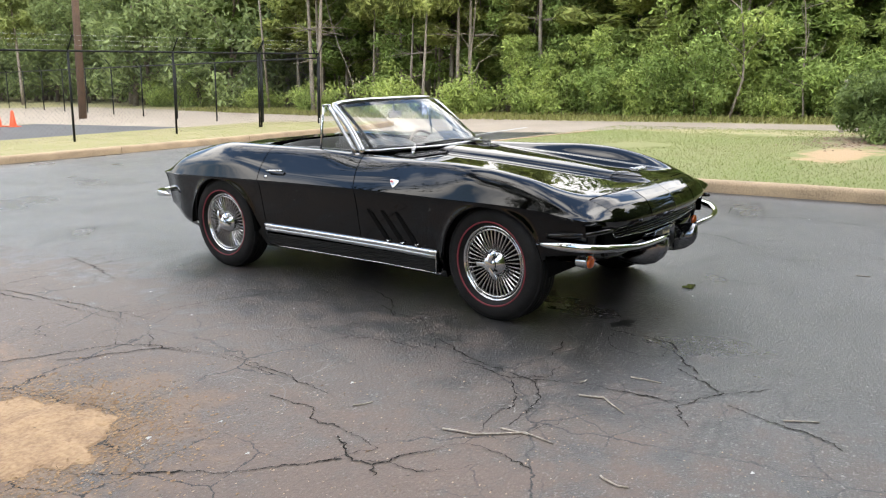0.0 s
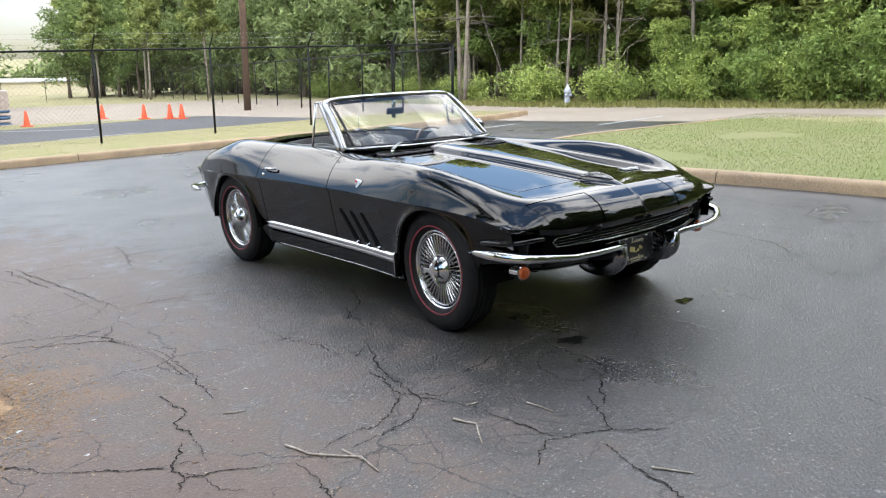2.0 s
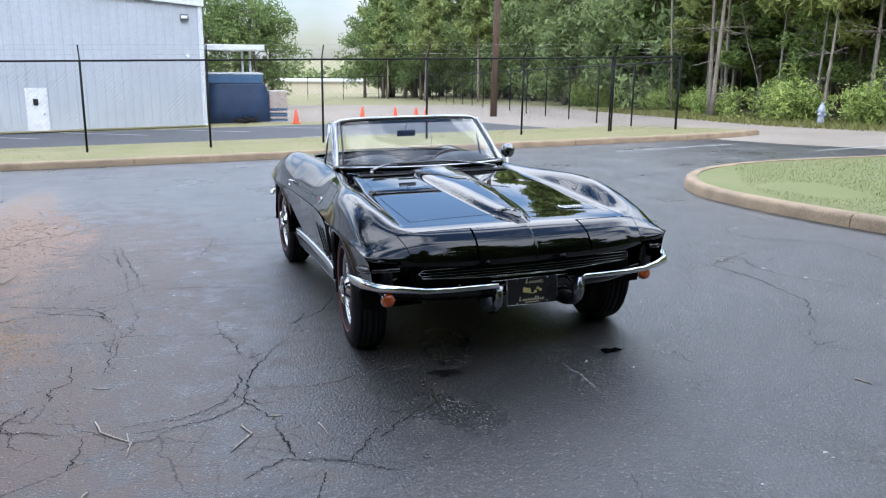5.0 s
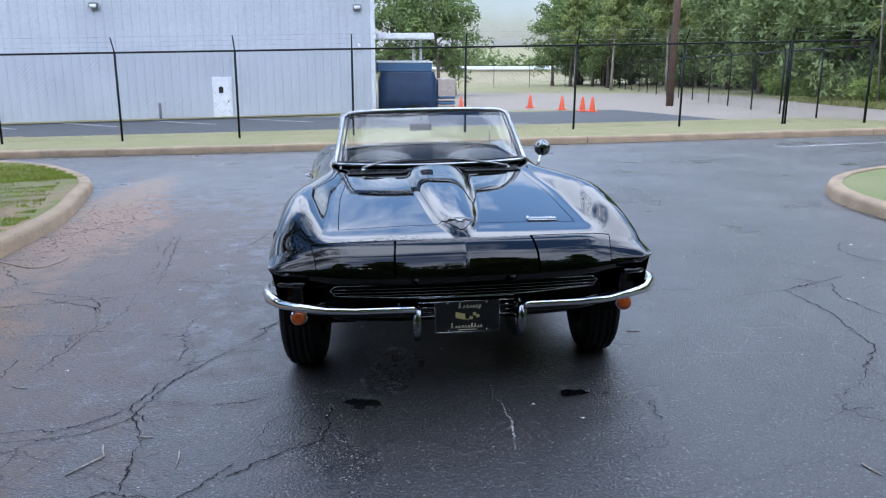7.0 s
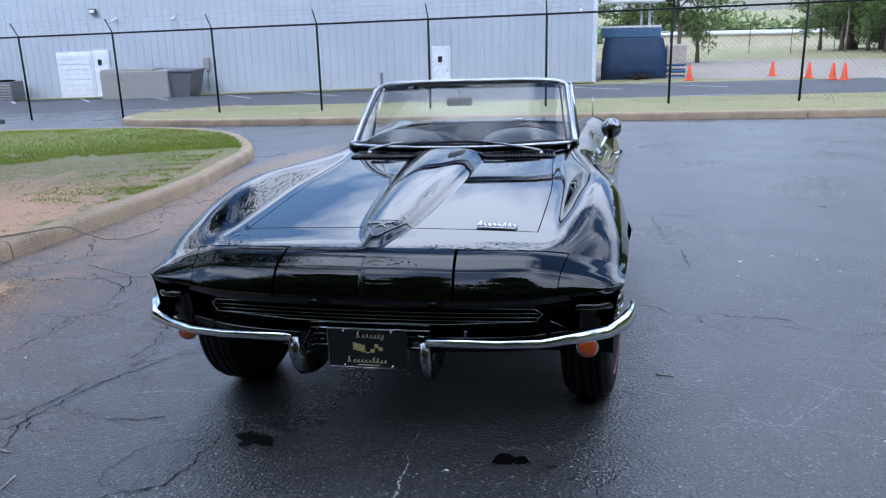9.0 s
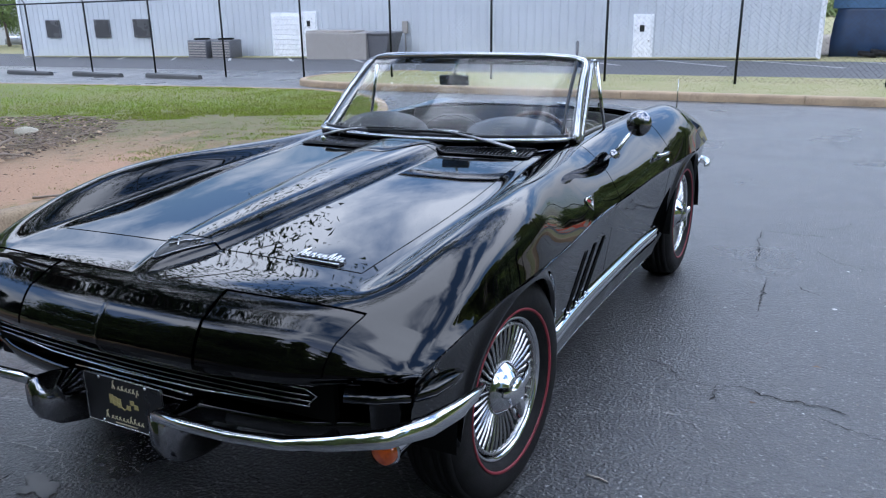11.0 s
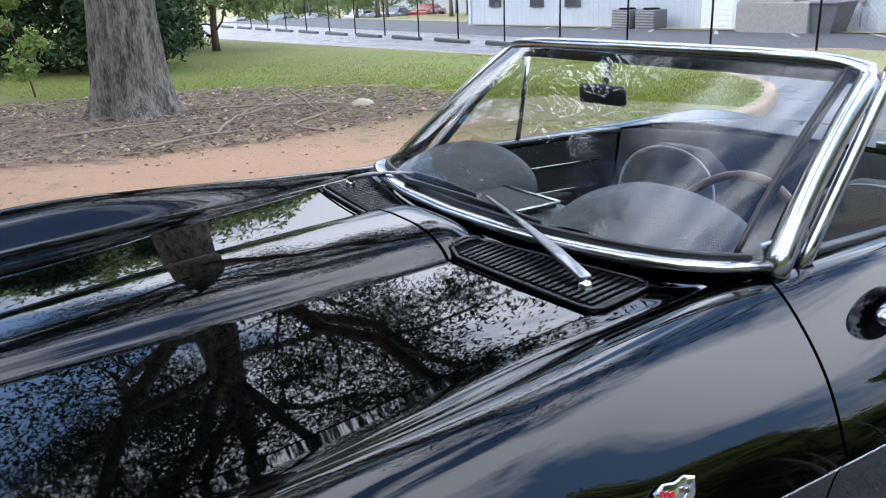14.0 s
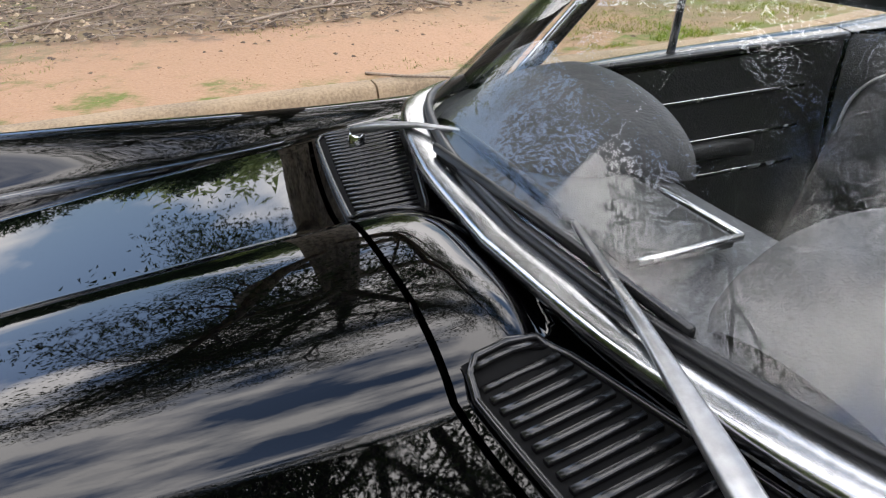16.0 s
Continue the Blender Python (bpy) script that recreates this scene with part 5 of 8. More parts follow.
for cx in (.335, -.335):
    bm = bmesh.new()
    rows = []
    for t in spaced(0, 1, 12):
        y = -.205 + .235 * t
        r = .095 * math.sin(.5 * math.pi * min(1.0, .18 + .95 * t)) ** .7
        w = .225 * (.55 + .45 * math.sin(.5 * math.pi * t) ** .8)
        rows.append([Vector((cx + w * math.cos(a), y + .03 * math.sin(a) * 0, .908 + r * math.sin(a) ** .85)) for a in (math.pi * k / 24 for k in range(25))])
    rows.append([Vector((cx + (p.x - cx) * .95, p.y + .006, .905 + (p.z - .905) * .94)) for p in rows[-1]])
    rows.append([Vector((cx + (p.x - cx) * .88, p.y - .012, .903 + (p.z - .903) * .86)) for p in rows[-1]])
    rows.append([Vector((cx + (p.x - cx) * .80, p.y - .10, .90 + (p.z - .90) * .8)) for p in rows[-1]])
    grid_mesh(bm, rows)
    bmesh.ops.recalc_face_normals(bm, faces=bm.faces)
    part("instrument_cowl", bm, DASHPAD, dash)
PERF = material("perforated_pad", (0.055, 0.055, 0.055), 0.5, bump=1.0, bump_scale=500, spot=(0.025, 0.025, 0.025))
bm = boxed(0, -.145, .932, .205, .125, .012, .004)
part("speaker_panel", bm, PERF, dash)
bm = bmesh.new()
tube(bm, [(-.105, -.078, .940), (.105, -.078, .940)], .004, 6)
tube(bm, [(.105, -.078, .940), (.108, -.20, .938)], .004, 6)
part("speaker_trim", bm, STEEL, dash)
for cx in (.35, -.35):
    bm = bmesh.new()
    rows = []
    for t in spaced(0, 1, 10):
        y = .20 + .50 * t
        h = .46 + .05 * math.sin(math.pi * min(1, t * 1.2)) - .05 * t
        rows.append([Vector((cx + .24 * (k / 12 * 2 - 1), y, h - .07 * abs(k / 6 - 1) ** 6 + .008 * math.cos(k * math.pi))) for k in range(13)])
    rows.insert(0, [Vector((p.x, .19, .36)) for p in rows[0]])
    rows.append([Vector((p.x, .72, .36)) for p in rows[-1]])
    grid_mesh(bm, rows)
    bmesh.ops.recalc_face_normals(bm, faces=bm.faces)
    seat = part("seat", bm, VINYL, CAR, "black vinyl bucket seat with light piping")
    bm = bmesh.new()
    rows = []
    for t in spaced(0, 1, 14):
        z = .40 + .50 * t
        w = .245 * (1 - .10 * t) * (1 - max(0, (t - .72) / .28) ** 3 * .55)
        y = .62 + .20 * t
        rows.append([Vector((cx + w * math.cos(a), y + .055 * math.sin(a) * (1 - .4 * max(0, t - .8) / .2), z)) for a in (2 * math.pi * k / 24 for k in range(24))])
    loft(bm, rows, close=True, cap=True)
    bmesh.ops.recalc_face_normals(bm, faces=bm.faces)
    part("seat_back", bm, VINYL, seat)
    bm = bmesh.new()
    arcp = []
    for k in range(25):
        a = math.pi * k / 24
        arcp.append((cx + .205 * math.cos(a), .735 + .02 * math.sin(a), .74 + .165 * math.sin(a) ** .8))
    tube(bm, arcp, .0035, 6)
    part("piping", bm, PIPING, seat)
for side in (1, -1):
    S = lambda x, y, z: Vector((side * x, y, z))
    bm = bmesh.new()
    rows = [[S(.622 + .02 * (.93 - z) + (.012 if z < .9 else .0), y, z + (.012 if z > .9 else 0) * 0) for z in (.922, .905, .80, .62, .36)] for y in spaced(-.08, .78, 12)]
    grid_mesh(bm, rows)
    bmesh.ops.recalc_face_normals(bm, faces=bm.faces)
    dp = part("door_card", bm, VINYL, DOORS[0 if side > 0 else 1], "black vinyl door panel with bright strips")
    bar([S(.618, y, .928) for y in spaced(-.06, .78, 10)], .022, .014, None, SATIN, "sill_pad", DOORS[0 if side > 0 else 1])
    for z in (.83, .74, .66):
        bar([S(.628 + .02 * (.93 - z), y, z) for y in spaced(.0, .70, 6)], .005, .008, None, STEEL, "bright_strip", DOORS[0 if side > 0 else 1])
    bar([S(.606, .25, .72), S(.590, .34, .735), S(.588, .46, .735), S(.606, .55, .72)], .03, .035, None, VINYL, "armrest", DOORS[0 if side > 0 else 1])
bm = bmesh.new()
rows = []
for z, y in ((.955, .985), (.93, .965), (.80, .95), (.35, .93)):
    rows.append([Vector((x, y - .17 * (abs(x) / .62) ** 3, min(z, .945 - .03 * abs(x)))) for x in spaced(-.62, .62, 20)])
grid_mesh(bm, rows)
part("rear_bulkhead", bm, VINYL, CAR)
# steering wheel
bm = bmesh.new()
pts = [(.195 * math.cos(2 * math.pi * k / 40), .195 * math.sin(2 * math.pi * k / 40), 0) for k in range(41)]
tube(bm, pts, .011, 8, cap=False)
WOODRIM = material("wood_rim", (0.10, 0.05, 0.025), 0.3)
sw = part("steering_wheel", bm, WOODRIM, CAR, "thin-rimmed three-spoke steering wheel")
sw.matrix_basis = pose(.345, .185, .815, 68, 0, 0)
bm = bmesh.new()
for k in range(3):
    a = math.pi / 2 + 2 * math.pi * k / 3 + math.pi
    box(bm, .10, 0, 0, .19, .028, .004, .001, Matrix.Rotation(a, 4, "Z"))
lathe(bm, [(.035, -.02), (.035, .01), (.02, .02), (.0005, .022)], 20, "Z")
part("spokes", bm, STEEL, sw)
bm = bmesh.new()
tube(bm, [(0, 0, 0), (0, 0, -.30)], .022, 10)
part("column", bm, SATIN, sw)
# soft-top lid latch
bm = bmesh.new()
p = skin(1.02, u_at(1.02, .20))
tube(bm, [p + Vector((-.03, 0, .006)), p + Vector((.03, 0, .006))], .006, 8)
tube(bm, [p, p + Vector((0, 0, .012))], .007, 8)
part("lid_catch", bm, CHROME, CAR)

# ---- the chain-link fence ----
def fence(name, start, end, label, spacing=2.62, height=1.95, link=0.10, wire=0.0014, arm=-1, h0=0.12, wires=3):
    """A black chain-link fence with top rail, leaning arms and three barbed wires, bay by bay."""
    root = tagged(new(name), label, "fence")
    a, b = Vector(start), Vector(end)
    n = max(1, round((b - a).length / spacing))
    d = (b - a) / n
    side = Vector((-d.y, d.x)).normalized() * arm
    post_me = None
    for k in range(n + 1):
        p = a + d * k
        if post_me is None:
            bm = bmesh.new()
            tube(bm, [(0, 0, -.1), (0, 0, height)], 0.025, 10)
            tube(bm, [(0, 0, height), (side.x * .22, side.y * .22, height + .30)], 0.014, 6)
            ob = part("post", bm, FENCE_BLACK, root)
            post_me = ob.data
        else:
            ob = new("post", post_me)
            ob.parent = root
        ob.matrix_basis = Matrix.Translation(on_ground(p.x, p.y, h0))
    bm = bmesh.new()
    tube(bm, [on_ground(*(a + d * k), h0 + height - .02) for k in range(n + 1)], 0.021, 8)
    part("top_rail", bm, FENCE_BLACK, root)
    for j in range(wires):
        f = (j + 1) / 3
        bm = bmesh.new()
        tube(bm, [on_ground(*(a + d * k + side * (.22 * f)), h0 + height + .30 * f) for k in range(n + 1)], 0.0018, 4)
        part("barbed_wire", bm, STEEL, root)
    # the woven wire: two families of slanting wires, clipped to each bay
    for k in range(n):
        p, q = a + d * k, a + d * (k + 1)
        L, H = (q - p).length, height - .06
        vs, fs = [], []
        m = int((L + H) / link) + 1
        for s in (1, -1):
            for i in range(m):
                u0 = i * link - H
                x0, z0, x1, z1 = u0, 0.0, u0 + H, H
                if x0 < 0:
                    z0, x0 = -u0, 0.0
                if x1 > L:
                    z1, x1 = L - u0, L
                if x0 >= L or x1 <= 0:
                    continue
                if s < 0:
                    x0, x1 = L - x0, L - x1
                A, B = p.lerp(q, x0 / L), p.lerp(q, x1 / L)
                g0, g1 = on_ground(A.x, A.y, h0 + .03 + z0), on_ground(B.x, B.y, h0 + .03 + z1)
                c = len(vs)
                w = wire * .7
                e = Vector((-w, 0, w * s))
                vs += [g0 + e, g0 - e, g1 - e, g1 + e]
                fs.append((c, c + 1, c + 2, c + 3))
        part_ob = from_arrays("wire_mesh", vs, fs, FENCE_WIRE, root)
        part_ob["kind"] = "stuff"
    return root


FENCE_WIRE = material("fence_wire", (0.030, 0.032, 0.034), 0.6)
fence("fence", (-42.03, 13.3), (9.67, 13.3), "tall black chain-link fence with barbed wire on leaning arms", spacing=2.585)
fence("fence", (9.72, 13.28), (11.55, 12.95), "short end bay of the black chain-link fence", spacing=1.5)
fence("fence", (11.6, 13.05), (20.6, 64.0), "black chain-link fence running back beside the gravel", spacing=3.0, link=.16, arm=1, h0=0, wires=0)
fence("fence", (20.4, 64.5), (2.0, 68.0), "black chain-link fence far across the yard", spacing=3.0, link=.2, arm=1, h0=0, wires=0)

# ---- the metal building ----
FX, FD, FN = Vector((-0.03, 26.0)), Vector((-.9948, -.1015)), Vector((.1015, -.9948))
BASE_Z = -1.02


def fac(s, out, z):
    """A place on the facade: s metres from its corner, out towards the lot, z above its base."""
    p = FX + FD * s + FN * out
    return Vector((p.x, p.y, BASE_Z - .012 * s + z))


bld = tagged(new("warehouse"), "white ribbed-metal warehouse with a low gable", "building")


def ribbed(s0, s1, z0, top, name="wall"):
    """Sheet-metal wall: standing ribs every 0.3 m."""
    bm = bmesh.new()
    ss = []
    s = s0
    while s < s1 - .01:
        ss += [(s, 0), (s + .03, .02), (s + .075, .02), (s + .105, 0)]
        s += .305
    ss.append((s1, 0))
    lo = [bm.verts.new(fac(a, o, z0)) for a, o in ss]
    hi = [bm.verts.new(fac(a, o, top(a))) for a, o in ss]
    for i in range(len(ss) - 1):
        bm.faces.new((lo[i], lo[i + 1], hi[i + 1], hi[i]))
    bmesh.ops.recalc_face_normals(bm, faces=bm.faces)
    return part(name, bm, SIDING, bld, smooth=False)


eave = lambda s: 4.58 + .09 * min(s, 34.7 - s)
ribbed(0, 34.7, -.3, eave)
bm = bmesh.new()
for s in (0, 34.7):
    loft(bm, [[fac(s, 0, -.4), fac(s, -22, -.4)], [fac(s, 0, eave(0)), fac(s, -22, eave(0))]], close=False)
part("end_wall", bm, SIDING, bld, smooth=False)
TRIM_W = material("white_trim", (0.72, 0.74, 0.77), 0.4)
bm = bmesh.new()
for s0, s1 in ((-.15, 17.35), (17.35, 34.85)):
    loft(bm, [[fac(s0, .16, eave(max(0, s0)) - .10), fac(s0, .16, eave(max(0, s0)) + .16), fac(s0, -22, eave(max(0, s0)) + .16), fac(s0, -22, eave(max(0, s0)) - .05)],
              [fac(s1, .16, eave(min(34.7, s1)) - .10), fac(s1, .16, eave(min(34.7, s1)) + .16), fac(s1, -22, eave(min(34.7, s1)) + .16), fac(s1, -22, eave(min(34.7, s1)) - .05)]], cap=True)
bmesh.ops.recalc_face_normals(bm, faces=bm.faces)
part("roof", bm, TRIM_W, bld, smooth=False)
for s in (-.02, 34.72):
    bm = bmesh.new()
    tube(bm, [fac(s, .05, -.3), fac(s, .05, eave(0))], .08, 4)
    part("corner_trim", bm, TRIM_W, bld, smooth=False)
DOORW = material("white_door", (0.74, 0.75, 0.77), 0.45)
DGLASS = material("dark_glass", (0.02, 0.022, 0.025), 0.08)


def slab(s0, s1, z0, z1, out, deep, mat, name, parent=bld, label="", bev=.01):
    bm = bmesh.new()
    c = (fac(s0, out, z0) + fac(s1, out, z1)) / 2
    rot = Matrix.Rotation(math.atan2(FD.y, FD.x) + math.pi, 4, "Z")
    box(bm, 0, 0, 0, abs(s1 - s0), deep, z1 - z0, bev, Matrix.Translation(c) @ rot)
    return part(name, bm, mat, parent, label, smooth=False)


for s0, s1, top in ((5.30, 5.87, 1.58), (18.58, 19.12, 1.86)):
    slab(s0 - .06, s1 + .06, 0, top + .06, .03, .08, TRIM_W, "door_frame")
    dr = slab(s0, s1, .0, top, .06, .08, DOORW, "door", label="white steel door")
    slab(s0 + .24, s0 + .40, top - .52, top - .30, .105, .01, DGLASS, "pane", dr)
    slab(s0 + .06, s0 + .10, top * .46, top * .50, .115, .04, STEEL, "handle", dr)
slab(19.2, 20.70, 0, 1.88, .03, .08, TRIM_W, "door_frame")
gd = slab(19.28, 20.62, .0, 1.80, .06, .07, DOORW, "garage_door", label="white sectional roller door")
for k in range(9):
    slab(19.30, 20.60, .04 + .195 * k, .21 + .195 * k, .105, .02, DOORW, "panel", gd)
LAMPG = material("lamp_grey", (0.12, 0.12, 0.13), 0.5)
WINDOW_PANE = material("dull_glass", (0.055, 0.055, 0.058), 0.25, spot=(0.035, 0.035, 0.04), scale=2)
for s0, s1 in ((32.3, 33.15), (29.3, 30.2), (27.0, 27.95)):
    w = slab(s0, s1, .92, 1.72, .045, .06, LAMPG, "window", label="square dark window in a thin grey frame")
    slab(s0 + .03, s1 - .03, .95, 1.69, .08, .02, WINDOW_PANE, "pane", w)
BEIGE = material("beige_paint", (0.30, 0.28, 0.26), 0.6, spot=(0.22, 0.20, 0.18))
for s, z in ((.55, 4.10), (9.75, 4.15), (18.9, 3.35)):
    bm = bmesh.new()
    box(bm, 0, 0, 0, .30, .16, .20, .03, Matrix.Translation(fac(s, .12, z)))
    lf = part("flood_light", bm, LAMPG, bld)
    bm = bmesh.new()
    box(bm, 0, -.085, -.02, .22, .01, .12, .0, Matrix.Translation(fac(s, .12, z)))
    part("lens", bm, DOORW, lf)
for s, z in ((.5, 2.72), (18.05, 3.0), (15.7, 3.0)):
    bm = bmesh.new()
    tube(bm, [fac(s, .02, z + .05), fac(s, .15, z), fac(s, .32, z - .03)], .05, 8)
    part("camera_housing", bm, TRIM_W, bld)
slab(14.50, 14.72, 1.05, 1.50, .10, .12, BEIGE, "meter_box")
bm = bmesh.new()
tube(bm, [fac(14.61, .08, .3), fac(14.61, .08, 1.06)], .025, 6)
part("conduit", bm, BEIGE, bld)
# dumpster, air units, bollard by the wall
def by_wall(name, s, out, label, category):
    ob = tagged(new(name), label, category)
    p = FX + FD * s + FN * out
    ob.matrix_world = Matrix.Translation((p.x, p.y, BASE_Z - .012 * s)) @ Matrix.Rotation(math.atan2(FD.y, FD.x) + math.pi, 4, "Z")
    return ob


dm = by_wall("compactor", 16.75, 1.2, "beige steel compactor box beside the wall", "container")
part("body", boxed(0, 0, .62, 2.6, 1.2, 1.1, .03), BEIGE, dm, smooth=False)
part("frame", boxed(0, 0, .06, 2.65, 1.1, .10, .01), DARK, dm, smooth=False)
part("top_rail", boxed(-.3, 0, 1.20, 2.0, 1.0, .05, .01), BEIGE, dm, smooth=False)
dm = by_wall("skip", 15.0, 1.1, "dark grey tapered steel skip", "container")
bm = bmesh.new()
loft(bm, [[(-.45, -.5, .1), (.2, -.5, .1), (.2, .5, .1), (-.45, .5, .1)], [(-.55, -.6, 1.1), (.45, -.6, 1.1), (.45, .6, 1.1), (-.55, .6, 1.1)]], cap=True)
part("body", bm, LAMPG, dm, smooth=False)
part("rim", boxed(-.05, 0, 1.12, 1.05, 1.3, .06, .01), LAMPG, dm, smooth=False)
for s in (22.4, 23.6):
    hv = by_wall("air_unit", s, .9, "grey louvred outdoor air unit", "air unit")
    part("casing", boxed(0, 0, .45, .95, .8, .86, .04), LAMPG, hv)
    for k in range(7):
        part("louvre", boxed(0, -.41, .14 + .105 * k, .85, .02, .05, .005), BEIGE, hv, smooth=False)
    bm = bmesh.new()
    lathe(bm, [(.34, .0), (.34, .05), (.30, .05), (.30, .0)], 24, "Z")
    bmesh.ops.translate(bm, verts=bm.verts, vec=(0, 0, .88))
    part("fan_ring", bm, DARK, hv)
bo = by_wall("bollard", 7.75, .6, "thin grey steel bollard before the wall", "bollard")
bm = bmesh.new()
tube(bm, [(0, 0, 0), (0, 0, .78)], .05, 10)
part("tube", bm, LAMPG, bo)
sheet("verge_2", [(fac(s, o, 0).x, fac(s, o, 0).y) for s, o in ((0, .0), (0, .9), (17, 1.3), (34, .9), (34, 0))], .03, DRY_GRASS, "strip of grass at the foot of the wall", "lawn")

# lean-to, tarped stack and pallet goods beside the building
BLUE = material("blue_tarp", (0.018, 0.045, 0.11), 0.45, spot=(0.010, 0.022, 0.055), scale=2, bump=.6, bump_scale=6)
BLUE2 = material("blue_paint", (0.06, 0.13, 0.25), 0.5)
cn = tagged(new("lean_to"), "white flat canopy on steel posts beside the warehouse", "canopy")
part("roof", boxed(1.3, 28.6, 2.05, 2.2, 3.4, .22, .02), TRIM_W, cn, smooth=False)
for x in (1.65, 1.95):
    part("post", boxed(x, 28.0, 1.50, .09, .09, .90, .01), TRIM_W, cn, smooth=False)
bx = tagged(new("tarped_stack"), "tall stack under a dark blue tarpaulin", "stack")
bm = bmesh.new()
rows = []
for z in (-1.05, -.4, .2, .62, .66):
    k = 1.0 if z < .6 else .9
    row = []
    for i in range(32):
        a = 2 * math.pi * i / 32
        c, s = math.cos(a), math.sin(a)
        q = max(abs(c), abs(s))
        r = 1 + .05 * noise.noise((i * .7, z * 2, 1.5)) * (1.3 - z * .4)
        row.append(Vector((1.42 + 1.18 * c / q * k * r, 28.5 + 1.0 * s / q * k * r, z)))
    rows.append(row)
loft(bm, rows, cap=True)
part("tarpaulin", bm, BLUE, bx)
part("upper_box", boxed(1.28, 28.5, .84, 2.2, 1.8, .34, .03), BLUE2, bx, smooth=False)
part("cover", boxed(1.28, 28.5, 1.05, 2.25, 1.85, .06, .02), TRIM_W, bx, smooth=False)
PALE = material("shrink_wrap", (0.45, 0.40, 0.36), 0.35, spot=(0.32, 0.26, 0.22))
ps = tagged(new("pallet_stack"), "pallets of wrapped goods in blue and white bags", "stack")
for k in range(6):
    part("bag_layer", boxed(3.0, 28.2, -.95 + .12 * k, .72, .8, .10, .03), BLUE2 if k % 2 else PALE, ps)
part("wrapped_box", boxed(3.0, 28.2, .02, .72, .8, .7, .02), PALE, ps, smooth=False)
tp = tagged(new("tyre_pile"), "low pile of black rubber lying on the ground", "pile")
for x, y, r in ((1.4, 26.9, .0), (1.75, 26.95, .4)):
    bm = bmesh.new()
    lathe(bm, [(.18, -.06), (.28, -.07), (.30, .0), (.28, .07), (.18, .06), (.17, 0), (.18, -.06)], 20, "Z")
    bmesh.ops.transform(bm, matrix=pose(x, y, gz(x, y) + .10 + r * .1, 6 * r, 8, 0), verts=bm.verts)
    part("tyre", bm, RUBBER, tp)

# painted bays and wheel stops
LINE = material("road_paint", (0.46, 0.46, 0.45), 0.8, spot=(0.26, 0.26, 0.255), scale=3, fine=40)
STOP = material("stop_concrete", (0.10, 0.10, 0.10), 0.85, spot=(0.06, 0.06, 0.06))
for k in range(-8, 5):
    x, y = -10.9 + 3.05 * k, 24.0 - .1 * k * 0
    bm = bmesh.new()
    d = Vector((2.9, -3.3)).normalized()
    n = Vector((-d.y, d.x)) * .06
    pts = [Vector((x, y)) + n, Vector((x, y)) - n, Vector((x, y)) + d * 4.2 - n, Vector((x, y)) + d * 4.2 + n]
    bm.faces.new([bm.verts.new(on_ground(p.x, p.y, .006)) for p in pts])
    bmesh.ops.recalc_face_normals(bm, faces=bm.faces)
    tagged(finish("bay_line", bm, LINE, smooth=False), "worn white painted parking line", "line", "bay lines", "structure")
for x, y, l in ((8.9, 9.2, 3.2), (12.4, 7.4, 3.0), (3.2, 17.4, 2.2), (6.4, 16.6, 2.0), (-12.8, 16.2, 3.0), (-19, 15.6, 3.0)):
    bm = bmesh.new()
    bm.faces.new([bm.verts.new(on_ground(x + a, y + b + .10 * a, .006)) for a, b in ((-l / 2, -.06), (l / 2, -.06), (l / 2, .06), (-l / 2, .06))])
    tagged(finish("bay_line", bm, LINE, smooth=False), "worn white painted parking line", "line", "bay lines", "structure")
stop_me = None
for k in range(11):
    x = -14.9 - 2.95 * k
    if stop_me is None:
        bm = bmesh.new()
        rows = [[Vector((s, a, b)) for a, b in ((-.09, 0), (-.08, .09), (-.04, .12), (.04, .12), (.08, .09), (.09, 0))] for s in (-.95, -.9, .9, .95)]
        loft(bm, rows, cap=True)
        bmesh.ops.recalc_face_normals(bm, faces=bm.faces)
        st = finish("wheel_stop", bm, STOP, smooth=False)
        stop_me = st.data
    else:
        st = new("wheel_stop", stop_me)
    st.matrix_world = Matrix.Translation(on_ground(x, 12.7, 0))
    tagged(st, "low dark concrete wheel stop beside the fence", "wheel stop", "wheel stops")

# traffic cones, hydrant, utility pole
ORANGE = material("cone_orange", (0.75, 0.10, 0.03), 0.55)
for x, y in ((3.3, 25.4), (6.33, 27.1), (7.1, 24.9), (7.54, 23.6), (7.75, 23.06)):
    cone = tagged(new("traffic_cone"), "faded orange traffic cone on the gravel", "cone", "cones")
    bm = bmesh.new()
    lathe(bm, [(.11, .03), (.04, .50), (.028, .52), (.0005, .52)], 20, "Z")
    part("cone", bm, ORANGE, cone)
    part("base", boxed(0, 0, .018, .34, .34, .036, .01), ORANGE, cone, smooth=False)
    cone.matrix_world = Matrix.Translation(on_ground(x, y))
HYD = material("hydrant_paint", (0.55, 0.57, 0.62), 0.5, spot=(0.30, 0.34, 0.50))
hy = tagged(new("fire_hydrant"), "pale painted fire hydrant at the wood's edge", "hydrant")
bm = bmesh.new()
lathe(bm, [(.14, 0), (.14, .04), (.09, .06), (.09, .40), (.12, .42), (.12, .46), (.10, .52), (.06, .60), (.03, .64), (.03, .70), (.0005, .70)], 20, "Z")
part("barrel", bm, HYD, hy)
for a in (0, 90, 180):
    bm = bmesh.new()
    tube(bm, [(0, 0, .34), (.16, 0, .34)], .05, 10)
    bmesh.ops.rotate(bm, verts=bm.verts, matrix=Matrix.Rotation(radians(a - 160), 3, "Z"))
    part("outlet", bm, HYD, hy)
hy.matrix_world = Matrix.Translation(on_ground(17.4, 13.8))
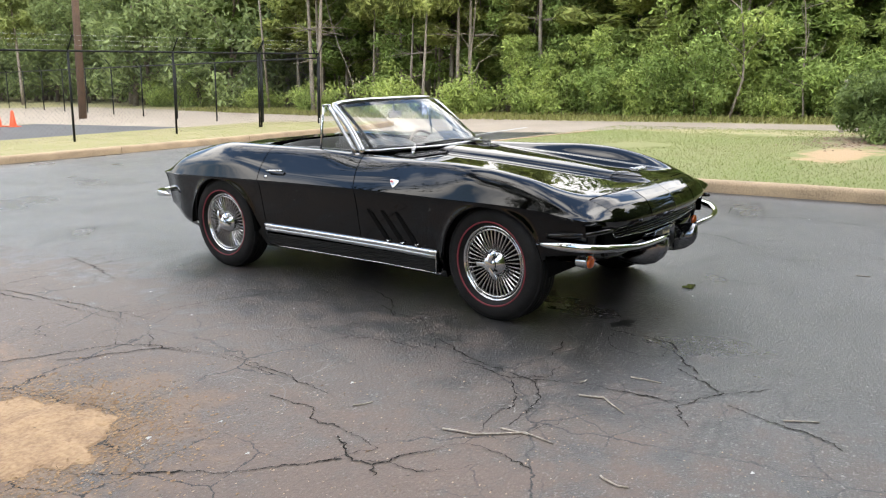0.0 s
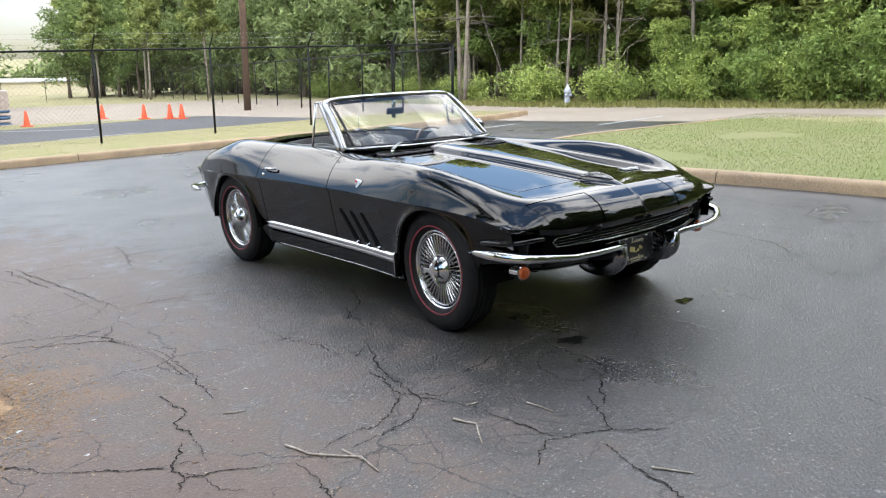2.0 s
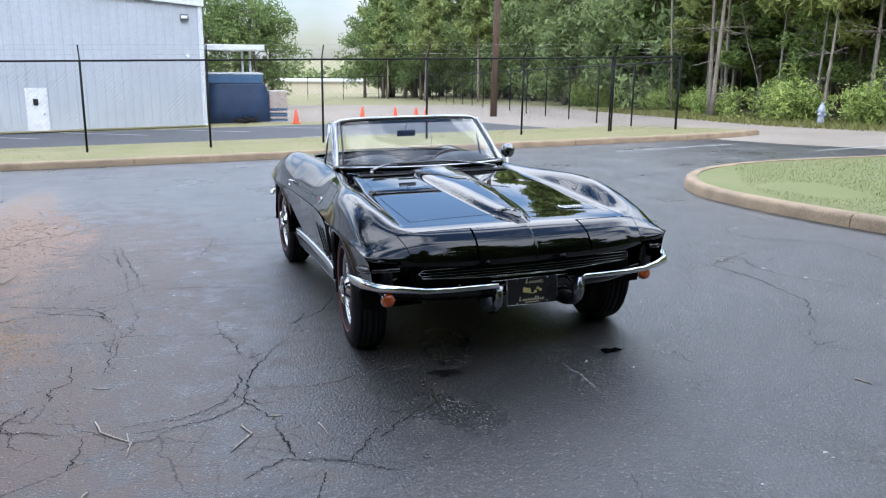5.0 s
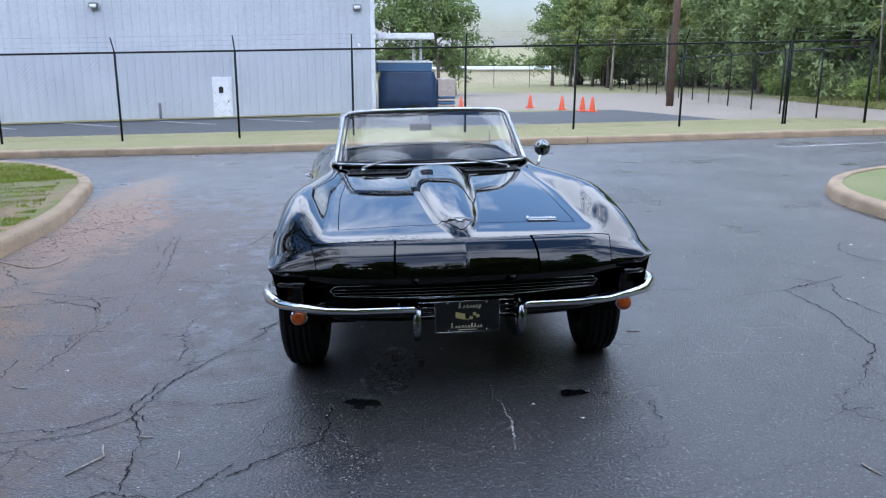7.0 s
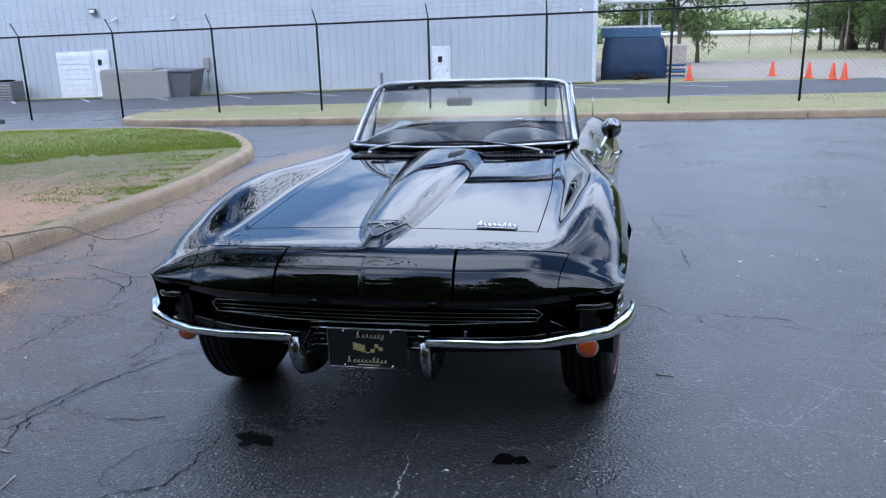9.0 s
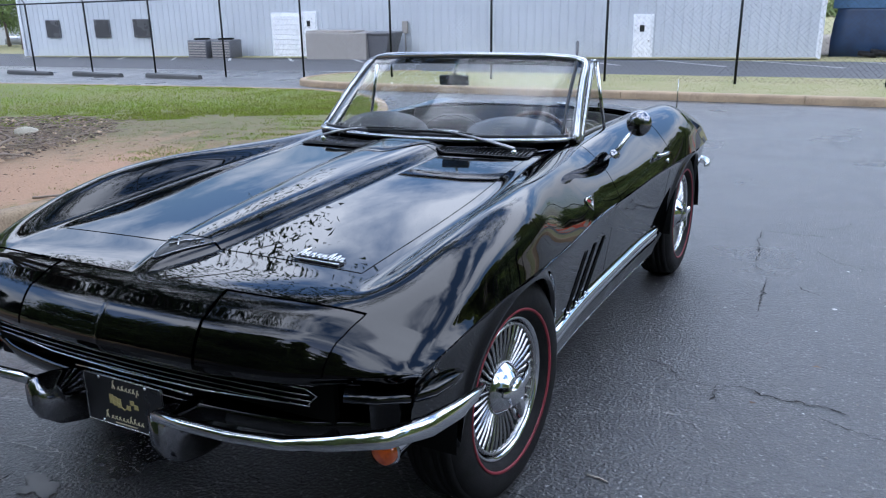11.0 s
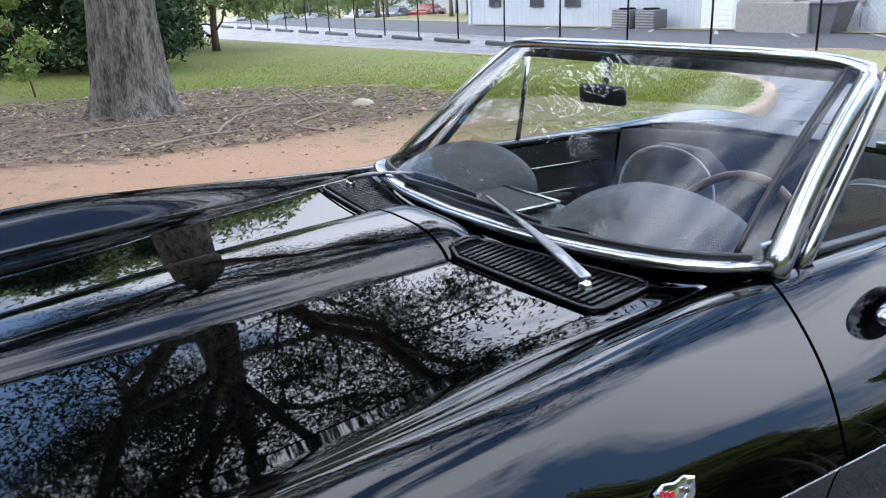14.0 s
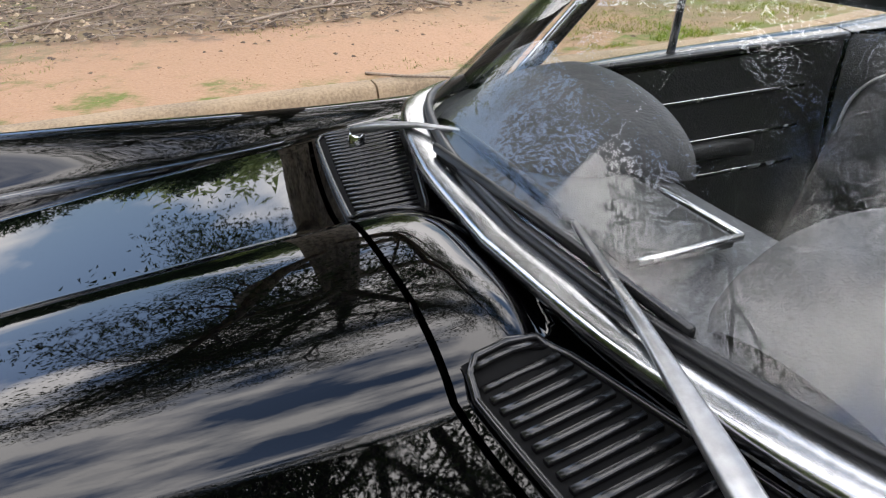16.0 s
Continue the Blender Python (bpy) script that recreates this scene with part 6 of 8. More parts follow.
up = tagged(new("utility_pole"), "brown wooden utility pole, weathered", "pole")
bm = bmesh.new()
tube(bm, [(0, 0, -.2), (.03, 0, 4), (.08, 0, 10)], [.15, .135, .11], 14)
part("shaft", bm, material("pole_wood", (0.12, 0.075, 0.05), 0.9, spot=(0.07, 0.045, 0.03), scale=3, fine=30, bump=.6), up)
part("cross_arm", boxed(.08, 0, 9.3, 2.4, .10, .12, .01), BARK, up, smooth=False)
up.matrix_world = Matrix.Translation(on_ground(11.75, 26.0))

# far buildings across the way
FARW = material("far_cream", (0.55, 0.50, 0.36), 0.8, spot=(0.48, 0.43, 0.31), scale=.05, fine=.8)
fb = tagged(new("far_warehouse"), "long cream warehouse far across the road", "building")
part("wall", boxed(19, 104, -3.1, 40, 12, 3.6, .05), FARW, fb, smooth=False)
part("roof", boxed(19, 104, -1.2, 40.5, 12.5, .22, .05), material("far_roof", (0.50, 0.50, 0.49), .7), fb, smooth=False)


def parked_car(x, y, turn, color, label, roof=True):
    """A plain far-off car: body, cabin, windows, wheels."""
    c = tagged(new("parked_car"), label, "car", "far parked cars")
    bm = bmesh.new()
    prof = [(-2.1, .35), (-2.15, .70), (-1.5, .92), (-.9, .95), (1.1, .98), (2.0, .88), (2.1, .45), (2.0, .30), (-2.0, .30)]
    loft(bm, [[Vector((px, w, pz)) for px, pz in prof] for w in (-.85, -.80, .80, .85)], cap=True)
    bmesh.ops.recalc_face_normals(bm, faces=bm.faces)
    part("body", bm, color, c)
    bm = bmesh.new()
    loft(bm, [[Vector((px, w * k, pz)) for px, pz, k in ((-.95, .93, 1), (-.30, 1.38, .86), (.75, 1.40, .86), (1.45, .95, 1))] for w in (-.76, .76)], cap=True)
    bmesh.ops.recalc_face_normals(bm, faces=bm.faces)
    cab = part("cabin", bm, color, c, smooth=False)
    for s in (1, -1):
        bm = bmesh.new()
        bm.faces.new([bm.verts.new((px, s * (.765 - .11 * (pz > 1.2)), pz)) for px, pz in ((-.72, 1.0), (-.25, 1.32), (.70, 1.33), (1.20, 1.0))])
        part("window", bm, DGLASS, cab, smooth=False)
        for wx in (-1.35, 1.35):
            bm = bmesh.new()
            lathe(bm, [(.20, -.09), (.31, -.09), (.32, 0), (.31, .09), (.20, .09)], 18, "X")
            bmesh.ops.transform(bm, matrix=Matrix.Translation((wx, s * .80, .32)) @ Matrix.Rotation(math.pi / 2, 4, "Z"), verts=bm.verts)
            part("wheel", bm, RUBBER, c)
    c.matrix_world = Matrix.Translation(on_ground(x, y)) @ Matrix.Rotation(radians(turn), 4, "Z")
    return c


REDC = material("red_car_paint", (0.35, 0.02, 0.02), 0.2, coat=1)
WHC = material("white_car_paint", (0.42, 0.43, 0.45), 0.3, coat=1)
GRC = material("grey_car_paint", (0.16, 0.17, 0.18), 0.2, coat=1)
parked_car(-66.9, 38.9, 120, REDC, "red car parked far across the yard")
for x, y, m, nm in ((-64.2, 43.5, WHC, "white"), (-68.5, 36.2, GRC, "grey"), (-70.2, 33.4, WHC, "white"), (-72.2, 29.6, WHC, "white"), (-73.0, 26.5, GRC, "grey"), (-74.8, 22.6, WHC, "white"), (-75.5, 18.5, WHC, "white")):
    parked_car(x, y, 132 + x * .1, m, nm + " car parked in the far row under trees")
shed = tagged(new("far_building"), "long pale building far behind parked cars", "building")
part("wall", boxed(-100, 60, -1.6, 60, 8, 5.0, .05), WHC, shed, smooth=False)
part("roof", boxed(-100, 60, 1.0, 61, 9, .3, .05), TRIM_W, shed, smooth=False)

# ---- trees ----
rng = np.random.default_rng(7)


def leaf_mesh(name, centres, count, spread, size, mat, parent, squash=0.8, normal_up=0.3, seed=1, long=1.7, folded=True):
    """Leaves scattered in soft clumps round the centres: each leaf a small pointed blade, the large ones folded once."""
    r = np.random.default_rng(seed)
    C = np.array([tuple(c) for c in centres])
    pick = r.integers(0, len(C), count)
    off = r.normal(size=(count, 3))
    off /= np.linalg.norm(off, axis=1)[:, None]
    rad = spread * (0.35 + 0.75 * r.random((count, 1)) ** 0.6)
    P = C[pick] + off * rad * np.array([1, 1, squash])
    nrm = r.normal(size=(count, 3)) + off * 0.8 + np.array([0, 0, normal_up])
    nrm /= np.linalg.norm(nrm, axis=1)[:, None]
    t = np.cross(nrm, r.normal(size=(count, 3)))
    t /= np.linalg.norm(t, axis=1)[:, None] + 1e-9
    b = np.cross(nrm, t)
    s = size * (0.6 + 0.8 * r.random((count, 1)))
    if folded:
        V = np.empty((count * 4, 3))
        V[0::4] = P - t * s * long * 0.5
        V[1::4] = P + b * s * 0.42 + nrm * s * 0.12
        V[2::4] = P + t * s * long * 0.5
        V[3::4] = P - b * s * 0.42 + nrm * s * 0.12
        idx = np.arange(count) * 4
        F = np.stack([idx, idx + 1, idx + 2, idx, idx + 2, idx + 3], 1).reshape(-1, 3)
    else:
        V = np.empty((count * 3, 3))
        V[0::3] = P - t * s * long * 0.5 + b * s * 0.30
        V[1::3] = P - t * s * long * 0.3 - b * s * 0.42
        V[2::3] = P + t * s * long * 0.6
        F = np.arange(count * 3).reshape(-1, 3)
    me = bpy.data.meshes.new(name)
    me.vertices.add(len(V))
    me.vertices.foreach_set("co", V.ravel())
    me.loops.add(F.size)
    me.loops.foreach_set("vertex_index", F.ravel().astype(np.int32))
    me.polygons.add(len(F))
    me.polygons.foreach_set("loop_start", np.arange(0, F.size, 3, dtype=np.int32))
    me.update(calc_edges=True)
    me.materials.append(mat)
    ob = new(name, me)
    ob.parent = parent
    return ob


def foliage(name, color, spot, rough=0.55, tr=0.35):
    return material(name, color, rough, spot=spot, scale=0.5, fine=3.0, per_island=0.35, translucent=tr, rough_var=0, spec=0.15)


LEAF_MID = foliage("leaf_mid", (0.32, 0.42, 0.125), (0.16, 0.225, 0.065))
LEAF_LIGHT = foliage("leaf_light", (0.42, 0.50, 0.15), (0.23, 0.30, 0.085))
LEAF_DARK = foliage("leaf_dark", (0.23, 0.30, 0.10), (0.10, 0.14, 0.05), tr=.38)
NEEDLE = foliage("pine_needle", (0.34, 0.39, 0.135), (0.17, 0.21, 0.075), tr=.35)
OAK_LEAF = foliage("oak_leaf", (0.050, 0.085, 0.022), (0.025, 0.045, 0.013), tr=.25)


def limb_points(r, start, direction, length, bend, n=5, droop=0.0):
    pts, p, d = [Vector(start)], Vector(start), Vector(direction).normalized()
    for i in range(n):
        d = (d + Vector(r.normal(size=3)) * bend + Vector((0, 0, -droop))).normalized()
        p = p + d * (length / n)
        pts.append(p.copy())
    return pts


def broadleaf(height, crown_r, leaves, leaf, mat, seed, trunk_r=0.12, crown_from=0.3, bark=BARK, limbs=12, clump=0.7, lean=0.05):
    """A broad-leaved tree: leaning trunk, forked limbs and clumps of leaves at their ends."""
    r = np.random.default_rng(seed)
    tree = tagged(new("tree"), "broad-leaved tree with dense green foliage", "tree", "woodland trees")
    top = limb_points(r, (0, 0, -0.1), (r.normal() * lean, r.normal() * lean, 1), height * 0.8, 0.06, 7)
    bm = bmesh.new()
    tube(bm, top, [trunk_r * (1.25 if i == 0 else 1) * (1 - 0.75 * i / 7) for i in range(8)], 9)
    centres = []
    for k in range(limbs):
        f = crown_from + (0.98 - crown_from) * (k + r.random()) / limbs
        i = min(6, int(f * 7))
        s = top[i].lerp(top[i + 1], f * 7 - i)
        a = k * 2.4 + r.random()
        reach = crown_r * (0.55 + 0.6 * r.random()) * math.sqrt(max(0.15, 1 - ((f - 0.45) / 0.62) ** 2))
        pts = limb_points(r, s, (math.cos(a), math.sin(a), 0.25 + 0.5 * r.random()), reach, 0.16, 5)
        tube(bm, pts, [trunk_r * 0.34 * (1 - 0.8 * j / 5) for j in range(6)], 5)
        centres += [pts[3], pts[4], pts[5], pts[5] + Vector(r.normal(size=3)) * clump * 0.7]
        q = limb_points(r, pts[2], (math.cos(a + 0.8), math.sin(a + 0.8), 0.4), reach * 0.55, 0.2, 3)
        tube(bm, q, [trunk_r * 0.18 * (1 - 0.7 * j / 3) for j in range(4)], 4)
        centres += [q[2], q[3]]
    centres.append(top[-1])
    part("trunk", bm, bark, tree)
    leaf_mesh("crown", centres, leaves, clump, leaf, mat, tree, seed=seed, folded=False)
    return tree


def pine(height, crown_r, leaves, seed, trunk_r=0.15, crown_from=0.5, mat=NEEDLE, leaf=0.16):
    """A pine: a tall straight trunk, whorled limbs and tufts of needles."""
    r = np.random.default_rng(seed)
    tree = tagged(new("pine_tree"), "tall pine with a bare lower trunk", "tree", "woodland trees")
    top = limb_points(r, (0, 0, -0.1), (r.normal() * .02, r.normal() * .02, 1), height, 0.012, 8)
    bm = bmesh.new()
    tube(bm, top, [trunk_r * (1 - 0.8 * i / 8) for i in range(9)], 9)
    centres = []
    for k in range(26):
        f = crown_from + (0.99 - crown_from) * k / 26
        i = min(7, int(f * 8))
        s = top[i].lerp(top[i + 1], f * 8 - i)
        a = k * 2.39 + r.random() * .5
        reach = crown_r * (0.5 + 0.5 * r.random()) * (1.05 - ((f - crown_from) / (1 - crown_from)) ** 1.5 * .85)
        pts = limb_points(r, s, (math.cos(a), math.sin(a), 0.35), reach, 0.12, 4)
        tube(bm, pts, [trunk_r * 0.20 * (1 - 0.75 * j / 4) for j in range(5)], 4)
        centres += [pts[2], pts[3], pts[4], pts[4] + Vector((0, 0, .25))]
    for k in range(6):
        f = .15 + .35 * r.random()
        i = int(f * 8)
        a = r.random() * 6.3
        pts = limb_points(r, top[i], (math.cos(a), math.sin(a), 0.1), .7 + r.random(), 0.2, 3)
        tube(bm, pts, [.018, .013, .009, .004], 4)
    part("trunk", bm, PALE_BARK, tree)
    leaf_mesh("crown", centres, leaves, 0.52, leaf, mat, tree, squash=.65, seed=seed, long=2.6, folded=False)
    return tree


def shrub(height, width, leaves, leaf, mat, seed, label="leafy undergrowth at the wood's edge"):
    """Undergrowth: many thin stems and leaves to the ground."""
    r = np.random.default_rng(seed)
    s = tagged(new("shrub"), label, "shrub", "undergrowth")
    bm = bmesh.new()
    centres = []
    for k in range(14):
        a, rr = r.random() * 6.3, width * 0.5 * math.sqrt(r.random())
        p0 = Vector((rr * math.cos(a) * .7, rr * math.sin(a) * .7, -.05))
        h = height * (0.45 + 0.55 * r.random())
        pts = limb_points(r, p0, (math.cos(a) * .35, math.sin(a) * .35, 1), h, 0.14, 5)
        tube(bm, pts, [.022, .018, .014, .010, .007, .003], 5)
        centres += pts[1:] + [pts[5] + Vector(r.normal(size=3)) * .25, pts[3] + Vector(r.normal(size=3)) * .3]
    part("stem", bm, BARK, s)
    leaf_mesh("leaves", centres, leaves, 0.36, leaf, mat, s, seed=seed, normal_up=.6, folded=False)
    return s


def place(ob, spots, tall=1.0):
    """The first of a kind goes to the first spot; copies go to the rest."""
    for k, (x, y, turn, size) in enumerate(spots):
        m = Matrix.Translation(on_ground(x, y)) @ Matrix.Rotation(turn, 4, "Z")
        if k == 0:
            ob.matrix_basis = m @ Matrix.Diagonal((size, size, size * tall, 1))
        else:
            c = copy_thing(ob, m)
            c.scale = (size, size, size * tall)


EDGE = smooth_path([(22.5, -26.0), (21.6, -12.0), (20.4, -3.0), (20.0, 2.0), (19.5, 6.0), (18.8, 10.5), (18.2, 14.5), (18.8, 20.0), (19.8, 28.0), (21.5, 38.0), (24.0, 50.0),
                    (24.0, 62.0), (19.0, 74.0)], 0.5)


def along_edge(start, end, step, depth, jitter, size, seed):
    r = np.random.default_rng(seed)
    out, run, last = [], 0.0, None
    target = start
    total = 0.0
    for a, b in zip(EDGE, EDGE[1:]):
        seg = (b - a).length
        while total + seg >= target and target <= end:
            d = (b - a).normalized()
            n = Vector((d.y, -d.x))
            p = a + d * (target - total) + n * (depth + jitter * r.normal())
            out.append((p.x, p.y, r.random() * 6.28, size * (0.8 + 0.45 * r.random())))
            target += step * (0.7 + 0.6 * r.random())
        total += seg
    return out


EDGE_LEN = sum((b - a).length for a, b in zip(EDGE, EDGE[1:]))
sh = [shrub(2.4, 2.2, 10000, .080, LEAF_MID, 31), shrub(3.6, 2.8, 12500, .086, LEAF_LIGHT, 32), shrub(1.2, 2.0, 7000, .065, LEAF_LIGHT, 33)]
br = [broadleaf(6.5, 2.4, 14500, .102, LEAF_MID, 41, .11, .16, limbs=16, clump=.50), broadleaf(7.8, 2.6, 16500, .107, LEAF_LIGHT, 42, .14, .25, limbs=17, clump=.55),
      broadleaf(9.0, 3.0, 17000, .118, LEAF_DARK, 43, .16, .30, PALE_BARK, limbs=19, clump=.65)]
PINE_LIGHT = foliage("pine_light", (0.42, 0.46, 0.15), (0.23, 0.27, 0.085), tr=.35)
pn = [pine(9.8, 2.2, 15000, 51, .11, .40, PINE_LIGHT), pine(10.8, 2.3, 15000, 52, .13, .42), pine(8.6, 2.1, 14000, 53, .10, .34, LEAF_MID)]
# coarser trees for the depth of the wood, far off and unseen behind the viewpoint
far_br = broadleaf(10.0, 3.1, 4400, .19, LEAF_DARK, 45, .17, .25, limbs=16, clump=.8)
LEAF_FAR = foliage("leaf_far", (0.27, 0.33, 0.13), (0.15, 0.20, 0.08))
far_low = broadleaf(8.0, 2.8, 5000, .19, LEAF_FAR, 46, .12, .07, limbs=20, clump=.75)
far_pn = pine(14.0, 2.3, 4500, 55, .15, .40, leaf=.26)
# unseen row at y -16.6 added to plug bright gaps mirrored in the nose
for k, ob in enumerate(sh):
    place(ob, along_edge(17 + k * 0.9, (37.5, 37.5, 64)[k], (2.3, 2.6, 3.6)[k], (0.6, 1.4, .2)[k], .45, 1.0, 60 + k)
          + ([(-14 + 2.1 * j, -16.6 - .9 * math.sin(j * 2.3), j * 1.9, 1.15 + .2 * math.sin(j * 1.7)) for j in range(14)] if k == 1 else []))
for k, ob in enumerate(br):
    place(ob, along_edge(16 + k * 1.7, 39, (4.8, 5.6, 6.0)[k], (2.6, 3.8, 6.0)[k], .7, 1.0, 70 + k) + along_edge(44 + k * 3.3, 64, (9.0, 11.0, 9.0)[k], (4.0, 5.4, 8.0)[k], .8, 1.0, 75 + k), .82)
for k, ob in enumerate(pn):
    place(ob, along_edge(17 + k * 1.4, 64, (4.2, 4.6, 7.0)[k], (3.0, 5.5, 2.6)[k], 1.0, 1.0, 80 + k), .60)
place(far_br, along_edge(0, EDGE_LEN, 5.0, 9.5, 1.2, 0.66, 84) + along_edge(19, 37, 3.2, 5.0, .8, 1.1, 95) + along_edge(65, EDGE_LEN, 6.5, 3.5, 1.0, .9, 85)
      + [(4.2, 44.0, .3, .75), (5.4, 46.0, 1.3, .7), (2.9, 45.0, 3.3, .72), (1.5, 47, 2.0, .8), (-3.5, 50, 4.0, .9), (19.0, 58, 2.2, .8), (19.5, 64, 1.2, .8),
         (-47, 36, 1, .62), (-54, 35, 2, .66), (-61, 36, 3, .6), (-68, 34, 4, .66), (-75, 35, 5, .62), (-83, 33, 1.4, .66), (-41, 40, 2, .8), (-36.5, 34, .4, .75)] + [(17.6, 71, 2, .9), (19.6, 70, 3, 1.2), (21, 66, 4, 1.2), (18.3, 67, 5, .9)]
      + [(-46 - 5.2 * k, 30.5 + 1.5 * math.sin(k * 2.2), k * 1.3, .82 + .08 * math.sin(k * 1.9)) for k in range(11)] + [(-44 - 6.5 * k, 40, k * 2.3, .85) for k in range(10)]
      + [(-13 + 3.4 * k + math.sin(k * 2.1), -13.5 - 1.5 * math.cos(k * 1.7), k * 1.1, 1.45 + .15 * math.sin(k * 3)) for k in range(0, 8, 2)]
      + [(-25 - 2.5 * math.sin(k * 1.7), -.5 + 3.1 * k, k * 1.2, .8) for k in range(3)])
# rows south of y -12 are unseen, added so the car's nose mirrors trees
place(far_low, along_edge(54, EDGE_LEN, 2.8, .6, .6, .95, 88) + along_edge(56, EDGE_LEN, 4.0, 4.0, .8, 1.15, 89)
      + [(-15 + 2.9 * k, -12.4 - .8 * math.sin(k * 1.9), k * 1.7, 1.1 + .15 * math.sin(k * 2.7)) for k in range(11)]
      + [(-21.5, -1.2, .9, 1.0), (-22.0, 2.4, 2.4, 1.1), (-20.8, 5.2, 4.0, .85)] + [(-5.0, -15.6, .9, 1.75), (-3.2, -16.6, 2.4, 1.8)] + [(-5.5 + 2.3 * k, -15.2 - .7 * math.sin(k * 2.9), k * 2.1, 1.2) for k in range(6)])
thin_pn = pine(7.4, 1.2, 4000, 57, .075, .60, PINE_LIGHT, .15)
place(thin_pn, along_edge(39.5, 52, 1.0, 1.6, 1.3, 1.0, 97) + along_edge(18, 40, 3.4, 1.2, .8, 1.0, 98))
place(far_pn, along_edge(64, EDGE_LEN, 3.0, 1.5, 1.0, 1.0, 86) + along_edge(2, 18, 4.0, 3.0, 1.0, 1.0, 87)
      + [(16.8, 50.0, 0, .58), (18.0, 54.0, 1, .64), (17.6, 63.0, 2, .6), (19.6, 47.0, 3, .68), (-90, 36, 0, .8), (-96, 30, 2, .8), (-45, 45, 1, .9), (-58, 46, 2, .9), (-70, 50, 3, .9)]
      + [(-13 + 3.4 * k + math.sin(k * 2.1), -13.5 - 1.5 * math.cos(k * 1.7), k * 1.1, 1.25 + .1 * math.sin(k * 3)) for k in range(1, 8, 2)])


def snag(height, seed):
    """A dead leafless tree: a thin pale stem with crooked bare branches."""
    r = np.random.default_rng(seed)
    t = tagged(new("dead_tree"), "thin dead tree with bare pale branches", "tree", "dead trees")
    bm = bmesh.new()
    top = limb_points(r, (0, 0, -.1), (.12 * r.normal(), .12 * r.normal(), 1), height, .09, 8)
    tube(bm, top, [.042 * (1 - .8 * i / 8) for i in range(9)], 6)
    for k in range(9):
        a = k * 2.4
        p = limb_points(r, top[2 + k % 6], (math.cos(a), math.sin(a), .5), height * (.16 + .16 * r.random()), .25, 5)
        tube(bm, p, [.017 * (1 - .85 * j / 5) for j in range(6)], 5)
        q = limb_points(r, p[3], (math.cos(a + 1), math.sin(a + 1), .4), height * .09, .25, 3)
        tube(bm, q, [.008, .006, .004, .002], 4)
    part("trunk", bm, PALE_BARK, t)
    return t


place(snag(5.2, 61), [(19.0, 3.9, 0, 1.0), (19.3, 1.9, 2, .8), (19.4, 12.9, 3, 1.2)])
place(snag(8.5, 62), [(21.4, 14.6, 0, 1.0), (20.2, 19.4, 4, .9), (20.6, 6.6, 1, .9)])
# the depth of the wood: one far mass of leaves and bare stems
bm = bmesh.new()
r = np.random.default_rng(5)
stem_spots = along_edge(18, EDGE_LEN, 1.1, 8.0, 2.2, 1.0, 90) + along_edge(40, 62, .75, 4.5, 1.6, 1.0, 94)
for x, y, t, s in stem_spots:
    h = 6 + 3 * r.random()
    tube(bm, [on_ground(x, y, -.1), on_ground(x + .2 * r.normal(), y + .2 * r.normal(), h)], [.06, .035], 5)
tagged(finish("woodland_stems", bm, PALE_BARK), "thin pale stems deep in the wood", "woods", kind="stuff")
far = new("woodland_backdrop_root")
cent = []
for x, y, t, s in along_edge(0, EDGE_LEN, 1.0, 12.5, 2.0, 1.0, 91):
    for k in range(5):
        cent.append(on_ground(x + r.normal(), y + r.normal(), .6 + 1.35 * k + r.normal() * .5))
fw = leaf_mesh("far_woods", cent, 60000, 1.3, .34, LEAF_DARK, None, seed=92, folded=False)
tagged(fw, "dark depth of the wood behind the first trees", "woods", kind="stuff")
bpy.data.objects.remove(far)
cent = [on_ground(x, 150 + 8 * math.sin(x * .13), .6 + 1.0 * k + .8 * math.sin(x * .4)) for x in range(-160, 161, 3) for k in range(3)]
ft = leaf_mesh("far_treeline", cent, 16000, 2.2, .8, LEAF_FAR, None, seed=93, folded=False)
tagged(ft, "low line of far trees on the horizon", "woods", kind="stuff")

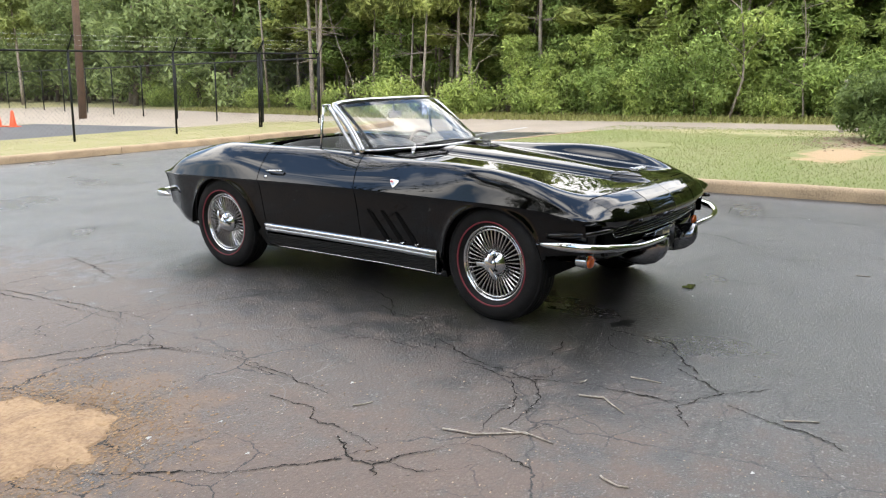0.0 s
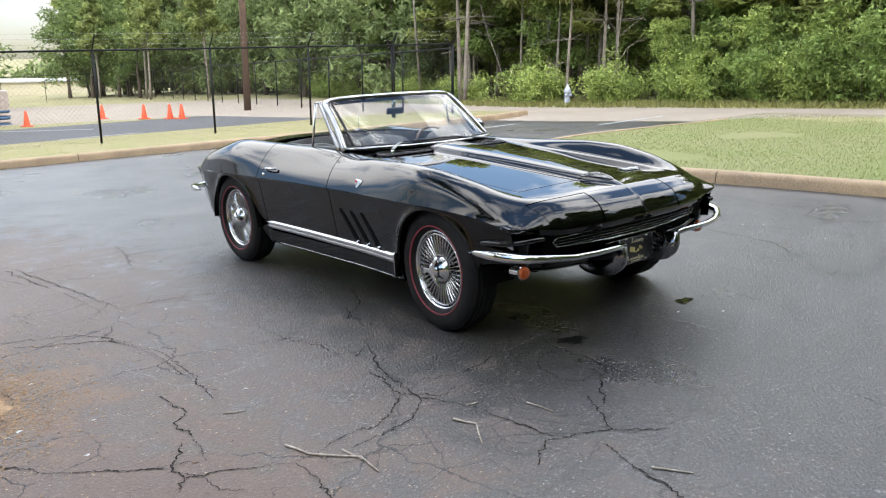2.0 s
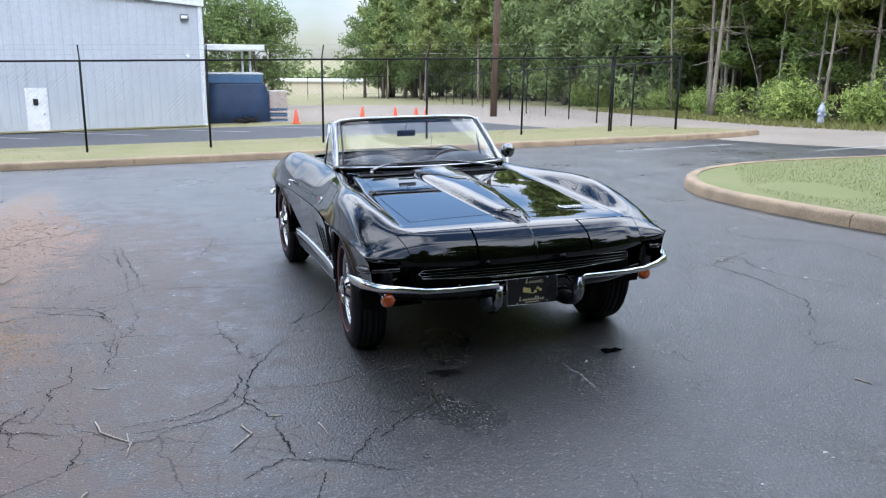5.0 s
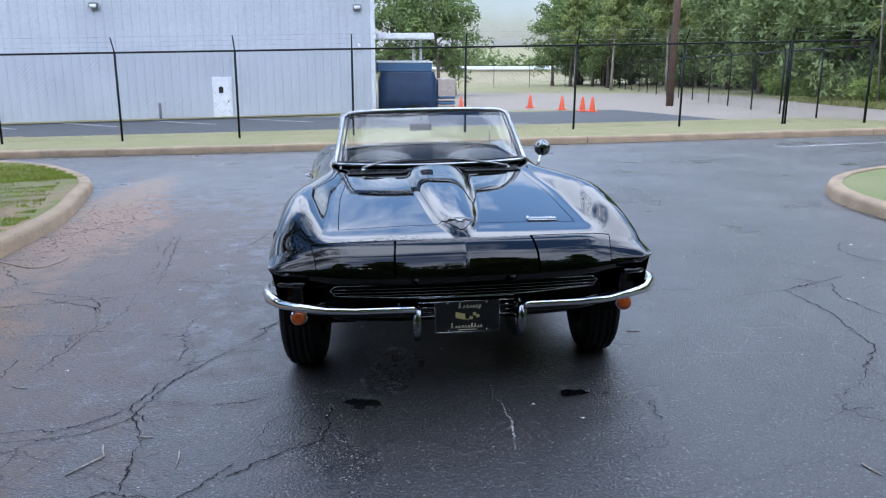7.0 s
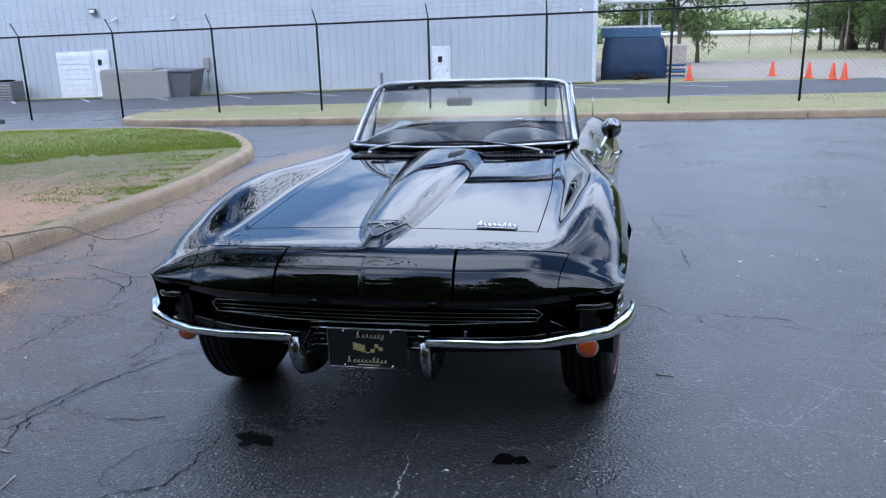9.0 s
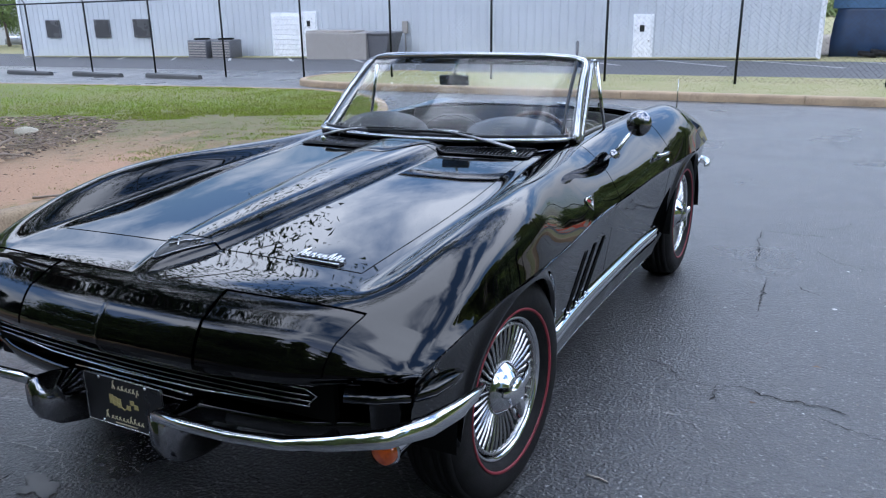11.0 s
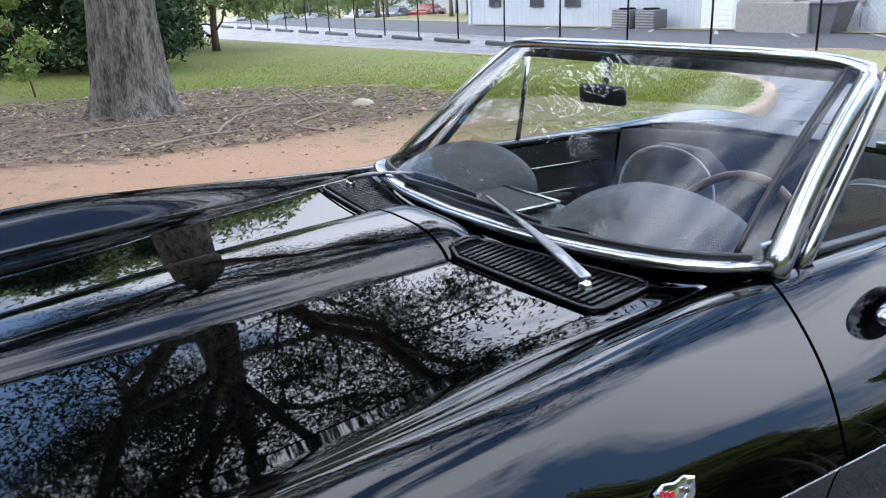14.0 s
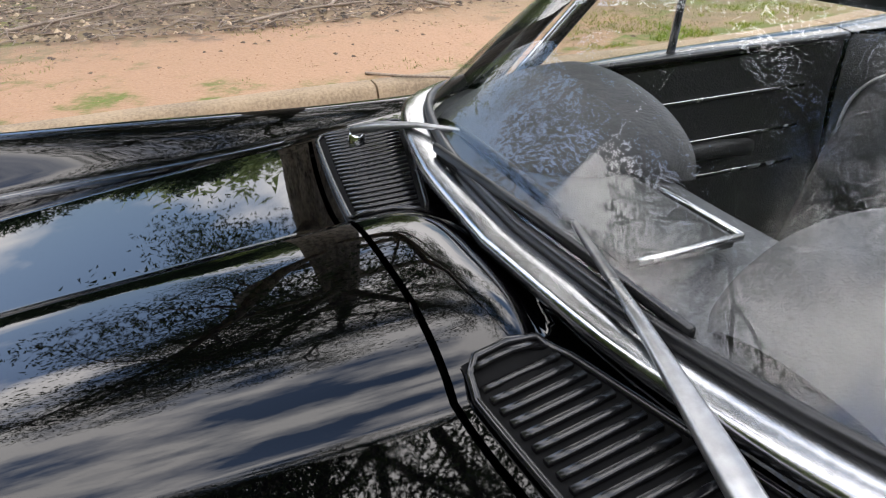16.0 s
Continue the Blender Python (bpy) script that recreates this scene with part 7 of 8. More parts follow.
# ---- the oak on the island ----
def oak():
    r = np.random.default_rng(12)
    tree = tagged(new("oak_tree"), "old oak with a thick furrowed grey trunk", "tree")
    bm = bmesh.new()
    rows = []
    zs = [-.15, 0, .08, .18, .32, .5, .8, 1.2, 1.8, 2.6, 3.4, 4.2, 5.0, 6.2, 7.6, 9.2]
    for z in zs:
        ring = []
        for k in range(56):
            a = 2 * math.pi * k / 56
            flare = .40 * math.exp(-z / .22) * (0.55 + .45 * math.cos(a * 5 + .6) + .2 * math.cos(a * 3))
            rad = .35 + .10 * math.exp(-z / .7) - .006 * z - .048 * max(0.0, z - 4.2) + .62 * max(0, flare)
            rad += .026 * math.sin(a * 17 + 2.5 * noise.noise((math.cos(a) * 2, math.sin(a) * 2, z * .8))) + .014 * noise.noise((math.cos(a) * 7, math.sin(a) * 7, z * 2.2))
            ring.append(Vector((rad * math.cos(a) + .015 * z + .10 * math.sin(z * .5), rad * math.sin(a) + .02 * z, z)))
        rows.append(ring)
    loft(bm, rows)
    centres = []
    for k in range(17):
        a = k * 2.4 + .4
        z0 = 3.5 + .34 * k
        length = (8.6 - .32 * k) * (.85 + .3 * r.random())
        pts = limb_points(r, Vector((.015 * z0 + .10 * math.sin(z0 * .5), .02 * z0, z0)), (math.cos(a), math.sin(a), .12 + .05 * k), length, .24, 8)
        tube(bm, pts, [(.15 - .004 * k) * (1 - .85 * j / 8) for j in range(9)], 7)
        for j in range(2, 9):
            for q in range(2):
                b = a + r.normal() * 1.0
                tw = limb_points(r, pts[j], (math.cos(b), math.sin(b), .2 + .5 * r.normal()), 1.0 + 1.3 * r.random(), .3, 4)
                tube(bm, tw, [.034, .024, .016, .009, .004], 5)
                centres += [tw[2], tw[3], tw[4], tw[4] + Vector(r.normal(size=3)) * .35]
    part("trunk", bm, OAK_BARK, tree)
    leaf_mesh("crown", centres, 150000, .60, .050, OAK_LEAF, tree, seed=13, folded=False)
    return tree


OAK_BARK = material("oak_bark", (0.25, 0.225, 0.19), 0.95, spot=(0.045, 0.038, 0.032), scale=13, fine=55, rough_var=0, bump=1.0, bump_scale=34, spread=.42)
stretch(OAK_BARK, (1.0, 1.0, 0.24))
ok = oak()
ok.matrix_basis = Matrix.Translation(on_ground(-8.6, .64, .10))
# evergreen hedge trees behind it, and a sapling
CEDAR = foliage("cedar_leaf", (0.034, 0.065, 0.024), (0.016, 0.034, 0.013), tr=.12)


def cedar(height, width, leaves, seed):
    r = np.random.default_rng(seed)
    t = tagged(new("cedar_tree"), "dark evergreen with branches to the ground", "tree", "evergreens")
    bm = bmesh.new()
    tube(bm, [(0, 0, -.1), (0, 0, height * .95)], [.10, .02], 8)
    cs = []
    for k in range(60):
        z = .2 + (height - .3) * (k / 60) ** 1.05
        a = k * 2.4
        w = width * .5 * (1 - .75 * (z / height) ** 1.4)
        p = limb_points(r, (0, 0, z), (math.cos(a), math.sin(a), .2), w, .1, 3)
        tube(bm, p, [.015, .011, .007, .003], 4)
        cs += p[1:]
    part("trunk", bm, BARK, t)
    leaf_mesh("foliage", cs, leaves, .36, .085, CEDAR, t, seed=seed, long=2.2, folded=False)
    return t


# past y -4 unseen, added to close sky gaps mirrored in the windshield
place(cedar(5.0, 3.2, 11000, 21), [(-15.6, 1.6, 0, 1.0), (-17.2, -.6, 1, 1.1), (-18.4, -3.2, 2, 1.0), (-19.5, -6.0, 3, 1.1), (-17.0, 2.6, 4, .75), (-18.6, -4.6, 5, 1.05), (-17.8, -1.9, 2.5, 1.0), (-19.6, -8.4, .5, 1.1), (-19.2, -10.8, 1.5, 1.0), (-18.8, -13.2, 3.5, 1.1)])
sp = tagged(new("sapling"), "thin young tree with sparse light leaves", "sapling")
bm = bmesh.new()
r = np.random.default_rng(3)
pts = limb_points(r, (0, 0, 0), (0, 0, 1), 1.9, .05, 6)
tube(bm, pts, [.014, .012, .010, .008, .006, .004, .002], 6)
cs = []
for k in range(12):
    q = limb_points(r, pts[1 + k % 5], (math.cos(k * 2.4), math.sin(k * 2.4), .7), .35, .15, 3)
    tube(bm, q, [.005, .004, .003, .002], 4)
    cs += q[1:]
part("stem", bm, BARK, sp)
leaf_mesh("leaves", cs, 900, .13, .055, LEAF_MID, sp, seed=4)
sp.matrix_basis = Matrix.Translation(on_ground(-11.7, -.12, .12))
# the round bush by the lawn
bs = tagged(new("bush"), "dense rounded dark green bush at the lawn's edge", "bush")
bm = bmesh.new()
r = np.random.default_rng(34)
cs = []
for k in range(46):
    a, q, h = r.random() * 6.28, math.sqrt(r.random()), r.random()
    tip = Vector((1.0 * q * math.cos(a) * (1 - .35 * h), 1.0 * q * math.sin(a) * (1 - .35 * h), .15 + 1.35 * h * (1 - .3 * q * q)))
    tube(bm, [Vector((tip.x * .25, tip.y * .25, -.05)), tip * .6, tip], [.018, .010, .003], 5)
    cs += [tip, tip * .85 + Vector(r.normal(size=3)) * .12]
part("stem", bm, BARK, bs)
leaf_mesh("leaves", cs, 16000, .26, .055, LEAF_DARK, bs, seed=34, folded=False)
bs.matrix_basis = Matrix.Translation(on_ground(12.0, -1.32, .12))
bm = bmesh.new()
box(bm, 0, 0, .52, .09, .09, 1.14, .012)
stake = finish("stake", bm, material("grey_wood", (0.36, 0.32, 0.27), .9, spot=(0.22, 0.19, 0.16), scale=6, fine=60, bump=.5), smooth=False)
stake.matrix_world = Matrix.Translation(on_ground(13.6, -.20, .10))
tagged(stake, "weathered grey wooden stake beside the bush", "post")

# ---- litter, sticks, cracks, stains ----
def flat_patch(name, outline, h, mat, label, category):
    bm = bmesh.new()
    f = bm.faces.new([bm.verts.new(on_ground(x, y, h)) for x, y in outline])
    bmesh.ops.triangulate(bm, faces=[f])
    bmesh.ops.recalc_face_normals(bm, faces=bm.faces)
    if bm.faces[:][0].normal.z < 0:
        bmesh.ops.reverse_faces(bm, faces=bm.faces)
    return tagged(finish(name, bm, mat, smooth=False), label, category, kind="structure")


def ragged(cx, cy, rx, ry, seed, n=64, rough=.22, turn=0.0):
    out = []
    for k in range(n):
        a = 2 * math.pi * k / n
        q = 1 + rough * noise.noise((math.cos(a) * 1.8 + seed, math.sin(a) * 1.8, seed * .7)) + rough * .6 * noise.noise((math.cos(a) * 5, math.sin(a) * 5 + seed, 3.1))
        x, y = rx * q * math.cos(a), ry * q * math.sin(a)
        out.append((cx + x * math.cos(turn) - y * math.sin(turn), cy + x * math.sin(turn) + y * math.cos(turn)))
    return out


PALE_CRACK = material("pale_crack", (0.46, 0.45, 0.42), 0.9, spot=(0.06, 0.06, 0.055), scale=20, fine=60)
crack_count = 0
CRUMBS = []


def crack(pts, mat=None, thick=1.0):
    """A jagged crack through the given turns, with broken crumbling edges."""
    global crack_count
    crack_count += 1
    r = np.random.default_rng(100 + crack_count)
    line = []
    for a, b in zip(pts, pts[1:]):
        a, b = Vector(a), Vector(b)
        n = max(2, int((b - a).length / .011))
        nr = Vector((-(b - a).y, (b - a).x)).normalized()
        sway = 0.0
        for k in range(n):
            sway = sway * .80 + r.normal() * .0068
            line.append(a.lerp(b, k / n) + nr * sway * min(1.0, 3 * min(k, n - k) / n))
    line.append(Vector(pts[-1]))
    bm = bmesh.new()
    prev = None
    for i, p in enumerate(line):
        d = (line[min(i + 1, len(line) - 1)] - line[max(i - 1, 0)]).normalized()
        nr = Vector((-d.y, d.x))
        w = thick * (.0007 + .0024 * abs(noise.noise((p.x * 5.1, p.y * 5.1, crack_count))) + .0019 * abs(r.normal())) * (1.0 if 0 < i < len(line) - 1 else .2)
        # healed stretches close up
        w *= min(1.15, max(.25, .95 + 1.8 * noise.noise((p.x * 2.3 + 7, p.y * 2.3, 4.4))))
        q = [bm.verts.new(on_ground(*(p + nr * s * w), .003 if mat is None else .0045)) for s in (1, -1)]
        if prev:
            bm.faces.new((prev[0], prev[1], q[1], q[0]))
        prev = q
    bmesh.ops.recalc_face_normals(bm, faces=bm.faces)
    if sum(f.normal.z for f in bm.faces) < 0:
        bmesh.ops.reverse_faces(bm, faces=bm.faces)
    if mat is None and thick >= 1:
        for p in line:
            if r.random() < .42 and noise.noise((p.x * 3.1, p.y * 3.1, 2.2)) > -.12:
                CRUMBS.append((p.x + .010 * r.normal(), p.y + .010 * r.normal()))
    tagged(finish("crack", bm, mat or CRACK, smooth=False), "jagged crack in the asphalt", "crack", "asphalt cracks", "structure")


crack([(-2.92, 0.47), (-2.41, 0.22), (-2.30, 0.06), (-2.23, -0.14), (-2.19, -0.56), (-2.21, -0.85)])
crack([(-2.41, 0.22), (-2.14, 0.60), (-2.15, 0.74), (-2.18, 1.29)])
crack([(-2.13, 0.64), (-1.68, 0.55), (-1.22, 0.36)])
crack([(-2.23, -0.14), (-1.93, -0.17)])
crack([(-2.32, 2.39), (-2.27, 2.06), (-2.22, 1.52)])
crack([(-2.24, 2.15), (-1.59, 2.14)])
crack([(-1.37, 2.66), (-1.43, 2.23), (-1.59, 1.55), (-1.64, 1.35)])
crack([(-1.44, 2.17), (-0.67, 2.06)])
crack([(-2.40, -1.04), (-2.38, -1.31), (-2.47, -1.38), (-2.46, -1.55)])
crack([(-2.52, -1.59), (-2.63, -1.76), (-2.63, -1.88), (-2.47, -1.94), (-2.28, -2.06), (-2.04, -2.01), (-1.85, -2.02), (-1.61, -1.85)])
crack([(-1.59, -1.84), (-1.53, -1.50)])
crack([(-1.58, -1.83), (-1.47, -1.97), (-1.31, -1.95)])
crack([(-2.63, -1.88), (-2.69, -1.94)])
crack([(-2.27, -2.07), (-2.27, -2.24), (-2.31, -2.39)])
crack([(-0.84, -1.77), (-0.36, -1.68), (0.25, -1.82), (0.67, -1.84)], PALE_CRACK, .7)
crack([(-1.01, -2.43), (-1.20, -2.72), (-1.46, -2.60), (-1.63, -2.72)])
crack([(-1.32, -2.78), (-1.38, -2.94), (-1.41, -3.12), (-1.50, -3.27)])
crack([(-1.20, -2.72), (-1.03, -2.88)])
crack([(-1.93, -0.69), (-1.71, -0.69), (-1.53, -0.76)])
crack([(-0.72, -0.12), (-0.87, -0.46), (-1.13, -0.70)])
crack([(-1.07, -0.86), (-1.32, -1.17), (-1.46, -1.27)])
crack([(-2.05, -2.11), (-1.71, -2.07), (-1.55, -1.92), (-1.47, -1.52), (-1.35, -1.25), (-1.13, -0.86), (-1.00, -0.49)])
crack([(-1.55, -1.92), (-1.47, -2.08), (-1.44, -2.32), (-1.41, -2.60)])
crack([(-2.23, -1.25), (-2.17, -0.81), (-2.15, -0.49), (-2.30, -0.03), (-2.73, 0.25)])
crack([(-2.32, 0.04), (-2.02, 0.52), (-2.18, 1.84), (-2.25, 2.37)])
crack([(-1.49, -1.19), (-1.58, -0.57), (-1.49, -0.22)])
crack([(1.70, -0.33), (2.01, -0.45), (2.41, -0.37), (2.42, -0.91), (2.33, -1.39), (2.28, -1.57), (1.98, -1.94), (1.75, -2.13)])
crack([(2.41, -0.37), (3.00, -0.08)])
crack([(-1.03, -2.54), (-0.87, -2.40), (-0.67, -2.27), (-0.64, -1.89)])
crack([(-1.22, -1.84), (-0.96, -1.77)])
crack([(-0.06, -1.69), (0.13, -1.71), (0.41, -1.72), (0.52, -1.72)], PALE_CRACK, 1.4)
crack([(0.13, -1.75), (0.15, -2.03), (0.15, -2.27), (0.12, -2.48)], PALE_CRACK, 1.4)
crack([(0.41, -1.72), (0.40, -1.60)], PALE_CRACK, 1.4)
crack([(1.01, -0.08), (1.11, -0.10), (1.18, -0.22), (1.31, -0.21), (1.40, -0.18), (1.54, -0.23), (1.79, -0.26)])
crack([(1.31, -0.21), (1.31, -0.35)])
crack([(0.70, 2.31), (1.10, 2.39), (1.57, 2.39)])
crack([(1.17, 2.36), (1.23, 1.57), (1.33, 1.22), (1.35, 0.73)])
crack([(1.50, 1.23), (1.61, 1.12)])
r = np.random.default_rng(78)
for k in range(64):
    # hairline cracks about the car, wandering a long way
    x, y = r.uniform(-3.3, 3.6), r.uniform(-4.4, 3.2)
    a = r.uniform(0, 6.28)
    pts = [(x, y)]
    for j in range(r.integers(2, 7)):
        a += r.normal() * .7
        pts.append((pts[-1][0] + .11 * math.cos(a), pts[-1][1] + .11 * math.sin(a)))
    crack(pts, None if k % 4 else PALE_CRACK, .5)
r = np.random.default_rng(77)
for k in range(46):
    # finer cracks over the rest of the lot
    x, y = r.uniform(-3.4, 9), r.uniform(-9, 10.5)
    if -3.0 < x < 2.4 and -4.5 < y < 3:
        continue
    a = r.uniform(0, 6.28)
    pts = [(x, y)]
    for j in range(r.integers(3, 9)):
        a += r.normal() * .6
        pts.append((pts[-1][0] + .35 * math.cos(a), pts[-1][1] + .35 * math.sin(a)))
    crack(pts)

OIL = material("oil_stain", (0.006, 0.006, 0.006), 0.35)
WET_OIL = material("wet_oil", (0.005, 0.005, 0.006), 0.04, rough_var=0.02, spec=0.8)
for cx, cy, rx, ry, s in ((-.50, -1.905, .060, .052, 1), (.512, -1.922, .046, .030, 2), (-.62, -1.83, .012, .006, 3), (.66, -1.95, .014, .008, 4)):
    flat_patch("oil_stain", ragged(cx, cy, rx, ry, s * 3.3, 40, .9), .004, WET_OIL if s == 2 else OIL, "small black oil stain on the asphalt", "stain")
TWIG = material("dry_twig", (0.46, 0.42, 0.36), 0.85, spot=(0.26, 0.22, 0.17), scale=30)
stick_paths = [[(-1.59, -2.20), (-1.555, -2.30), (-1.66, -2.45)], [(-2.22, -1.90), (-2.20, -2.04), (-2.07, -2.21), (-2.08, -2.34)], [(-2.08, -2.10), (-2.07, -2.22)],
               [(-2.27, -1.44), (-2.18, -1.48)], [(-1.26, -2.30), (-1.24, -2.44)], [(1.43, -2.77), (1.45, -2.86)], [(-1.45, -2.13), (-1.40, -2.14)], [(1.06, -1.07), (1.13, -1.08)],
               [(-1.35, -3.02), (-1.28, -3.14)], [(-2.21, -2.61), (-2.24, -2.66), (-2.23, -2.73)]]
for p in stick_paths:
    bm = bmesh.new()
    fat = .0046 if len(p) > 2 else .0036
    pts = []
    for a, b in zip(p, p[1:]):
        for t in (0, .5):
            q = Vector(a).lerp(Vector(b), t)
            pts.append(on_ground(q.x + .004 * r.normal(), q.y + .004 * r.normal(), fat * 1.1))
    pts.append(on_ground(*p[-1], fat * .8))
    tube(bm, pts, [fat * (1 - .45 * i / len(pts)) for i in range(len(pts))], 6)
    tagged(finish("stick", bm, TWIG), "thin dry stick lying on the asphalt", "stick", "sticks")
# the low mound of sand washed onto the asphalt
SAND = material("pale_sand", (0.42, 0.285, 0.165), .95, spot=(0.24, 0.15, 0.085), scale=7, fine=55, bump=.9, bump_scale=26)
edge = ragged(-3.24, -.52, .31, .40, 5.5, 72, .42)
bm = bmesh.new()
rows = []
for f in (1.0, .96, .88, .76, .6, .42, .22, .02):
    row = []
    for x, y in edge:
        px, py = -3.22 + (x + 3.22) * f, -.52 + (y + .52) * f
        h = .0015 + .020 * (1 - f ** 2.2) * (.75 + .5 * noise.noise((px * 6, py * 6, 1))) + .006 * (f < .95) * noise.noise((px * 23, py * 23, 4))
        row.append(on_ground(px, py, max(.001, h)))
    rows.append(row)
loft(bm, rows)
bmesh.ops.recalc_face_normals(bm, faces=bm.faces)
if sum(f.normal.z for f in bm.faces) < 0:
    bmesh.ops.reverse_faces(bm, faces=bm.faces)
tagged(finish("sand", bm, SAND), "low mound of pale orange sand on the asphalt", "sand", kind="stuff")
# crumbs, dead leaves and grit on the asphalt
def scatter(name, count, area, size, mat, label, category, seed, flat=.25, h=0.0, avoid=None):
    r = np.random.default_rng(seed)
    V, F = [], []
    while len(F) < count * 4:
        x, y = area(r)
        if avoid and avoid(x, y):
            continue
        s = size * (.5 + 1.3 * r.random() ** 2)
        a = r.random() * 6.28
        c = len(V)
        p = on_ground(x, y, h)
        for k in range(3):
            V.append((p.x + s * math.cos(a + 2.1 * k), p.y + s * .6 * math.sin(a + 2.1 * k), p.z + .001))
        V.append((p.x, p.y, p.z + s * flat))
        F += [(c, c + 1, c + 3), (c + 1, c + 2, c + 3), (c + 2, c, c + 3), (c, c + 2, c + 1)]
    return tagged(from_arrays(name, V, F, mat), label, category, kind="stuff")


scatter("sand_grains", 9000, lambda r: (-3.22 + .25 * r.normal(), -.52 + .32 * r.normal()), .0075, SAND, "loose sand thinning out over the asphalt", "sand", 19, .35, .002, lambda x, y: x < -3.58)
crumb_at = iter(CRUMBS)
scatter("crack_crumbs", len(CRUMBS) - 1, lambda r: next(crumb_at), .0046, material("crack_crumb", (0.30, 0.285, 0.26), .95, spot=(0.13, 0.12, 0.11), per_island=.5), "pale crumbs broken from the cracks' edges", "grit", 18, .5, .002)
GRIT = material("pale_grit", (0.36, 0.34, 0.30), 0.9, spot=(0.16, 0.14, 0.12), per_island=.5)
scatter("grit", 5200, lambda r: (r.uniform(-3.5, 4.4), r.uniform(-4.6, 4.5)), .0042, GRIT, "pale crumbs of stone on the asphalt", "grit", 5, .7)
DEADLEAF = material("dead_leaf", (0.20, 0.14, 0.09), 0.9, spot=(0.11, 0.07, 0.045), per_island=.5)
scatter("dead_leaves", 110, lambda r: (r.uniform(-3.4, 4), r.uniform(-5, 4)), .014, DEADLEAF, "small dead leaves on the asphalt", "leaves", 6, .2)
scatter("white_chips", 130, lambda r: (r.uniform(-3.2, 4), r.uniform(-4.5, 3)), .011, WHITEP, "white chips of shell and stone", "grit", 8, .4)
LITTER = material("leaf_litter", (0.27, 0.19, 0.13), 0.95, spot=(0.15, 0.10, 0.07), per_island=.55)


def litter_spot(r):
    a, q = r.random() * 6.28, math.sqrt(r.random())
    return -8.3 + 2.6 * q * math.cos(a), .6 + 4.0 * q * math.sin(a)


scatter("leaf_litter", 4200, litter_spot, .030, LITTER, "brown leaf litter under the oak", "leaves", 9, .35, .142)
scatter("dark_litter", 3000, litter_spot, .042, material("dark_litter", (0.085, 0.06, 0.042), .95, spot=(0.05, 0.035, 0.026), per_island=.5), "dark rotting leaves under the oak", "leaves", 14, .25, .143)
scatter("pale_litter", 1000, litter_spot, .040, material("pale_litter", (0.46, 0.36, 0.25), .9, spot=(0.34, 0.24, 0.15), per_island=.5), "dry tan leaves under the oak", "leaves", 15, .45, .145)
scatter("soil_litter", 420, lambda r: (-5.9 + .75 * r.normal(), r.uniform(-4.5, 3.6)), .024, LITTER, "dead leaves strewn on the bare soil", "leaves", 16, .3, .128, lambda x, y: x > -3.95)
scatter("dirt_crumbs", 2600, lambda r: (r.uniform(-6.6, -3.9), r.uniform(-4.5, 3.2)), .008, material("dirt_clod", (0.40, 0.24, 0.14), .95, spot=(0.30, 0.18, 0.105), per_island=.4), "crumbs of orange soil on the bare ground", "soil", 12, .5, .126)
scatter("kerb_litter", 700, lambda r: (r.uniform(-3.6, -3.05) + .25 * r.normal(), r.uniform(1.2, 4.6)), .011, LITTER, "dead leaves washed against the kerb", "leaves", 10, .35, .003, lambda x, y: x < -3.6)
scatter("bush_litter", 700, lambda r: (11.5 + .9 * r.normal(), -1.2 + .6 * r.normal()), .035, LITTER, "dead leaves round the bush", "leaves", 11, .35, .125)
TWIG_GREY = material("grey_twig", (0.36, 0.29, 0.23), 0.9, spot=(0.20, 0.15, 0.115))
bm = bmesh.new()
for k in range(1500):
    x, y = litter_spot(r)
    a, l = r.random() * 6.28, .08 + .42 * r.random() ** 2
    tube(bm, [on_ground(x, y, .15), on_ground(x + l * .5 * math.cos(a), y + l * .5 * math.sin(a), .155 + .02 * r.random()), on_ground(x + l * math.cos(a + .3 * r.normal()), y + l * math.sin(a + .3 * r.normal()), .15)],
         [.0055, .0045, .0025], 4, cap=False)
tagged(finish("twig_litter", bm, TWIG_GREY), "small fallen twigs under the oak", "twigs", kind="stuff")
for p in ([(-6.35, .95, .15), (-6.9, 1.3, .20), (-7.6, 1.9, .26), (-8.2, 2.0, .22)], [(-7.0, 1.35, .20), (-7.1, 2.0, .30), (-7.4, 2.4, .34)], [(-7.7, 2.9, .16), (-8.0, 1.9, .18), (-8.3, .9, .16)], [(-7.2, -.4, .15), (-7.3, .4, .17), (-7.5, 1.2, .16)],
          [(-6.6, -1.6, .15), (-7.0, -1.0, .17), (-7.6, -.7, .15)],
          [(-5.9, 1.9, .14), (-6.3, 1.75, .17), (-6.5, 2.2, .24), (-6.9, 2.25, .30), (-7.3, 2.7, .24)], [(-6.6, 2.2, .22), (-6.9, 2.0, .42), (-7.0, 1.95, .50)], [(-6.0, .2, .14), (-6.3, .8, .16), (-6.4, 1.3, .15)]):
    bm = bmesh.new()
    q = smooth_path([Vector(v) for v in p], .12)
    tube(bm, [on_ground(v.x + .01 * r.normal(), v.y + .01 * r.normal(), v.z + .01) for v in q], [.016 * (1 - .6 * i / len(q)) for i in range(len(q))], 6)
    tagged(finish("fallen_branch", bm, TWIG_GREY), "grey fallen branch lying in leaf litter", "branch", "fallen branches")
bm = bmesh.new()
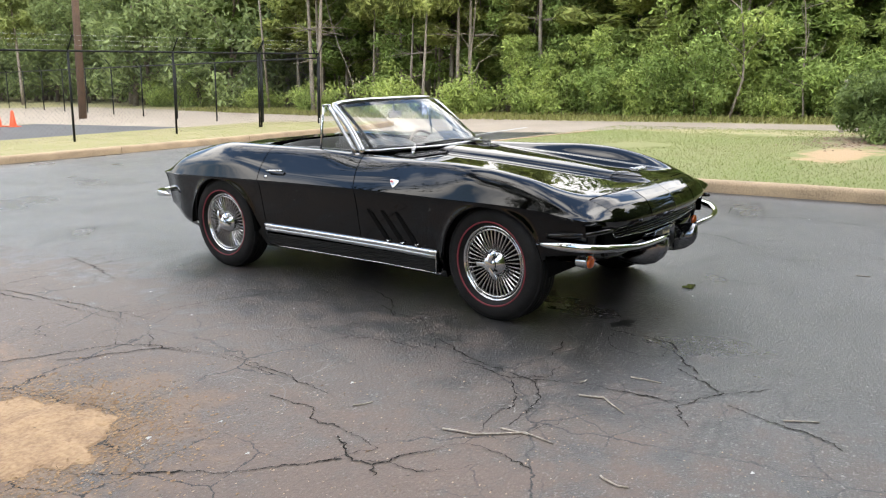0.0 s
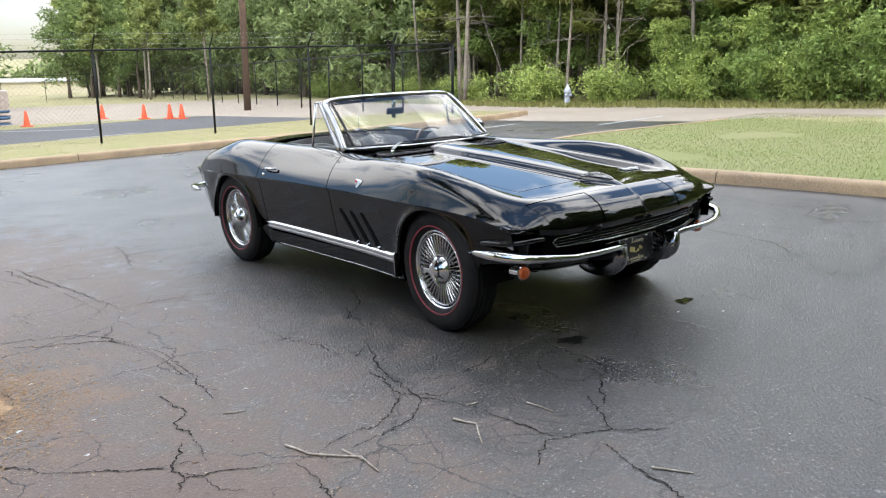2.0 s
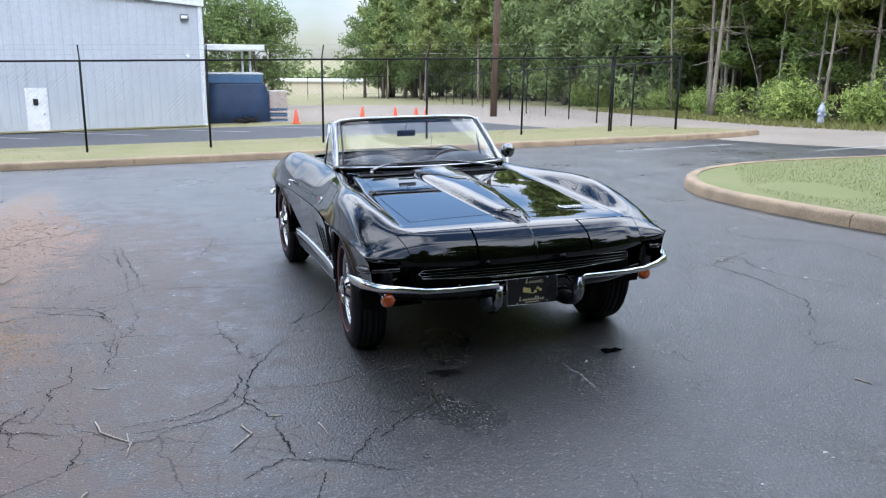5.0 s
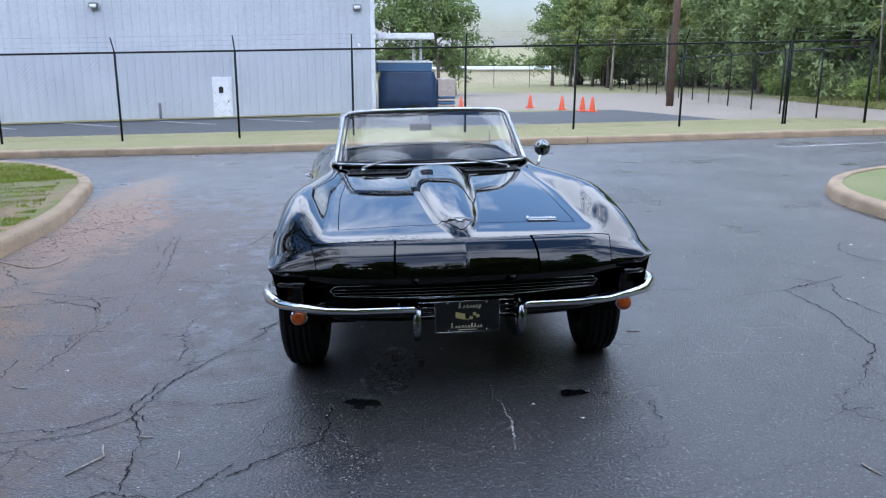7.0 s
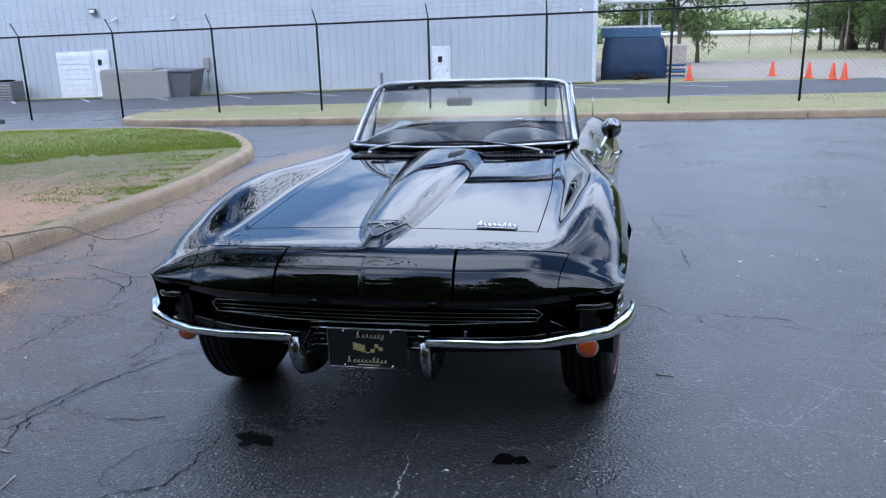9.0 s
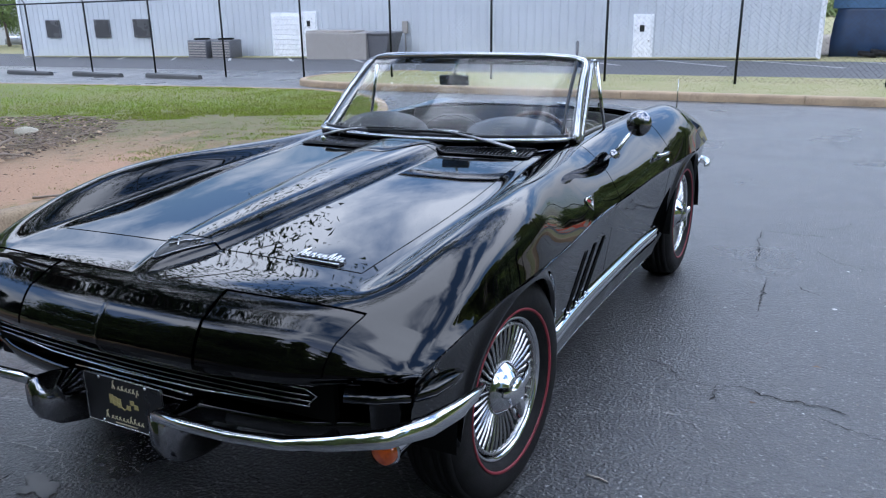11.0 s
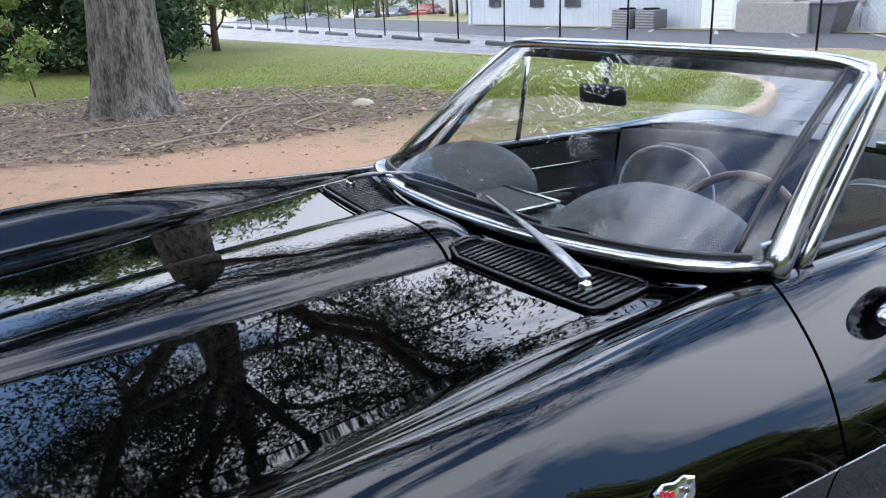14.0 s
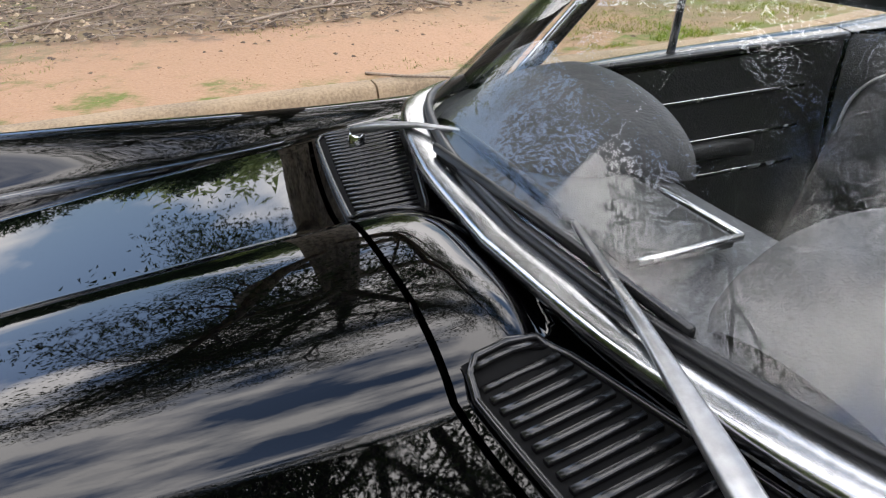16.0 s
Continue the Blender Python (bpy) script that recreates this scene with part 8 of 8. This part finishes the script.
q = smooth_path([Vector(v) for v in ((-3.98, .62, .135), (-3.75, .78, .15), (-3.53, 1.05, .15), (-3.32, 1.01, .115), (-3.14, 1.01, .065), (-3.07, 1.17, .03), (-3.04, 1.42, .012), (-3.03, 1.64, .008))], .05)
tube(bm, [on_ground(v.x, v.y, v.z) for v in q], [.010 * (1 - .65 * i / len(q)) for i in range(len(q))], 6)
q = smooth_path([Vector(v) for v in ((-3.53, 1.05, .15), (-3.62, 1.3, .18), (-3.72, 1.5, .19), (-3.82, 1.86, .15))], .05)
tube(bm, [on_ground(v.x, v.y, v.z) for v in q], [.006 * (1 - .5 * i / len(q)) for i in range(len(q))], 6)
tagged(finish("fallen_branch", bm, TWIG_GREY), "thin bent branch lying across the kerb", "branch", "fallen branches")
bm = bmesh.new()
bmesh.ops.create_icosphere(bm, subdivisions=3, radius=.13)
for v in bm.verts:
    v.co *= 1 + .25 * noise.noise(v.co * 9)
    v.co.z *= .5
rk = finish("rock", bm, material("pale_rock", (0.50, 0.46, 0.36), .9, spot=(0.36, 0.32, 0.24), bump=.6))
rk.matrix_world = Matrix.Translation(on_ground(-7.55, 3.12, .15)) @ Matrix.Scale(1.0, 4)
tagged(rk, "pale rounded rock in the grass", "rock")

# ---- grass ----
def grass(name, count, area, tall, mat, label, seed, h=.12, avoid=None):
    r = np.random.default_rng(seed)
    P = []
    while len(P) < count:
        x, y = area(r)
        if avoid and avoid(x, y):
            continue
        P.append((x, y, gz(x, y) + h))
    P = np.array(P)
    n = len(P)
    a = r.random(n) * 6.28
    hgt = tall * (.4 + .9 * r.random(n))
    w = .35 * hgt * (.25 + .2 * r.random(n))
    V = np.empty((n * 3, 3))
    d = np.stack([np.cos(a), np.sin(a), np.zeros(n)], 1)
    V[0::3] = P - d * w[:, None]
    V[1::3] = P + d * w[:, None]
    b = r.normal(size=(n, 2)) * .45
    V[2::3] = P + np.stack([b[:, 0] * hgt, b[:, 1] * hgt, hgt], 1)
    F = np.arange(n * 3).reshape(-1, 3)
    me = bpy.data.meshes.new(name)
    me.vertices.add(n * 3)
    me.vertices.foreach_set("co", V.ravel())
    me.loops.add(n * 3)
    me.loops.foreach_set("vertex_index", F.ravel().astype(np.int32))
    me.polygons.add(n)
    me.polygons.foreach_set("loop_start", np.arange(0, n * 3, 3, dtype=np.int32))
    me.update(calc_edges=True)
    me.materials.append(mat)
    return tagged(new(name, me), label, "grass", kind="stuff")


GRASS = foliage("grass_blade", (0.205, 0.29, 0.022), (0.185, 0.20, 0.03), .6, .3)
GRASS_DRY = foliage("dry_grass_blade", (0.27, 0.26, 0.10), (0.19, 0.20, 0.065), .7, .3)
LAWN_GRASS = foliage("lawn_blade", (0.185, 0.235, 0.065), (0.19, 0.205, 0.07), .6, .3)


def island_area(r):
    d = 1 / (1 / 4.5 + (1 / 22 - 1 / 4.5) * r.random())
    a = radians(r.uniform(60, 196))
    return -3.5 + d * math.cos(a), 2 + d * math.sin(a)


from_edge = [(p.x, p.y) for p in isl]


def island_edge_y(x):
    best = min(((abs(px - x), py) for px, py in from_edge if py > 2.5), default=(9, 0))
    return best[1]


def off_island(x, y):
    if x > -4.0 or y > island_edge_y(x) - .3:
        return True
    bare = (x + 8.3) ** 2 / 2.9 ** 2 + (y - .6) ** 2 / 4.4 ** 2 + .55 * noise.noise((x * 1.7, y * 1.7, 1)) + .35 * noise.noise((x * 6, y * 6, 1))
    if bare + 1.1 * noise.noise((x * 3.1, y * 3.1, 8)) < .72:
        return True
    soil = max(1.35 - math.hypot((x + 4.5) / 1.5, max(0.0, y - 1.0) / 3.2), 1.0 - math.hypot((x + 6.2) / 1.7, (y - 4.0) / 1.7))
    return soil + .8 * noise.noise((x * 1.3, y * 1.3, 4)) + .7 * noise.noise((x * 9, y * 9, 7)) > .25


grass("grass", 90000, island_area, .028, GRASS, "green grass of the island lawn", 21, .125, off_island)


def lawn_area(r):
    return r.uniform(4.9, 14.0), r.uniform(-5, 5)


def off_lawn(x, y):
    if x < 4.95 + max(0, (y - 1.5)) ** 1.5 * .32 or y > 4.95:
        return True
    return noise.noise((x * .6, y * .6, 2)) < -.5 or (x - 8.9) ** 2 / 1.7 + (y + 1.1) ** 2 / .4 < 1 or (x - 11.6) ** 2 / 2.4 + (y + 1.4) ** 2 / 1.2 < 1


grass("grass", 60000, lawn_area, .024, LAWN_GRASS, "mown lawn grass, yellowing", 22, .12, off_lawn)
grass("grass", 26000, lambda r: (r.uniform(-10.2, 12.4), r.uniform(11.3, 15.3)), .022, GRASS_DRY, "dry grass under the fence", 23, .12)
grass("grass", 22000, lambda r: (lambda p: (p[0], p[1]))((lambda q: (q.x + r.uniform(-2.2, 1.0), q.y + r.uniform(-.3, .3)))(EDGE[r.integers(30, 110)])), .16, GRASS_DRY, "tall rank grass at the wood's edge", 24, 0.0)

def tuft_area(r):
    return r.uniform(-9.0, -3.95), r.uniform(-3.0, 8.5)


def off_tufts(x, y):
    if y > island_edge_y(x) - .25 or x > -3.95 - max(0, y - 3) * .25:
        return True
    return noise.noise((x * 1.1, y * 1.1, 9)) + .8 * noise.noise((x * 7, y * 7, 3)) < ((.35 if x > -5.4 else .1) if y > 2.0 else .55)


KERB_BANDS = [[p for p in offset(isl, a) if p.y > 2.3 and p.x > -14.0] for a in (.24, .34, .46, .60, .78, 1.0, 1.3)]


def kerbside(r):
    band = KERB_BANDS[int(7 * r.random() ** 1.4)]
    p = band[int(r.integers(len(band)))]
    return p.x + .09 * r.normal(), p.y + .09 * r.normal()


def off_kerbside(x, y):
    return y > island_edge_y(x) - .22 or x > -3.88 - max(0, y - 3) * .25 or noise.noise((x * 1.6, y * 1.6, 5)) + .7 * noise.noise((x * 6, y * 6, 2)) < -.02


grass("grass", 26000, kerbside, .020, GRASS, "clumps of green grass along the kerb", 27, .125, off_kerbside)
grass("dry_tufts", 14000, tuft_area, .018, GRASS_DRY, "sparse dry tufts on the bare soil", 25, .125, off_tufts)
scatter("roadside_grit", 6500, lambda r: (-3.62 + 1.9 * r.random() ** 1.6, r.uniform(-3.6, 5.0)), .0052, material("sandy_grit", (0.44, 0.35, 0.26), .95, spot=(0.20, 0.14, 0.10), per_island=.5), "sand and grit washed along the kerb", "grit", 13, .6)
